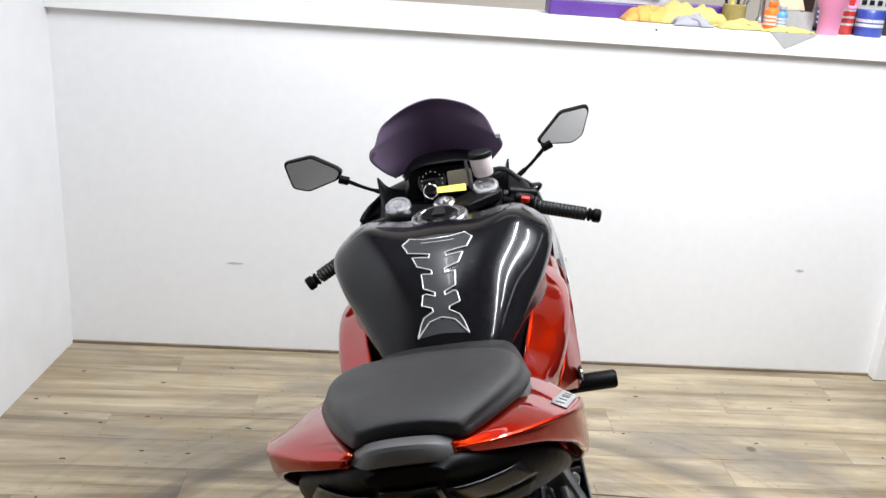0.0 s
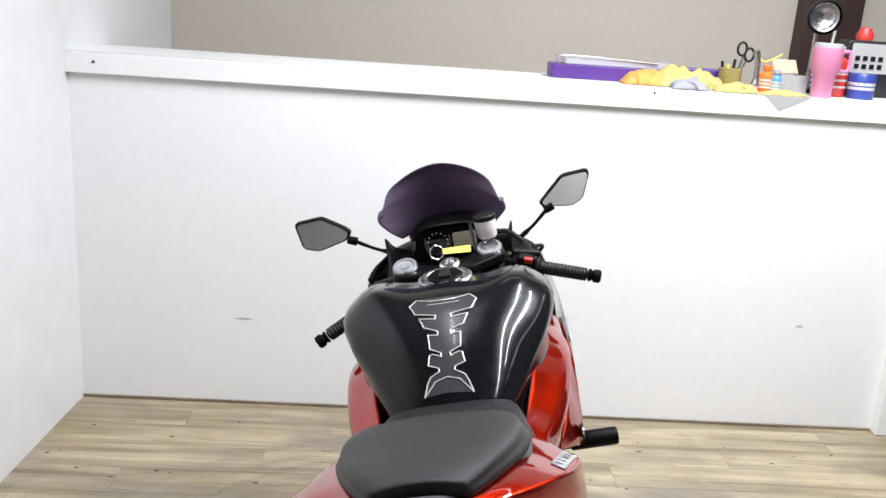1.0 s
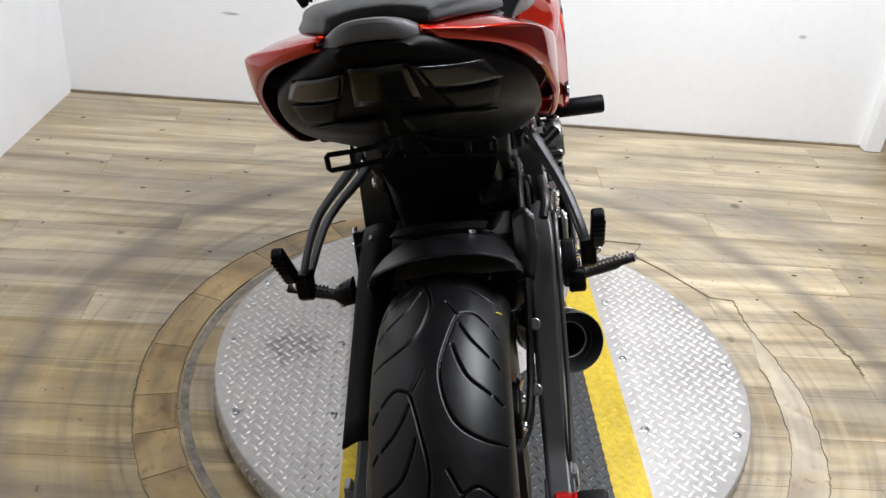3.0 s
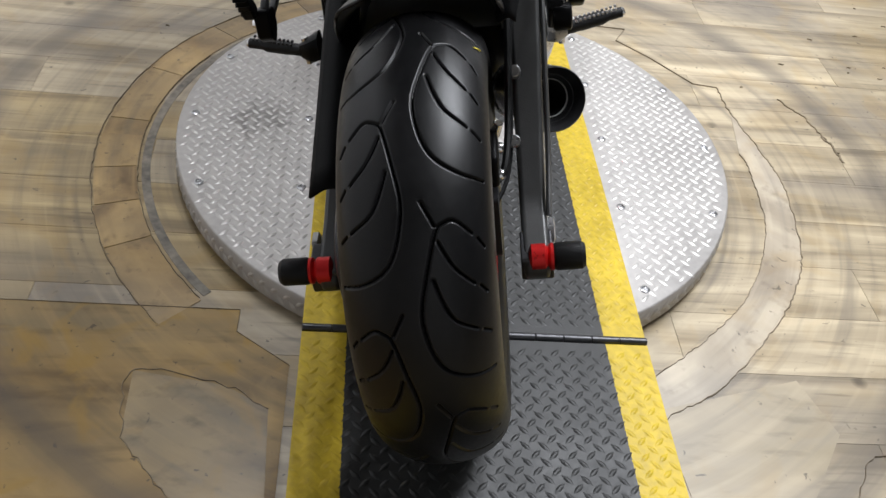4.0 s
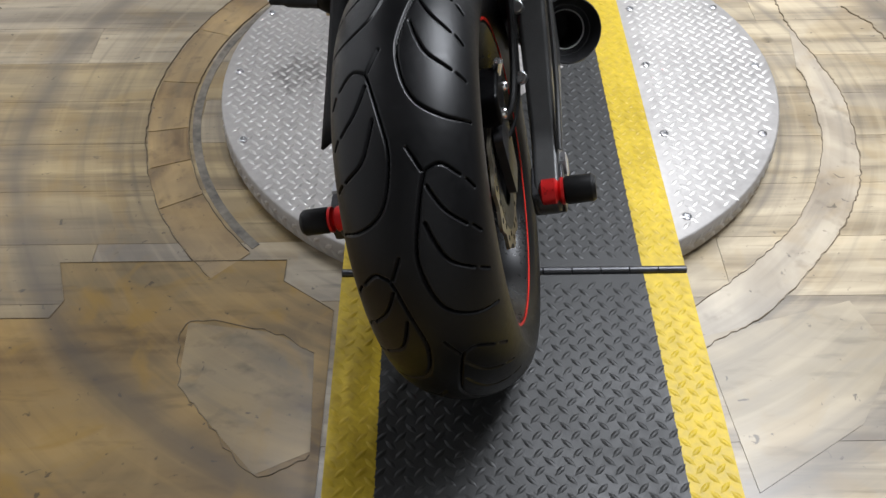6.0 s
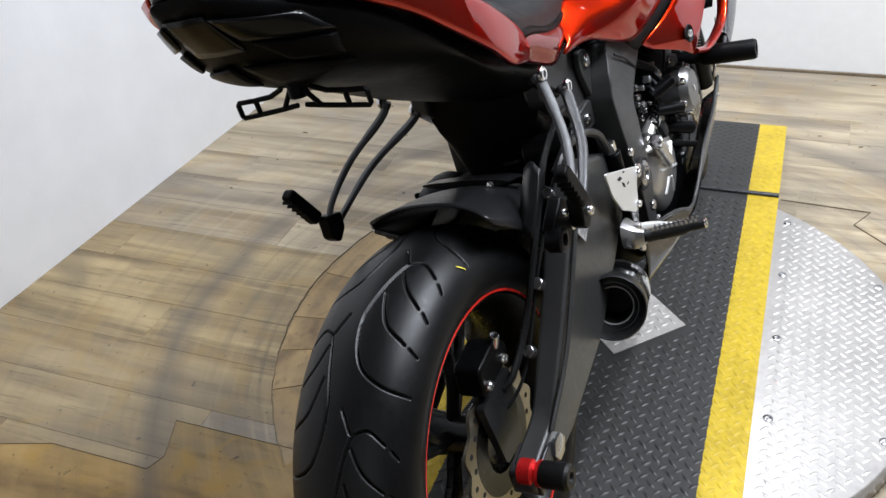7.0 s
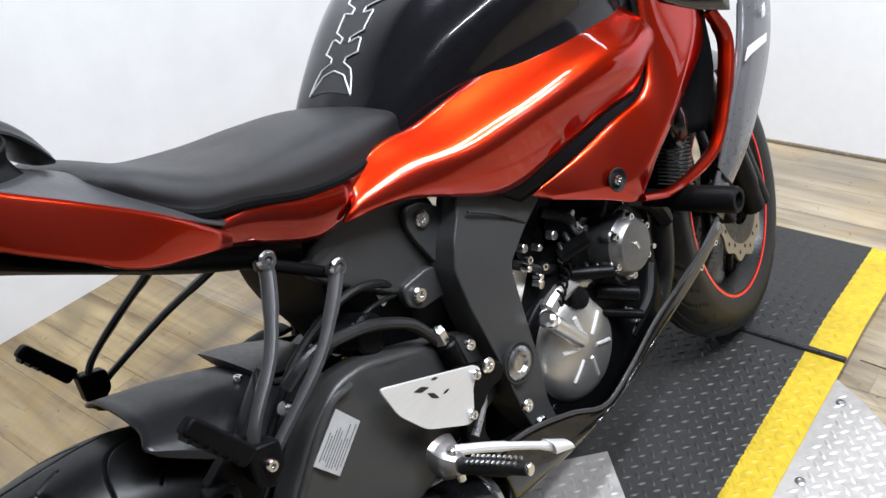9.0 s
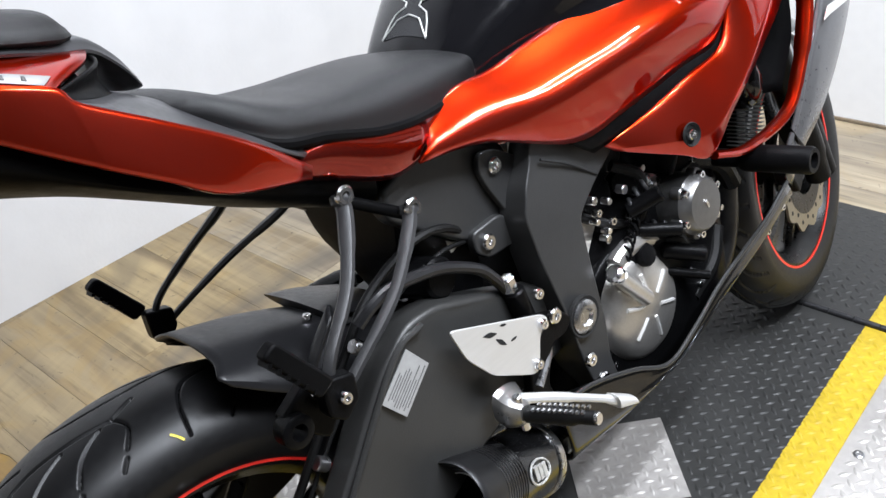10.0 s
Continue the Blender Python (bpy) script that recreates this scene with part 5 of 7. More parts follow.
TANK = [tk(0.515, 0.826, 0.040, 0.822, 0.075, 0.805, 0.085, 0.765), tk(0.535, 0.850, 0.058, 0.842, 0.100, 0.812, 0.105, 0.765), tk(0.58, 0.892, 0.075, 0.880, 0.125, 0.835, 0.120, 0.765), tk(0.64, 0.935, 0.092, 0.924, 0.155, 0.865, 0.135, 0.765),
        tk(0.71, 0.962, 0.115, 0.955, 0.192, 0.895, 0.150, 0.765), tk(0.78, 0.968, 0.138, 0.972, 0.214, 0.910, 0.160, 0.765), tk(0.85, 0.958, 0.146, 0.966, 0.217, 0.908, 0.165, 0.765), tk(0.92, 0.944, 0.146, 0.950, 0.206, 0.902, 0.165, 0.765),
        tk(0.98, 0.920, 0.132, 0.922, 0.180, 0.875, 0.155, 0.765), tk(1.03, 0.880, 0.10, 0.880, 0.145, 0.845, 0.14, 0.765)]
bm = loft(TANK, 64, 6)
bmesh.ops.recalc_face_normals(bm, faces=bm.faces)
tank_tree = BVHTree.FromBMesh(bm)
tank = part("fuel_tank", bm, M_TANK, bike, "gloss black metal-flake fuel tank", angle=1.4)


def on_tank(x, y, lift=0.001):
    p, n, _, _ = tank_tree.ray_cast(Vector((x, y, 1.45)), Vector((0, 0, -1)))
    return p + n * lift if p else Vector((x, y, 0.9))


CAP = on_tank(0, 0.868)
cap = part("fuel_cap", lathe([(0.057, -0.004), (0.057, 0.004), (0.053, 0.007), (0.043, 0.007), (0.041, 0.005), (0.040, 0.006), (0.030, 0.006), (0, 0.006)], CAP, (0, -0.06, 1), 48), M_STEEL, tank, "silver aluminium filler cap ring")
part("cap_flap", lathe([(0.038, 0.008), (0.034, 0.011), (0, 0.011)], CAP, (0, -0.06, 1), 36), M_ENGINE, cap, "dark filler flap")
part("cap_lock", plate(round_poly([(-0.014, 0.845), (0.014, 0.845), (0.010, 0.895), (-0.010, 0.895)], 0.005), CAP.z + 0.010, CAP.z + 0.014, axis="z"), M_DARKSTEEL, cap)
for k in range(6):
    a = radians(60 * k + 20)
    bolt(CAP + Vector((0.048 * math.cos(a), 0.048 * math.sin(a), 0.007)), (0, -0.06, 1), 0.0035, cap, M_DARKSTEEL, 0.002)
# clear spine pad with a silver edge
SPINE = [(0.0, 0.557), (0.022, 0.553), (0.044, 0.536), (0.037, 0.552), (0.031, 0.560), (0.014, 0.566), (0.015, 0.571), (0.033, 0.578), (0.030, 0.593), (0.024, 0.594), (0.009, 0.588), (0.008, 0.594), (0.028, 0.603), (0.030, 0.628), (0.012, 0.625), (0.012, 0.633), (0.037, 0.645), (0.046, 0.668), (0.016, 0.660), (0.014, 0.669), (0.054, 0.682), (0.065, 0.708), (0.052, 0.726), (0.024, 0.714), (0.0, 0.712)]
OUT = SPINE + [(-x, y) for x, y in SPINE[-2:0:-1]]
DENSE = [(x0 + (x1 - x0) * f, y0 + (y1 - y0) * f) for (x0, y0), (x1, y1) in zip(OUT, OUT[1:] + OUT[:1]) for f in (0.0, 0.2, 0.5, 0.8)]
pad = part("tank_pad", tube([on_tank(x, y, 0.0016) for x, y in DENSE], 0.0012, 6, 480, closed=True), M_WHITELINE, tank, "clear tank pad with a silver edge")
for (x0, y0), (x1, y1) in zip(SPINE, SPINE[1:]):
    ya, yb = (y0, y1) if y0 <= y1 else (y1, y0)
    if yb - ya < 0.002:
        continue
    xa, xb = (x0, x1) if y0 <= y1 else (x1, x0)
    rows = [[on_tank(w * (xa + (xb - xa) * f) * 0.97, ya + (yb - ya) * f, 0.0012) for w in (-1, -0.5, 0, 0.5, 1)] for f in (0, 0.5, 1)]
    bm = bmesh.new()
    vs = [[bm.verts.new(q) for q in r] for r in rows]
    for r, s in zip(vs, vs[1:]):
        for i in range(4):
            bm.faces.new((r[i], r[i + 1], s[i + 1], s[i]))
    part("pad_film", bm, M_CLEARPAD, pad)
part("pad_line", tube([on_tank(x, 0.700 + 0.003 * (x / 0.03) ** 2, 0.0018) for x in (-0.030, -0.015, 0, 0.015, 0.032)], 0.001, 6), M_WHITELINE, pad)

# -- side fairings --
def fair_upper():
    """Large bulging red panel from the seat along the tank to the nose."""
    return patch([
        [(0.128, 0.425, 0.782), (0.128, 0.483, 0.801), (0.135, 0.545, 0.802), (0.150, 0.632, 0.818), (0.162, 0.740, 0.831), (0.176, 0.838, 0.825), (0.190, 0.930, 0.815)],
        [(0.138, 0.416, 0.775), (0.144, 0.488, 0.786), (0.156, 0.556, 0.786), (0.175, 0.645, 0.796), (0.191, 0.752, 0.808), (0.204, 0.848, 0.806), (0.211, 0.935, 0.797)],
        [(0.152, 0.405, 0.764), (0.165, 0.492, 0.766), (0.192, 0.575, 0.756), (0.216, 0.672, 0.765), (0.230, 0.775, 0.776), (0.235, 0.865, 0.777), (0.228, 0.940, 0.772)],
        [(0.154, 0.395, 0.756), (0.168, 0.488, 0.742), (0.192, 0.588, 0.722), (0.214, 0.70, 0.728), (0.228, 0.805, 0.738), (0.234, 0.880, 0.742), (0.226, 0.938, 0.752)],
        [(0.150, 0.388, 0.748), (0.160, 0.482, 0.732), (0.180, 0.610, 0.676), (0.196, 0.698, 0.682), (0.208, 0.82, 0.695), (0.213, 0.897, 0.700), (0.212, 0.930, 0.735)]], 40)


both("fairing_upper", fair_upper, M_RED, bike, solid=0.004, label="bulging candy red fairing panel beside the tank")


def fair_strip():
    return patch([[(0.172, 0.600, 0.680), (0.190, 0.700, 0.688), (0.203, 0.82, 0.700), (0.208, 0.895, 0.706), (0.205, 0.928, 0.765), (0.200, 0.94, 0.83)], [(0.176, 0.640, 0.648), (0.198, 0.734, 0.662), (0.210, 0.82, 0.680), (0.214, 0.895, 0.690), (0.212, 0.925, 0.735), (0.206, 0.945, 0.80)]], 26)


both("fairing_gap", fair_strip, M_PLASTIC, bike, solid=0.004, label="matt black infill strip between red panels")


def fair_lower():
    """Pointed lower red panel in front of the frame, with a folded crease."""
    inner = [(0.186, 0.656, 0.650), (0.205, 0.734, 0.668), (0.216, 0.814, 0.686), (0.220, 0.888, 0.696), (0.218, 0.922, 0.732), (0.210, 0.942, 0.800), (0.203, 0.962, 0.862)]
    outer = [(0.188, 0.672, 0.636), (0.222, 0.762, 0.591), (0.232, 0.818, 0.565), (0.236, 0.879, 0.605), (0.234, 0.972, 0.655), (0.222, 1.085, 0.715), (0.208, 1.120, 0.790)]
    rows = []
    for f, bulge in ((0, 0), (0.06, 0.006), (0.35, 0.012), (0.62, 0.016), (0.70, 0.016), (0.94, 0.004), (1, 0)):
        rows.append([Vector(a).lerp(Vector(b), f) + Vector((bulge * min(1, k * 0.7), 0, 0)) for k, (a, b) in enumerate(zip(inner, outer))])
    return patch(rows, 34)


both("fairing_lower", fair_lower, M_RED, bike, solid=0.004, label="pointed candy red lower fairing panel")
both("fairing_bolt_well", lambda: lathe([(0.0, 0.0), (0.013, 0.0), (0.016, 0.006), (0.017, 0.004)], (0.2345, 0.772, 0.618), (1, -0.15, 0.1), 20), M_DARK, bike)
for s in (-1, 1):
    bolt((s * 0.2365, 0.772, 0.618), (s, -0.15, 0.1), 0.008, bike)


def duct_rim():
    return tube([(0.230, 0.826, 0.562), (0.238, 0.897, 0.541), (0.245, 1.005, 0.551), (0.246, 1.055, 0.60), (0.243, 1.092, 0.655), (0.236, 1.115, 0.70), (0.224, 1.105, 0.745)], [0.009, 0.010, 0.011, 0.012, 0.014, 0.014, 0.012], 10, 30, flat=0.7)


both("duct_rim", duct_rim, M_RED, bike, label="red rim round the side duct")
both("duct_lining", lambda: patch([[(0.224, 0.965, 0.62), (0.222, 0.995, 0.70), (0.215, 1.005, 0.80)], [(0.16, 0.99, 0.58), (0.16, 1.03, 0.68), (0.16, 1.04, 0.80)], [(0.225, 1.035, 0.575), (0.232, 1.075, 0.66), (0.225, 1.085, 0.78)]], 14), M_PLASTIC, bike, solid=0.003)
both("duct_pod", lambda: loft([[(x, 0.985 + 0.02 * math.cos(a) * f, 0.61 + 0.045 * math.sin(a) * f) for a in (0, 1.05, 2.1, 3.15, 4.2, 5.25)] for x, f in ((0.17, 1.0), (0.20, 1.0), (0.215, 0.7), (0.222, 0.3))], 18, 3), M_GLOSS, bike)
rad_core = part("radiator", box((0, 1.055, 0.60), (0.30, 0.03, 0.26), (-14, 0, 0)), M_ENGINE, bike, "dark radiator core", bevel=0.004)
for k in range(38):
    part("fin", box((0.165, 1.012 + 0.0015 * k, 0.49 + 0.0062 * k), (0.06, 0.014, 0.0012), (-14, 0, 0)), M_RADIATOR, rad_core, smooth=False)


def nose_side():
    """Graphite side panel of the nose, tapering downwards."""
    return patch([
        [(0.246, 0.993, 0.494), (0.250, 1.030, 0.545), (0.252, 1.078, 0.615), (0.250, 1.125, 0.672), (0.243, 1.165, 0.735), (0.225, 1.185, 0.83)],
        [(0.250, 1.008, 0.480), (0.258, 1.068, 0.527), (0.262, 1.128, 0.592), (0.262, 1.180, 0.664), (0.252, 1.225, 0.748), (0.228, 1.245, 0.85)],
        [(0.248, 1.035, 0.475), (0.250, 1.105, 0.515), (0.252, 1.175, 0.580), (0.252, 1.235, 0.665), (0.238, 1.28, 0.77), (0.21, 1.30, 0.88)],
        [(0.238, 1.055, 0.472), (0.225, 1.135, 0.515), (0.220, 1.220, 0.585), (0.218, 1.29, 0.675), (0.200, 1.36, 0.775), (0.165, 1.39, 0.89)]], 26)


nose = both("nose_side", nose_side, M_SILVER, bike, solid=0.004, label="graphite grey nose side panel")
both("nose_edge", lambda: tube([(0.247, 0.991, 0.492), (0.251, 1.028, 0.543), (0.253, 1.076, 0.614), (0.251, 1.123, 0.672), (0.244, 1.163, 0.735)], 0.0045, 8, 16), M_SILVER, bike)
both("nose_lip", lambda: loft([[(0.230, 1.00, 0.53), (0.252, 1.004, 0.525), (0.252, 1.016, 0.495), (0.232, 1.014, 0.495)], [(0.226, 1.03, 0.49), (0.250, 1.035, 0.485), (0.248, 1.045, 0.465), (0.228, 1.04, 0.465)]], 12, 3), M_PLASTIC, bike)
# model mark and stripe on the panel, as plain shapes
for side, s in zip(nose, (1, -1)):
    for k, (y, z) in enumerate(((1.190, 0.700), (1.204, 0.703), (1.220, 0.706), (1.236, 0.709))):
        part("letter_bar", plate([(y, z), (y + 0.010, z + 0.002), (y + 0.013, z + 0.014), (y + 0.003, z + 0.012)], s * (0.2625 - 0.0065 * k), s * (0.2645 - 0.0065 * k)), M_WHITELINE, side, smooth=False)
    part("stripe", plate([(1.120, 0.655), (1.135, 0.672), (1.20, 0.672), (1.195, 0.660), (1.14, 0.658)], s * 0.2605, s * 0.2625), M_WHITELINE, side, smooth=False)
both("duct_cap", lambda: patch([[(0.225, 0.985, 0.80), (0.232, 1.05, 0.765), (0.245, 1.13, 0.735)], [(0.222, 0.99, 0.84), (0.228, 1.06, 0.83), (0.238, 1.15, 0.82)], [(0.19, 1.0, 0.88), (0.195, 1.07, 0.88), (0.20, 1.16, 0.88)]], 12), M_GLOSS, bike, solid=0.004)
# nose and lamp housing, hidden behind the tank from most sides
nose_top = part("nose_cowl", loft([[(-w, y, z0), (-w * 0.9, y, z1), (0, y, z2), (w * 0.9, y, z1), (w, y, z0), (0, y, z0 - 0.03)] for y, w, z0, z1, z2 in ((1.20, 0.215, 0.80, 0.88, 0.90), (1.32, 0.20, 0.78, 0.90, 0.93), (1.44, 0.15, 0.78, 0.88, 0.92), (1.54, 0.08, 0.78, 0.84, 0.86))], 26, 4), M_PLASTIC, bike, "black nose cowl")
part("nose_inner", patch([[(-0.215, 1.17, 0.885), (-0.20, 1.21, 0.90), (-0.16, 1.27, 0.92)], [(-0.20, 1.20, 0.84), (-0.18, 1.24, 0.86), (-0.12, 1.30, 0.90)]], 8), M_PLASTIC, bike, solid=0.004)

# -- windscreen --
def screen_row(z, w, y, depth, drop, lean=0.0):
    """One cross line of the screen: flat in the middle, then bent back to straight wings."""
    return [(x * w - 0.010, y - depth * abs(x) ** 1.6, z - drop * abs(x) ** 1.8 - lean * x) for x in (-1, -0.85, -0.6, -0.3, 0, 0.3, 0.6, 0.85, 1)]


screen = part("windscreen", patch([screen_row(1.135, 0.064, 1.250, 0.004, 0.014, 0.0), screen_row(1.126, 0.094, 1.262, 0.018, 0.020, 0.0), screen_row(1.110, 0.126, 1.280, 0.042, 0.030, 0.003), screen_row(1.078, 0.143, 1.300, 0.080, 0.036, 0.006), screen_row(1.050, 0.155, 1.322, 0.115, 0.018, 0.006), screen_row(1.018, 0.157, 1.350, 0.145, 0.008, 0.004), screen_row(0.975, 0.135, 1.390, 0.150, 0.0), screen_row(0.945, 0.118, 1.425, 0.13, 0.0)], 34), M_SCREEN, bike, "dark purple smoked windscreen", solid=0.003)
for s in (-1, 1):
    bolt((s * 0.150 - 0.010, 1.212, 1.030), (-s * 0.3, -1, 0.3), 0.006, screen)

# -- mirrors --
def mirror(side, pts, root_at, joint, turn):
    def turned(bm):
        for v in bm.verts:
            v.co.y += turn * (v.co.z - joint[2])
        return bm

    body = part("mirror", turned(plate(round_poly(pts, 0.010), 1.296, 1.322, axis="y")), M_PLASTIC, bike, "black angular mirror on a slim stalk", bevel=0.006)
    cx, cz = sum(p[0] for p in pts) / len(pts), sum(p[1] for p in pts) / len(pts)
    glass = round_poly([(cx + (x - cx) * 0.90, cz + (z - cz) * 0.88) for x, z in pts], 0.008)
    part("mirror_glass", turned(plate(glass, 1.2930, 1.2955, axis="y")), M_MIRROR, body, "mirror glass", smooth=False)
    part("stalk", tube([root_at, tuple((a + b) / 2 + d for a, b, d in zip(root_at, joint, (0, 0, -0.004))), joint], [0.009, 0.006, 0.007], 10, 10, flat=0.7), M_PLASTIC, body)
    part("knuckle", cyl((joint[0] - side * 0.008, joint[1] - 0.01, joint[2]), (side, 0, 0.4), 0.011, 0.026, 16), M_PLASTIC, body)


mirror(1, [(0.233, 0.984), (0.299, 1.046), (0.366, 1.052), (0.370, 1.040), (0.346, 0.981), (0.318, 0.966), (0.240, 0.974)], (0.175, 1.31, 0.90), (0.252, 1.31, 0.965), 0.22)
mirror(-1, [(-0.256, 0.978), (-0.268, 0.990), (-0.329, 1.027), (-0.398, 1.021), (-0.401, 1.012), (-0.388, 0.953), (-0.347, 0.940), (-0.268, 0.960)], (-0.155, 1.31, 0.905), (-0.252, 1.31, 0.952), 0.16)

# -- cockpit, turned with the bars --
def steered(name, bm, material, parent, **kw):
    return part(name, moved(bm, STEER), material, parent, **kw)


yoke = steered("top_yoke", plate(round_poly([(-0.135, 1.065), (-0.135, 1.135), (-0.07, 1.125), (-0.03, 1.085), (0.03, 1.085), (0.07, 1.125), (0.135, 1.135), (0.135, 1.065), (0.05, 1.015), (-0.05, 1.015)], 0.018), 0.905, 0.928, axis="z"), M_ENGINE, bike, label="black cast top yoke", bevel=0.006)
for s in (-1, 1):
    fork = steered("fork_cap", lathe([(0.030, -0.02), (0.030, 0.010), (0.027, 0.014), (0.022, 0.014), (0.020, 0.010), (0.012, 0.010), (0.010, 0.014), (0, 0.014)], (s * 0.102, 1.10, 0.928), (0, -0.4, 1), 28), M_STEEL, yoke, label="silver fork top cap")
    steered("fork_tube", cyl((s * 0.102, 1.10, 0.915), (0, 0.407, -0.914), 0.0215, 0.44, 20), M_STEEL, yoke)
    steered("fork_leg", cyl((s * 0.102, 1.275, 0.52), (0, 0.30, -0.93), 0.027, 0.27, 20), M_ENGINE, yoke)
    part("fork_foot", moved(tube([Vector(FRONT) + Vector((s * 0.096, -0.150, 0.36)), Vector(FRONT) + Vector((s * 0.096, -0.05, 0.11)), Vector(FRONT) + Vector((s * 0.092, -0.005, -0.02))], [0.029, 0.027, 0.024], 16, 12), FSTEER), M_ENGINE, yoke, "black fork leg")
    part("front_caliper", moved(plate(round_poly([(FRONT[1] - 0.105, FRONT[2] - 0.01), (FRONT[1] - 0.135, FRONT[2] + 0.04), (FRONT[1] - 0.115, FRONT[2] + 0.085), (FRONT[1] - 0.075, FRONT[2] + 0.08), (FRONT[1] - 0.075, FRONT[2] + 0.01)], 0.012), s * 0.056 + FRONT[0], s * 0.092 + FRONT[0]), FSTEER), M_ENGINE, yoke, "black front brake caliper", bevel=0.006)
steered("stem_nut", lathe([(0.024, 0), (0.024, 0.006), (0.019, 0.010), (0.012, 0.010), (0.010, 0.002), (0, 0.002)], (0, 1.055, 0.928), (0, -0.3, 1), 24), M_CHROME, yoke, label="chromed steering stem nut")
ign = steered("ignition_lock", cyl((-0.022, 1.125, 0.915), (0, -0.2, 1), 0.017, 0.035, 20), M_ENGINE, yoke)
steered("key", plate(round_poly([(-0.034, 0.948), (-0.010, 0.948), (-0.006, 0.975), (-0.038, 0.975)], 0.006), 1.113, 1.117, axis="y"), M_GRIP, ign)
steered("key_ring", tube([(-0.022 + 0.016 * math.cos(a), 1.10 + 0.004 * math.sin(a), 0.952 + 0.016 * math.sin(a)) for a in [k * 0.5236 for k in range(12)]], 0.0013, 6, closed=True), M_CHROME, ign)
steered("key_tag", moved(plate(round_poly([(-0.010, -0.008), (0.056, -0.010), (0.056, 0.010), (-0.010, 0.008)], 0.003), 0, 0.0012, axis="z"), Matrix.Translation((0.002, 1.092, 0.952)) @ Matrix.Rotation(radians(38), 4, "X") @ Matrix.Rotation(radians(-8), 4, "Z")), M_TAG, ign, label="yellow paper key tag")
dash = part("instrument_panel", loft([[(-w, y, z - h), (w, y, z - h), (w * 1.05, y, z), (w * 0.8, y, z + h), (-w * 0.8, y, z + h), (-w * 1.05, y, z)] for y, w, z, h in ((1.205, 0.082, 0.940, 0.034), (1.225, 0.086, 0.946, 0.036), (1.26, 0.078, 0.95, 0.032))], 30, 3), M_PLASTIC, bike, "black instrument cluster with round dial")
part("dial", lathe([(0.034, 0), (0.034, 0.003), (0.031, 0.003), (0.030, 0.001), (0, 0.001)], (-0.030, 1.204, 0.945), (0, -1, 0.25), 36), M_DIAL, dash, "black rev counter dial")
for k in range(11):
    a = radians(220 - 26 * k)
    part("tick", cyl((-0.030 + 0.025 * math.cos(a), 1.2025, 0.945 + 0.025 * math.sin(a)), (0, -1, 0.25), 0.0014, 0.002, 6), M_WHITELINE, dash)
part("display", plate(round_poly([(0.008, 0.925), (0.066, 0.925), (0.066, 0.965), (0.008, 0.965)], 0.006), 1.199, 1.203, axis="y"), M_LCD, dash, "grey liquid crystal display", smooth=False)
part("dash_hood", patch([[(-0.095, 1.21, 0.955), (-0.06, 1.20, 0.985), (0, 1.198, 0.990), (0.06, 1.20, 0.985), (0.095, 1.21, 0.955)], [(-0.11, 1.30, 0.945), (-0.07, 1.30, 0.985), (0, 1.30, 0.995), (0.07, 1.30, 0.985), (0.11, 1.30, 0.945)]], 18), M_PLASTIC, dash, solid=0.003)
part("cockpit_lining", patch([[(-0.165, 1.24, 0.965), (-0.13, 1.26, 0.925), (0, 1.27, 0.90), (0.13, 1.26, 0.925), (0.158, 1.24, 0.965)], [(-0.16, 1.17, 0.90), (-0.12, 1.18, 0.88), (0, 1.18, 0.87), (0.12, 1.18, 0.88), (0.155, 1.17, 0.90)], [(-0.19, 1.05, 0.84), (-0.13, 1.04, 0.85), (0, 1.03, 0.85), (0.13, 1.04, 0.85), (0.18, 1.05, 0.84)]], 22), M_PLASTIC, bike, solid=0.003)

# reservoir for the front brake
res = steered("brake_reservoir", lathe([(0, 0), (0.020, 0), (0.023, 0.004), (0.026, 0.040), (0.026, 0.044), (0, 0.044)], (0.106, 1.122, 0.955), (0, 0, 1), 24), M_FLUID, bike, label="translucent white brake fluid reservoir")
steered("reservoir_cap", lathe([(0, 0.044), (0.027, 0.044), (0.028, 0.046), (0.028, 0.054), (0.025, 0.057), (0, 0.057)], (0.106, 1.122, 0.955), (0, 0, 1), 24), M_GRIP, res, label="black reservoir cap")
steered("reservoir_stay", plate(round_poly([(0.066, 0.935), (0.074, 0.935), (0.072, 1.0), (0.066, 1.0)], 0.003), 1.10, 1.115, axis="y"), M_STEEL, res)
steered("reservoir_hose", tube([(0.125, 1.125, 0.962), (0.155, 1.12, 0.958), (0.185, 1.10, 0.93)], 0.006, 8, 10), M_GRIP, res)


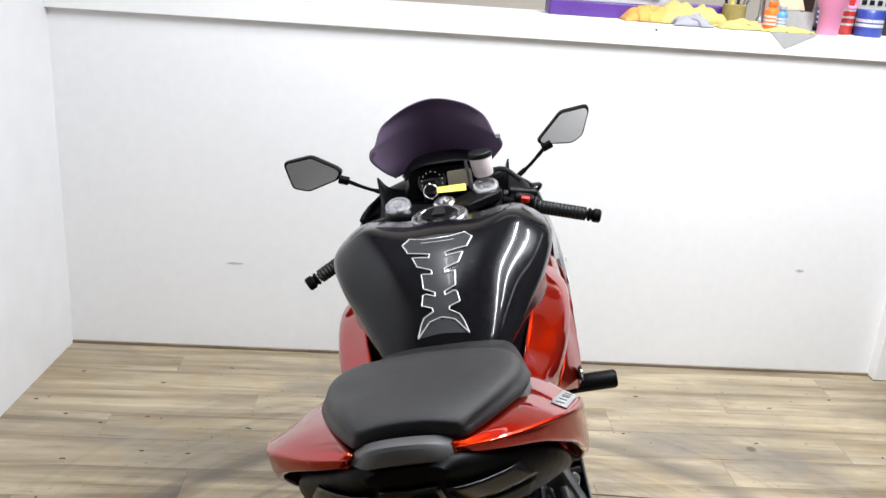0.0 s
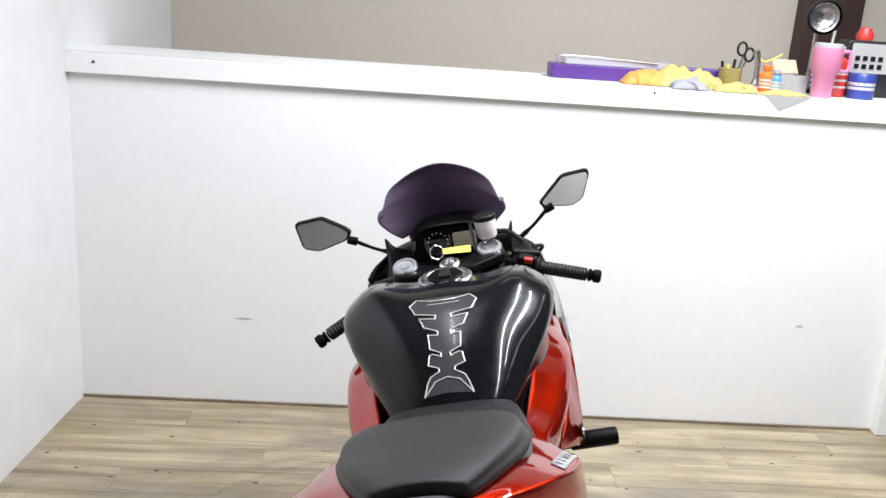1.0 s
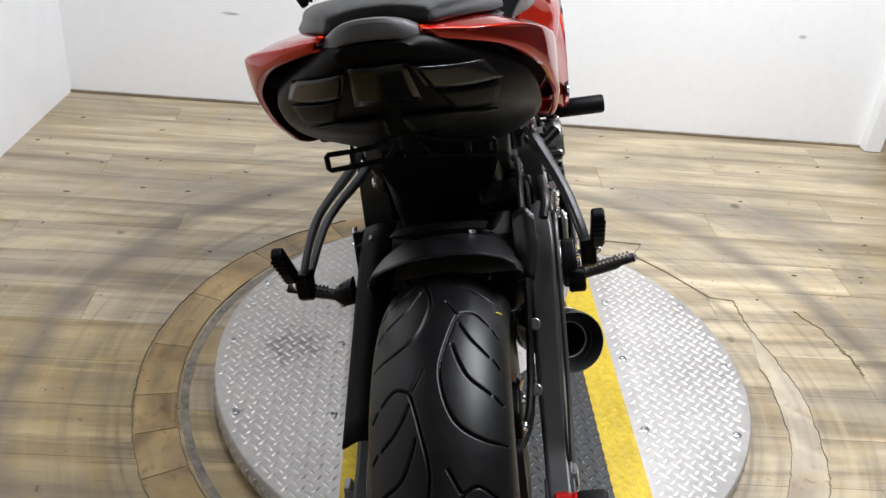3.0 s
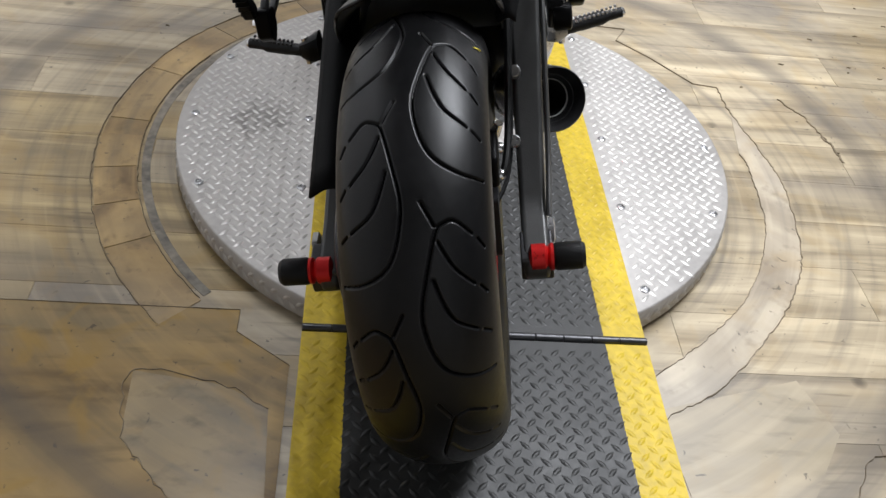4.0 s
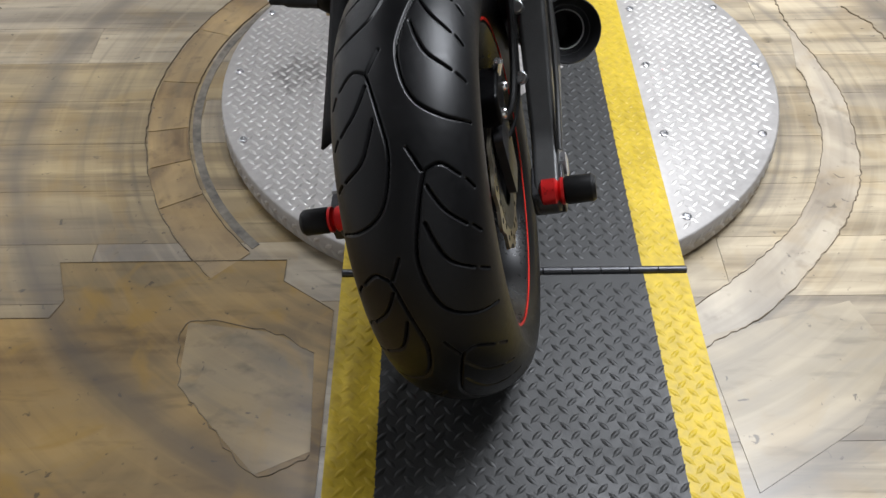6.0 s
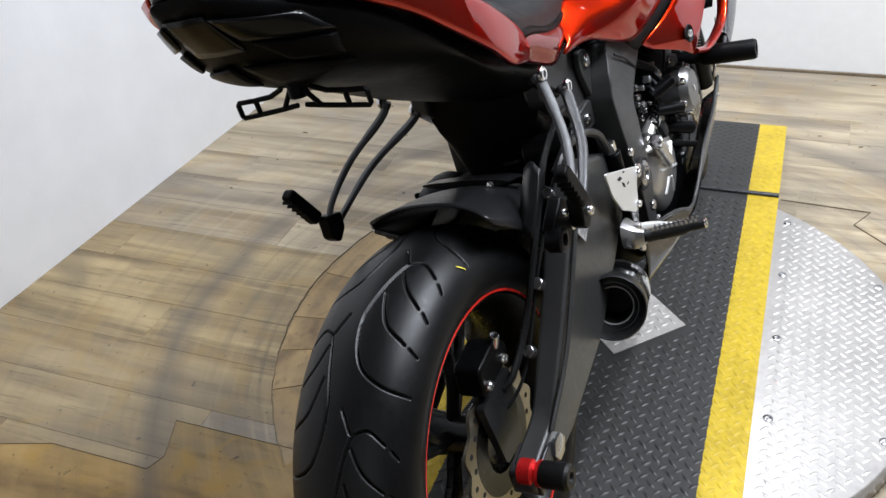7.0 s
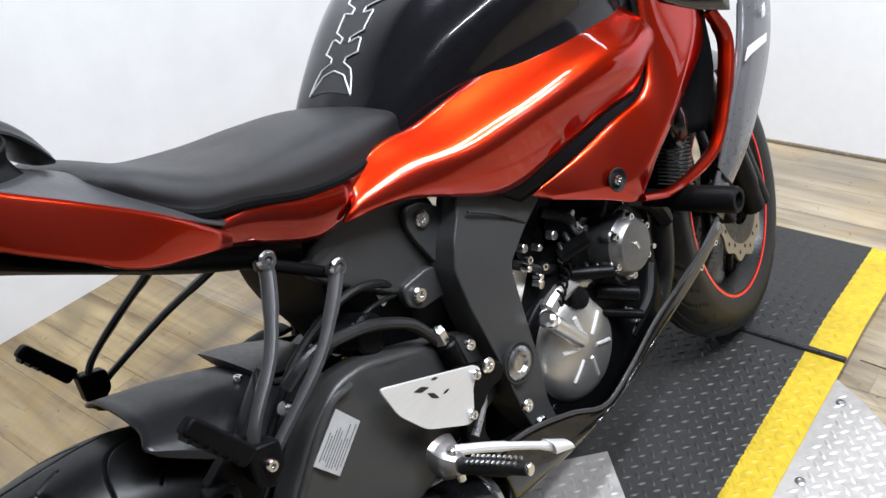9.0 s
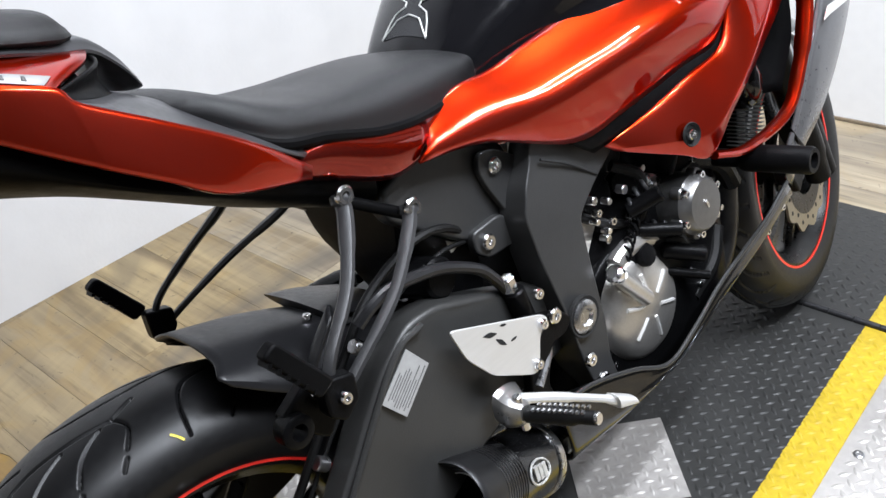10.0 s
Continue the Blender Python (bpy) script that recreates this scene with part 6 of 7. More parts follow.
def clip_on(s):
    a, b = Vector((s * 0.135, 1.105, 0.890)), Vector((s * 0.314, 1.060, 0.826))
    d = (b - a).normalized()
    bar = steered("clip_on_bar", cyl(a, d, 0.011, (b - a).length, 16), M_ENGINE, bike, label="black clip-on handlebar with rubber grip")
    g0 = a.lerp(b, 0.38)
    n = 14
    prof = [(0, 0)] + [(0.0165 if k % 2 else 0.0152, 0.006 + k * 0.115 / (2 * n)) for k in range(2 * n)] + [(0, 0.122)]
    steered("grip", lathe(prof, g0, d, 18), M_GRIP, bar, label="ribbed black rubber grip")
    steered("grip_flange", cyl(g0 - d * 0.003, d, 0.022, 0.006, 20), M_GRIP, bar)
    steered("bar_end", lathe([(0, 0), (0.014, 0), (0.016, 0.004), (0.011, 0.009), (0.016, 0.014), (0.016, 0.026), (0.012, 0.030), (0, 0.030)], g0 + d * 0.122, d, 18), M_PLASTIC, bar)
    steered("switch_box", box(a.lerp(b, 0.25) + Vector((0, -0.004, 0.004)), (0.045, 0.036, 0.042), (0, s * 17, s * -14)), M_ENGINE, bar, bevel=0.008)
    steered("clamp", cyl((s * 0.102, 1.115, 0.872), (0, -0.4, 1), 0.032, 0.03, 22), M_ENGINE, bar)
    steered("lever", tube([a + d * 0.04 + Vector((0, 0.035, 0)), a + d * 0.08 + Vector((0, 0.060, -0.004)), a + d * 0.19 + Vector((0, 0.058, -0.012))], [0.008, 0.006, 0.0055], 10, 14, flat=0.6), M_PLASTIC, bar, label="black control lever")
    steered("lever_perch", box(a + d * 0.035 + Vector((0, 0.022, 0.004)), (0.03, 0.045, 0.026), (0, s * 17, s * -14)), M_ENGINE, bar, bevel=0.006)
    return bar, a, d


bar_r, a, d = clip_on(1)
steered("kill_switch", box(a + d * 0.052 + Vector((0, -0.022, 0.018)), (0.020, 0.012, 0.014), (20, 17, -14)), M_REDSWITCH, bar_r, label="red engine stop switch", bevel=0.003)
steered("start_button", cyl(a + d * 0.048 + Vector((0, -0.020, -0.006)), (0, -1, 0.3), 0.006, 0.008, 14), M_CHROME, bar_r)
steered("master_cylinder", cyl(a + d * 0.02 + Vector((0.0, 0.030, 0.018)), (0.9, 0.1, -0.3), 0.013, 0.07, 16), M_ENGINE, bar_r)
steered("brake_line", tube([a + Vector((0.075, 0.035, 0.012)), a + Vector((0.10, 0.05, 0.0)), a + Vector((0.06, 0.10, -0.05)), a + Vector((0.0, 0.14, -0.12))], 0.0045, 8, 20), M_GRIP, bar_r)
for q in ((0.0, -0.012, 0.024), (0.026, -0.018, 0.010), (0.012, -0.02, -0.008)):
    p = STEER @ (a + d * 0.01 + Vector(q))
    bolt(p, (0, -1, 0.6), 0.006, bar_r)
bar_l, a, d = clip_on(-1)
for k, q in enumerate(((0.0, -0.024, 0.018), (-0.016, -0.022, 0.004), (-0.004, -0.02, -0.012))):
    steered("switch_button", box(a + d * 0.05 + Vector(q), (0.012, 0.010, 0.010), (20, -17, 14)), M_PLASTIC if k else M_STEEL, bar_l, bevel=0.002)
steered("clutch_cable", tube([a + Vector((-0.05, 0.035, 0.01)), a + Vector((0.02, 0.09, -0.01)), a + Vector((0.06, 0.12, -0.10))], 0.0045, 8, 16), M_GRIP, bar_l)

# -- frame --
SPAR = round_poly([(0.555, 0.700), (0.60, 0.692), (0.655, 0.668), (0.715, 0.655), (0.690, 0.628), (0.645, 0.606), (0.598, 0.575), (0.590, 0.50), (0.586, 0.43), (0.585, 0.36), (0.600, 0.30), (0.585, 0.285), (0.555, 0.305), (0.530, 0.38), (0.520, 0.46), (0.507, 0.56), (0.505, 0.618), (0.520, 0.650), (0.545, 0.678)], 0.010)


def spar():
    bm = plate(SPAR, 0.118, 0.166)
    for v in bm.verts:
        if v.co.x > 0.14:
            v.co.x += 0.016 * (1 - min(1, abs(v.co.z - 0.43) / 0.2)) - 0.012 * max(0, (v.co.z - 0.64) / 0.06)
    return bm


frame_r, frame_l = both("main_frame", spar, M_FRAME, bike, bevel=0.009, label="dark grey cast aluminium frame spar")
both("frame_seam", lambda: tube([(0.166, 0.556, 0.676), (0.168, 0.60, 0.650), (0.168, 0.648, 0.613)], 0.0022, 6, 10), M_DARK, frame_r)
for s, root in ((1, frame_r), (-1, frame_l)):
    part("pivot_bolt", lathe([(0.024, 0), (0.024, 0.003), (0.019, 0.006), (0.013, 0.006), (0.010, 0.002), (0, 0.002)], (s * 0.179, 0.549, 0.450), (s, 0, 0), 26), M_STEEL, root, "bright swingarm pivot bolt")
    part("pivot_well", lathe([(0.024, 0), (0.029, 0.002), (0.030, 0.0), (0.030, -0.004)], (s * 0.1795, 0.549, 0.450), (s, 0, 0), 26), M_DARK, root)


def seat_rail():
    return plate(round_poly([(0.345, 0.728), (0.40, 0.750), (0.470, 0.738), (0.545, 0.706), (0.555, 0.66), (0.515, 0.600), (0.46, 0.600), (0.385, 0.655), (0.345, 0.69)], 0.012), 0.085, 0.118)


rail, _ = both("seat_rail", seat_rail, M_FRAME, bike, bevel=0.008, label="dark grey subframe side cover")


def frame_cover():
    return plate(round_poly([(0.492, 0.712), (0.520, 0.706), (0.552, 0.682), (0.556, 0.668), (0.525, 0.600), (0.515, 0.612), (0.490, 0.668), (0.484, 0.690)], 0.008), 0.120, 0.131)


cover, _ = both("frame_cover", frame_cover, M_FRAME, bike, bevel=0.003, label="grey triangular frame cover")
both("rail_mount", lambda: plate(round_poly([(0.448, 0.622), (0.500, 0.625), (0.522, 0.606), (0.515, 0.575), (0.465, 0.578), (0.446, 0.595)], 0.010), 0.112, 0.128), M_FRAME, bike, bevel=0.004)
for s in (-1, 1):
    bolt((s * 0.132, 0.508, 0.689), (s, 0, 0), 0.011, bike)
    bolt((s * 0.129, 0.467, 0.602), (s, 0, 0), 0.011, bike)
part("rail_tube", cyl((0.135, 0.285, 0.752), (0, 0.075, -0.055), 0.007, 0.09, 12), M_PLASTIC, bike)

# -- pillion hangers --
def hang(s, shift, low, top):
    m = Matrix.Translation((shift, 0, low))
    hanger = part("pillion_hanger", moved(tube([(s * top, 0.277, 0.764), (s * (top + 0.012), 0.266, 0.742), (s * 0.192, 0.222, 0.692), (s * 0.212, 0.168, 0.650), (s * 0.217, 0.148, 0.622)], [0.0120, 0.0092, 0.0078, 0.0070, 0.0064], 8, 24, flat=0.72), m), M_HANG, bike, "dark grey forked pillion footrest hanger")
    part("strut", moved(tube([(s * top, 0.355, 0.711), (s * (top + 0.013), 0.338, 0.695), (s * 0.194, 0.272, 0.655), (s * 0.213, 0.190, 0.620), (s * 0.217, 0.160, 0.606)], [0.0120, 0.0092, 0.0078, 0.0070, 0.0064], 8, 24, flat=0.72), m), M_HANG, hanger)
    part("hanger_foot", moved(plate(round_poly([(0.138, 0.640), (0.176, 0.628), (0.172, 0.600), (0.150, 0.585), (0.134, 0.600)], 0.006), s * 0.208, s * 0.230), m), M_ENGINE, hanger, bevel=0.004)
    peg = part("pillion_peg", moved(plate(round_poly([(0.128, 0.630), (0.150, 0.640), (0.108, 0.710), (0.090, 0.702)], 0.007), s * 0.222, s * 0.240), m), M_PLASTIC, hanger, "folded black pillion footrest", bevel=0.004)
    for k in range(6):
        u = k / 6
        part("tooth", moved(box((s * 0.231, 0.126 - 0.038 * u, 0.642 + 0.060 * u), (0.019, 0.004, 0.005), (-32, 0, 0)), m), M_PLASTIC, peg, smooth=False)
    for p in ((0.277, 0.764), (0.355, 0.711)):
        bolt(m @ Vector((s * (top + 0.006), *p)), (s, 0, 0), 0.0115, hanger)
    bolt(m @ Vector((s * 0.231, 0.155, 0.612)), (s, 0, 0), 0.007, hanger)


hang(1, 0, 0, 0.149)
hang(-1, 0.014, -0.015, 0.126)
# footrest clamp under the right hanger: hollow bush and two bright screws
clamp = part("hanger_bush", lathe([(0.009, 0), (0.016, 0), (0.018, 0.003), (0.018, 0.022), (0.015, 0.024), (0.009, 0.024)], (0.186, 0.107, 0.596), (1, 0, 0), 26, close=True), M_ENGINE, bike, "black hollow hanger bush")
part("bush_arm", plate(round_poly([(0.098, 0.612), (0.150, 0.640), (0.172, 0.620), (0.165, 0.585), (0.140, 0.560), (0.120, 0.580)], 0.008), 0.180, 0.200), M_ENGINE, clamp, bevel=0.004)
bolt((0.201, 0.157, 0.590), (1, 0, 0), 0.009, clamp)
bolt((0.201, 0.140, 0.618), (1, 0, 0), 0.006, clamp)

# -- engine --
engine = part("engine", loft([[(-w, y0, z), (w, y0, z), (w, y1, z), (-w, y1, z)] for z, w, y0, y1 in ((0.21, 0.09, 0.60, 0.86), (0.26, 0.135, 0.56, 0.93), (0.40, 0.145, 0.56, 0.94), (0.47, 0.14, 0.60, 0.95), (0.53, 0.135, 0.64, 0.96))], 28, 4), M_ENGINE, bike, "dark engine block with cast covers")
part("cylinder_block", loft([[(-0.13, y0, z), (0.13, y0, z), (0.13, y1, z), (-0.13, y1, z)] for z, y0, y1 in ((0.50, 0.76, 0.97), (0.62, 0.79, 1.0), (0.68, 0.80, 1.0))], 24, 3), M_ENGINE, engine)
part("gearbox_cover", loft([[(x, 0.66 + 0.075 * f * math.cos(a), 0.385 + 0.075 * f * math.sin(a) * 1.15) for a in (0, 0.8, 1.6, 2.4, 3.14, 3.9, 4.7, 5.5)] for x, f in ((0.135, 1.25), (0.155, 1.22), (0.16, 1.12))], 30, 3), M_ENGINE, engine)
CLUTCH = Vector((0.150, 0.682, 0.388))
clutch = part("clutch_cover", lathe([(0.091, 0.0), (0.091, 0.008), (0.088, 0.012), (0.083, 0.020), (0.076, 0.026), (0.062, 0.0315), (0.040, 0.0345), (0.018, 0.0355), (0, 0.0355)], CLUTCH, (1, 0, 0.02), 56), M_CLUTCH, engine, "silver machined clutch cover with raised ribs")
for k in range(6):
    a = radians(60 * k + 38)
    c, side = Vector((0, math.cos(a), math.sin(a))), Vector((0, -math.sin(a), math.cos(a)))
    part("cover_rib", loft([[CLUTCH + c * r + side * w + Vector((h, 0, 0)) for w, h in ((-0.0034, hh - 0.004), (-0.0020, hh + 0.0012), (0.0020, hh + 0.0012), (0.0034, hh - 0.004))] for r, hh in ((0.020, 0.0365), (0.038, 0.0360), (0.056, 0.0342))], 6, 1), M_BRUSHED, clutch)
part("cover_arch", tube([CLUTCH + Vector((0.018, 0.096 * math.cos(radians(d)), 0.096 * math.sin(radians(d)))) for d in (52, 70, 88, 106, 122)], [0.007, 0.012, 0.014, 0.013, 0.008], 10, 24), M_CLUTCH, clutch, "bright cast arch over the clutch cover")
part("oil_cap", lathe([(0.017, 0), (0.017, 0.010), (0.015, 0.013), (0.006, 0.014), (0, 0.014)], CLUTCH + Vector((0.024, 0.014, 0.074)), (1, 0, 0.25), 24), M_ENGINE, clutch, "black oil filler cap")
part("cap_seat", lathe([(0.024, 0), (0.024, 0.006), (0.020, 0.008), (0, 0.008)], CLUTCH + Vector((0.018, 0.014, 0.073)), (1, 0, 0.25), 24), M_ENGINE, clutch)
part("clutch_arm", cyl((0.190, 0.620, 0.473), (-0.02, 0.61, -0.79), 0.0125, 0.082, 18), M_CLUTCH, clutch, "silver clutch release arm")
part("arm_cap", lathe([(0.012, 0), (0.0135, 0.004), (0.0135, 0.012), (0.009, 0.016), (0, 0.016)], (0.190, 0.620, 0.473), (0.02, -0.61, 0.79), 18), M_CHROME, clutch)
for k in range(7):
    a = radians(51.4 * k + 12)
    part("cover_boss", cyl((0.140, 0.682 + 0.097 * math.cos(a), 0.388 + 0.097 * math.sin(a)), (1, 0, 0), 0.009, 0.018, 12), M_ENGINE, clutch)
    bolt((0.158, 0.682 + 0.097 * math.cos(a), 0.388 + 0.097 * math.sin(a)), (1, 0, 0), 0.0052, clutch)
gen = part("generator_cover", lathe([(0.046, -0.06), (0.046, 0.010), (0.043, 0.014), (0.040, 0.022), (0.036, 0.026), (0, 0.027)], (0.198, 0.797, 0.497), (1, 0, 0.05), 40), M_CASTDARK, engine, "grey cast pulse cover")
for k in range(6):
    a = radians(60 * k + 15)
    part("cover_lug", cyl((0.194, 0.797 + 0.044 * math.cos(a), 0.497 + 0.044 * math.sin(a)), (1, 0, 0), 0.0095, 0.016, 12), M_CASTDARK, gen)
    bolt((0.210, 0.797 + 0.044 * math.cos(a), 0.497 + 0.044 * math.sin(a)), (1, 0, 0), 0.0065, gen, high=0.009)
part("cover_mark", box((0.2260, 0.797, 0.499), (0.002, 0.004, 0.012), (20, 0, 0)), M_CHROME, gen)
pump = part("water_pump", cyl((0.10, 0.768, 0.535), (1, -0.05, 0), 0.020, 0.062, 24), M_CASTDARK, engine, "cast water pump housing")
part("starter_motor", cyl((0.05, 0.68, 0.56), (1, 0, 0), 0.030, 0.085, 22), M_ENGINE, engine)
part("throttle_body", box((0.10, 0.70, 0.60), (0.07, 0.10, 0.05), (10, 0, 8)), M_ENGINE, engine, bevel=0.008)
part("linkage_cover", plate(round_poly([(0.600, 0.562), (0.652, 0.543), (0.660, 0.520), (0.640, 0.503), (0.628, 0.480), (0.606, 0.466), (0.598, 0.500)], 0.005), 0.126, 0.141), M_CLUTCH, engine, "bright cast housing behind the frame", bevel=0.004)
bolt((0.141, 0.612, 0.545), (1, 0, 0), 0.009, engine)
for y0, z0, y1, z1, r in ((0.741, 0.446, 0.800, 0.413, 0.013), (0.7355, 0.413, 0.800, 0.376, 0.007), (0.70, 0.500, 0.76, 0.478, 0.010), (0.690, 0.535, 0.735, 0.560, 0.012)):
    fit_ = part("engine_pipe", cyl((0.172, y0, z0), (0.05, y1 - y0, z1 - z0), r, math.hypot(y1 - y0, z1 - z0), 16), M_ENGINE, engine)
    for f in (0.15, 0.5, 0.85):
        part("collar", cyl((0.172 + 0.003 * f, y0 + (y1 - y0) * f, z0 + (z1 - z0) * f), (0.05, y1 - y0, z1 - z0), r * 1.2, 0.006, 16), M_DARKSTEEL, fit_)
    part("pipe_end", cyl((0.175, y1, z1), (0.05, y1 - y0, z1 - z0), r * 0.8, 0.008, 6), M_CHROME, fit_)
part("thin_cable", tube([(0.165, 0.86, 0.60), (0.172, 0.82, 0.565), (0.172, 0.79, 0.53), (0.168, 0.765, 0.50)], 0.0035, 8, 16), M_FRAME, engine)
for y, z in ((0.765, 0.515), (0.755, 0.49), (0.775, 0.54), (0.70, 0.52), (0.725, 0.545), (0.66, 0.535), (0.69, 0.30), (0.76, 0.33), (0.79, 0.35), (0.635, 0.56)):
    bolt((0.160, y, z), (1, 0, 0), 0.0065, engine, high=0.010)
for pts, r in (([(0.15, 0.70, 0.60), (0.172, 0.73, 0.57), (0.17, 0.72, 0.52), (0.155, 0.70, 0.48)], 0.009), ([(0.14, 0.80, 0.58), (0.17, 0.80, 0.60), (0.18, 0.84, 0.62)], 0.008), ([(0.15, 0.74, 0.44), (0.18, 0.77, 0.45), (0.175, 0.80, 0.40)], 0.010),
               ([(0.16, 0.90, 0.40), (0.17, 0.86, 0.36), (0.165, 0.80, 0.33)], 0.014), ([(0.14, 0.62, 0.56), (0.16, 0.66, 0.53), (0.15, 0.72, 0.50)], 0.007), ([(0.15, 0.88, 0.53), (0.165, 0.93, 0.50), (0.15, 0.98, 0.44)], 0.016)):
    part("engine_hose", tube(pts, r, 10, 16), M_GRIP, engine)
bm = tube([(0.176 + 0.008 * math.cos(k * 0.9), 0.655 + 0.0011 * k, 0.475 + 0.008 * math.sin(k * 0.9) + 0.0012 * k) for k in range(44)], 0.0022, 6)
part("return_spring", bm, M_ENGINE, engine)
rnd = random.Random(21)
for k in range(16):
    part("engine_bolt", cyl((0.150 + rnd.uniform(0, 0.02), rnd.uniform(0.62, 0.93), rnd.uniform(0.34, 0.58)), (1, 0, 0), rnd.uniform(0.004, 0.007), 0.014, 10), M_CHROME if k % 2 else M_STEEL, engine)
both("exhaust_header", lambda: tube([(0.08, 1.00, 0.55), (0.085, 1.06, 0.46), (0.08, 1.03, 0.28), (0.07, 0.88, 0.20), (0.06, 0.62, 0.19)], 0.021, 12, 26), M_DARKSTEEL, engine)
part("oil_filter", cyl((0.02, 0.98, 0.30), (0, 1, 0.1), 0.034, 0.06, 20), M_ENGINE, engine)

# -- belly pan --
def belly():
    """Lower side panel: a slim strip rising forwards, folded out to a pointed heel plate at the rear."""
    top = [(0.190, 0.452, 0.372), (0.204, 0.507, 0.374), (0.216, 0.579, 0.352), (0.226, 0.640, 0.324), (0.226, 0.710, 0.338), (0.222, 0.806, 0.367), (0.220, 0.939, 0.392), (0.216, 1.03, 0.420)]
    low = [(0.176, 0.466, 0.268), (0.192, 0.505, 0.280), (0.208, 0.560, 0.290), (0.222, 0.636, 0.306), (0.222, 0.741, 0.324), (0.220, 0.825, 0.338), (0.216, 0.931, 0.356), (0.210, 1.05, 0.384)]
    mid = [tuple(0.5 * (a + b) + d for a, b, d in zip(p, q, (0.004, 0, 0))) for p, q in zip(top, low)]
    under = [(0.150, 0.470, 0.250), (0.150, 0.52, 0.245), (0.145, 0.58, 0.240), (0.145, 0.66, 0.235), (0.150, 0.766, 0.245), (0.160, 0.846, 0.262), (0.170, 0.947, 0.300), (0.170, 1.07, 0.350)]
    return patch([top, mid, low, under], 40)


pan, _ = both("belly_pan", belly, M_GLOSS, bike, solid=0.004, label="gloss black belly pan panel")
both("pan_edge", lambda: tube([(0.192, 0.452, 0.373), (0.206, 0.507, 0.375), (0.218, 0.579, 0.353), (0.228, 0.640, 0.325), (0.228, 0.710, 0.339), (0.224, 0.806, 0.368), (0.222, 0.939, 0.393), (0.218, 1.03, 0.421)], 0.0032, 8, 30), M_FRAME, pan)
for s in (-1, 1):
    for p in ((0.214, 0.955, 0.368), (0.213, 1.01, 0.384)):
        bolt((s * p[0], p[1], p[2]), (s, 0, 0), 0.006, bike)
both("cowl_stay", lambda: patch([[(0.205, 1.05, 0.42), (0.215, 1.075, 0.47), (0.228, 1.05, 0.53)], [(0.20, 1.075, 0.39), (0.205, 1.11, 0.45), (0.215, 1.10, 0.53)]], 10), M_GLOSS, bike, solid=0.003)

# -- frame sliders --
for s in (-1, 1):
    slider = part("frame_slider", lathe([(0, 0), (0.019, 0), (0.0205, 0.004), (0.0205, 0.102), (0.018, 0.107), (0.012, 0.107), (0.010, 0.096), (0, 0.096)], (s * 0.218, 0.918, 0.515), (s, 0.04, 0), 28), M_PLASTIC, bike, "black plastic crash slider")
    part("slider_bolt", cyl((s * 0.313, 0.922, 0.515), (s, 0, 0), 0.006, 0.004, 12), M_DARKSTEEL, slider)
    part("slider_mount", cyl((s * 0.14, 0.912, 0.515), (s, 0.04, 0), 0.014, 0.08, 18), M_ENGINE, slider)

# -- rearset, heel plate, pegs, brake pedal --
def heel():
    return plate(round_poly([(0.318, 0.577), (0.462, 0.512), (0.468, 0.500), (0.448, 0.492), (0.432, 0.448), (0.420, 0.448), (0.360, 0.487), (0.330, 0.530)], 0.010), 0.196, 0.200)


guards = (part("heel_guard", heel(), M_BRUSHED, bike, "brushed aluminium heel guard with slots", bevel=0.001), part("heel_guard", moved(flip(heel()), Matrix.Translation((0.040, 0.012, -0.025))), M_PLASTIC, bike, "black heel guard plate", bevel=0.001))
for s, guard in zip((1, -1), guards):
    if s < 0:
        continue
    for y, z, l, a in ((0.372, 0.538, 0.013, -22), (0.385, 0.520, 0.012, -50), (0.395, 0.538, 0.007, -20), (0.405, 0.512, 0.007, 0)):
        # dark inlay where the open slot would be in shade
        part("slot", plate(round_poly([(y + l * math.cos(radians(a + q)) * f, z + l * math.sin(radians(a + q)) * f) for q, f in ((0, 1), (90, 0.3), (180, 1), (270, 0.3))], 0.003), s * 0.1955, s * 0.2004), M_DARK, guard, smooth=False)
    for p in ((0.455, 0.502), (0.430, 0.458)):
        bolt((s * 0.200, *p), (s, 0, 0), 0.007, guard)
both("rearset_plate", lambda: plate(round_poly([(0.445, 0.515), (0.475, 0.500), (0.505, 0.488), (0.52, 0.47), (0.505, 0.455), (0.475, 0.455), (0.452, 0.410), (0.46, 0.375), (0.545, 0.345), (0.54, 0.325), (0.44, 0.36), (0.415, 0.385), (0.425, 0.445)], 0.008), 0.170, 0.188), M_ENGINE, bike, bevel=0.004)
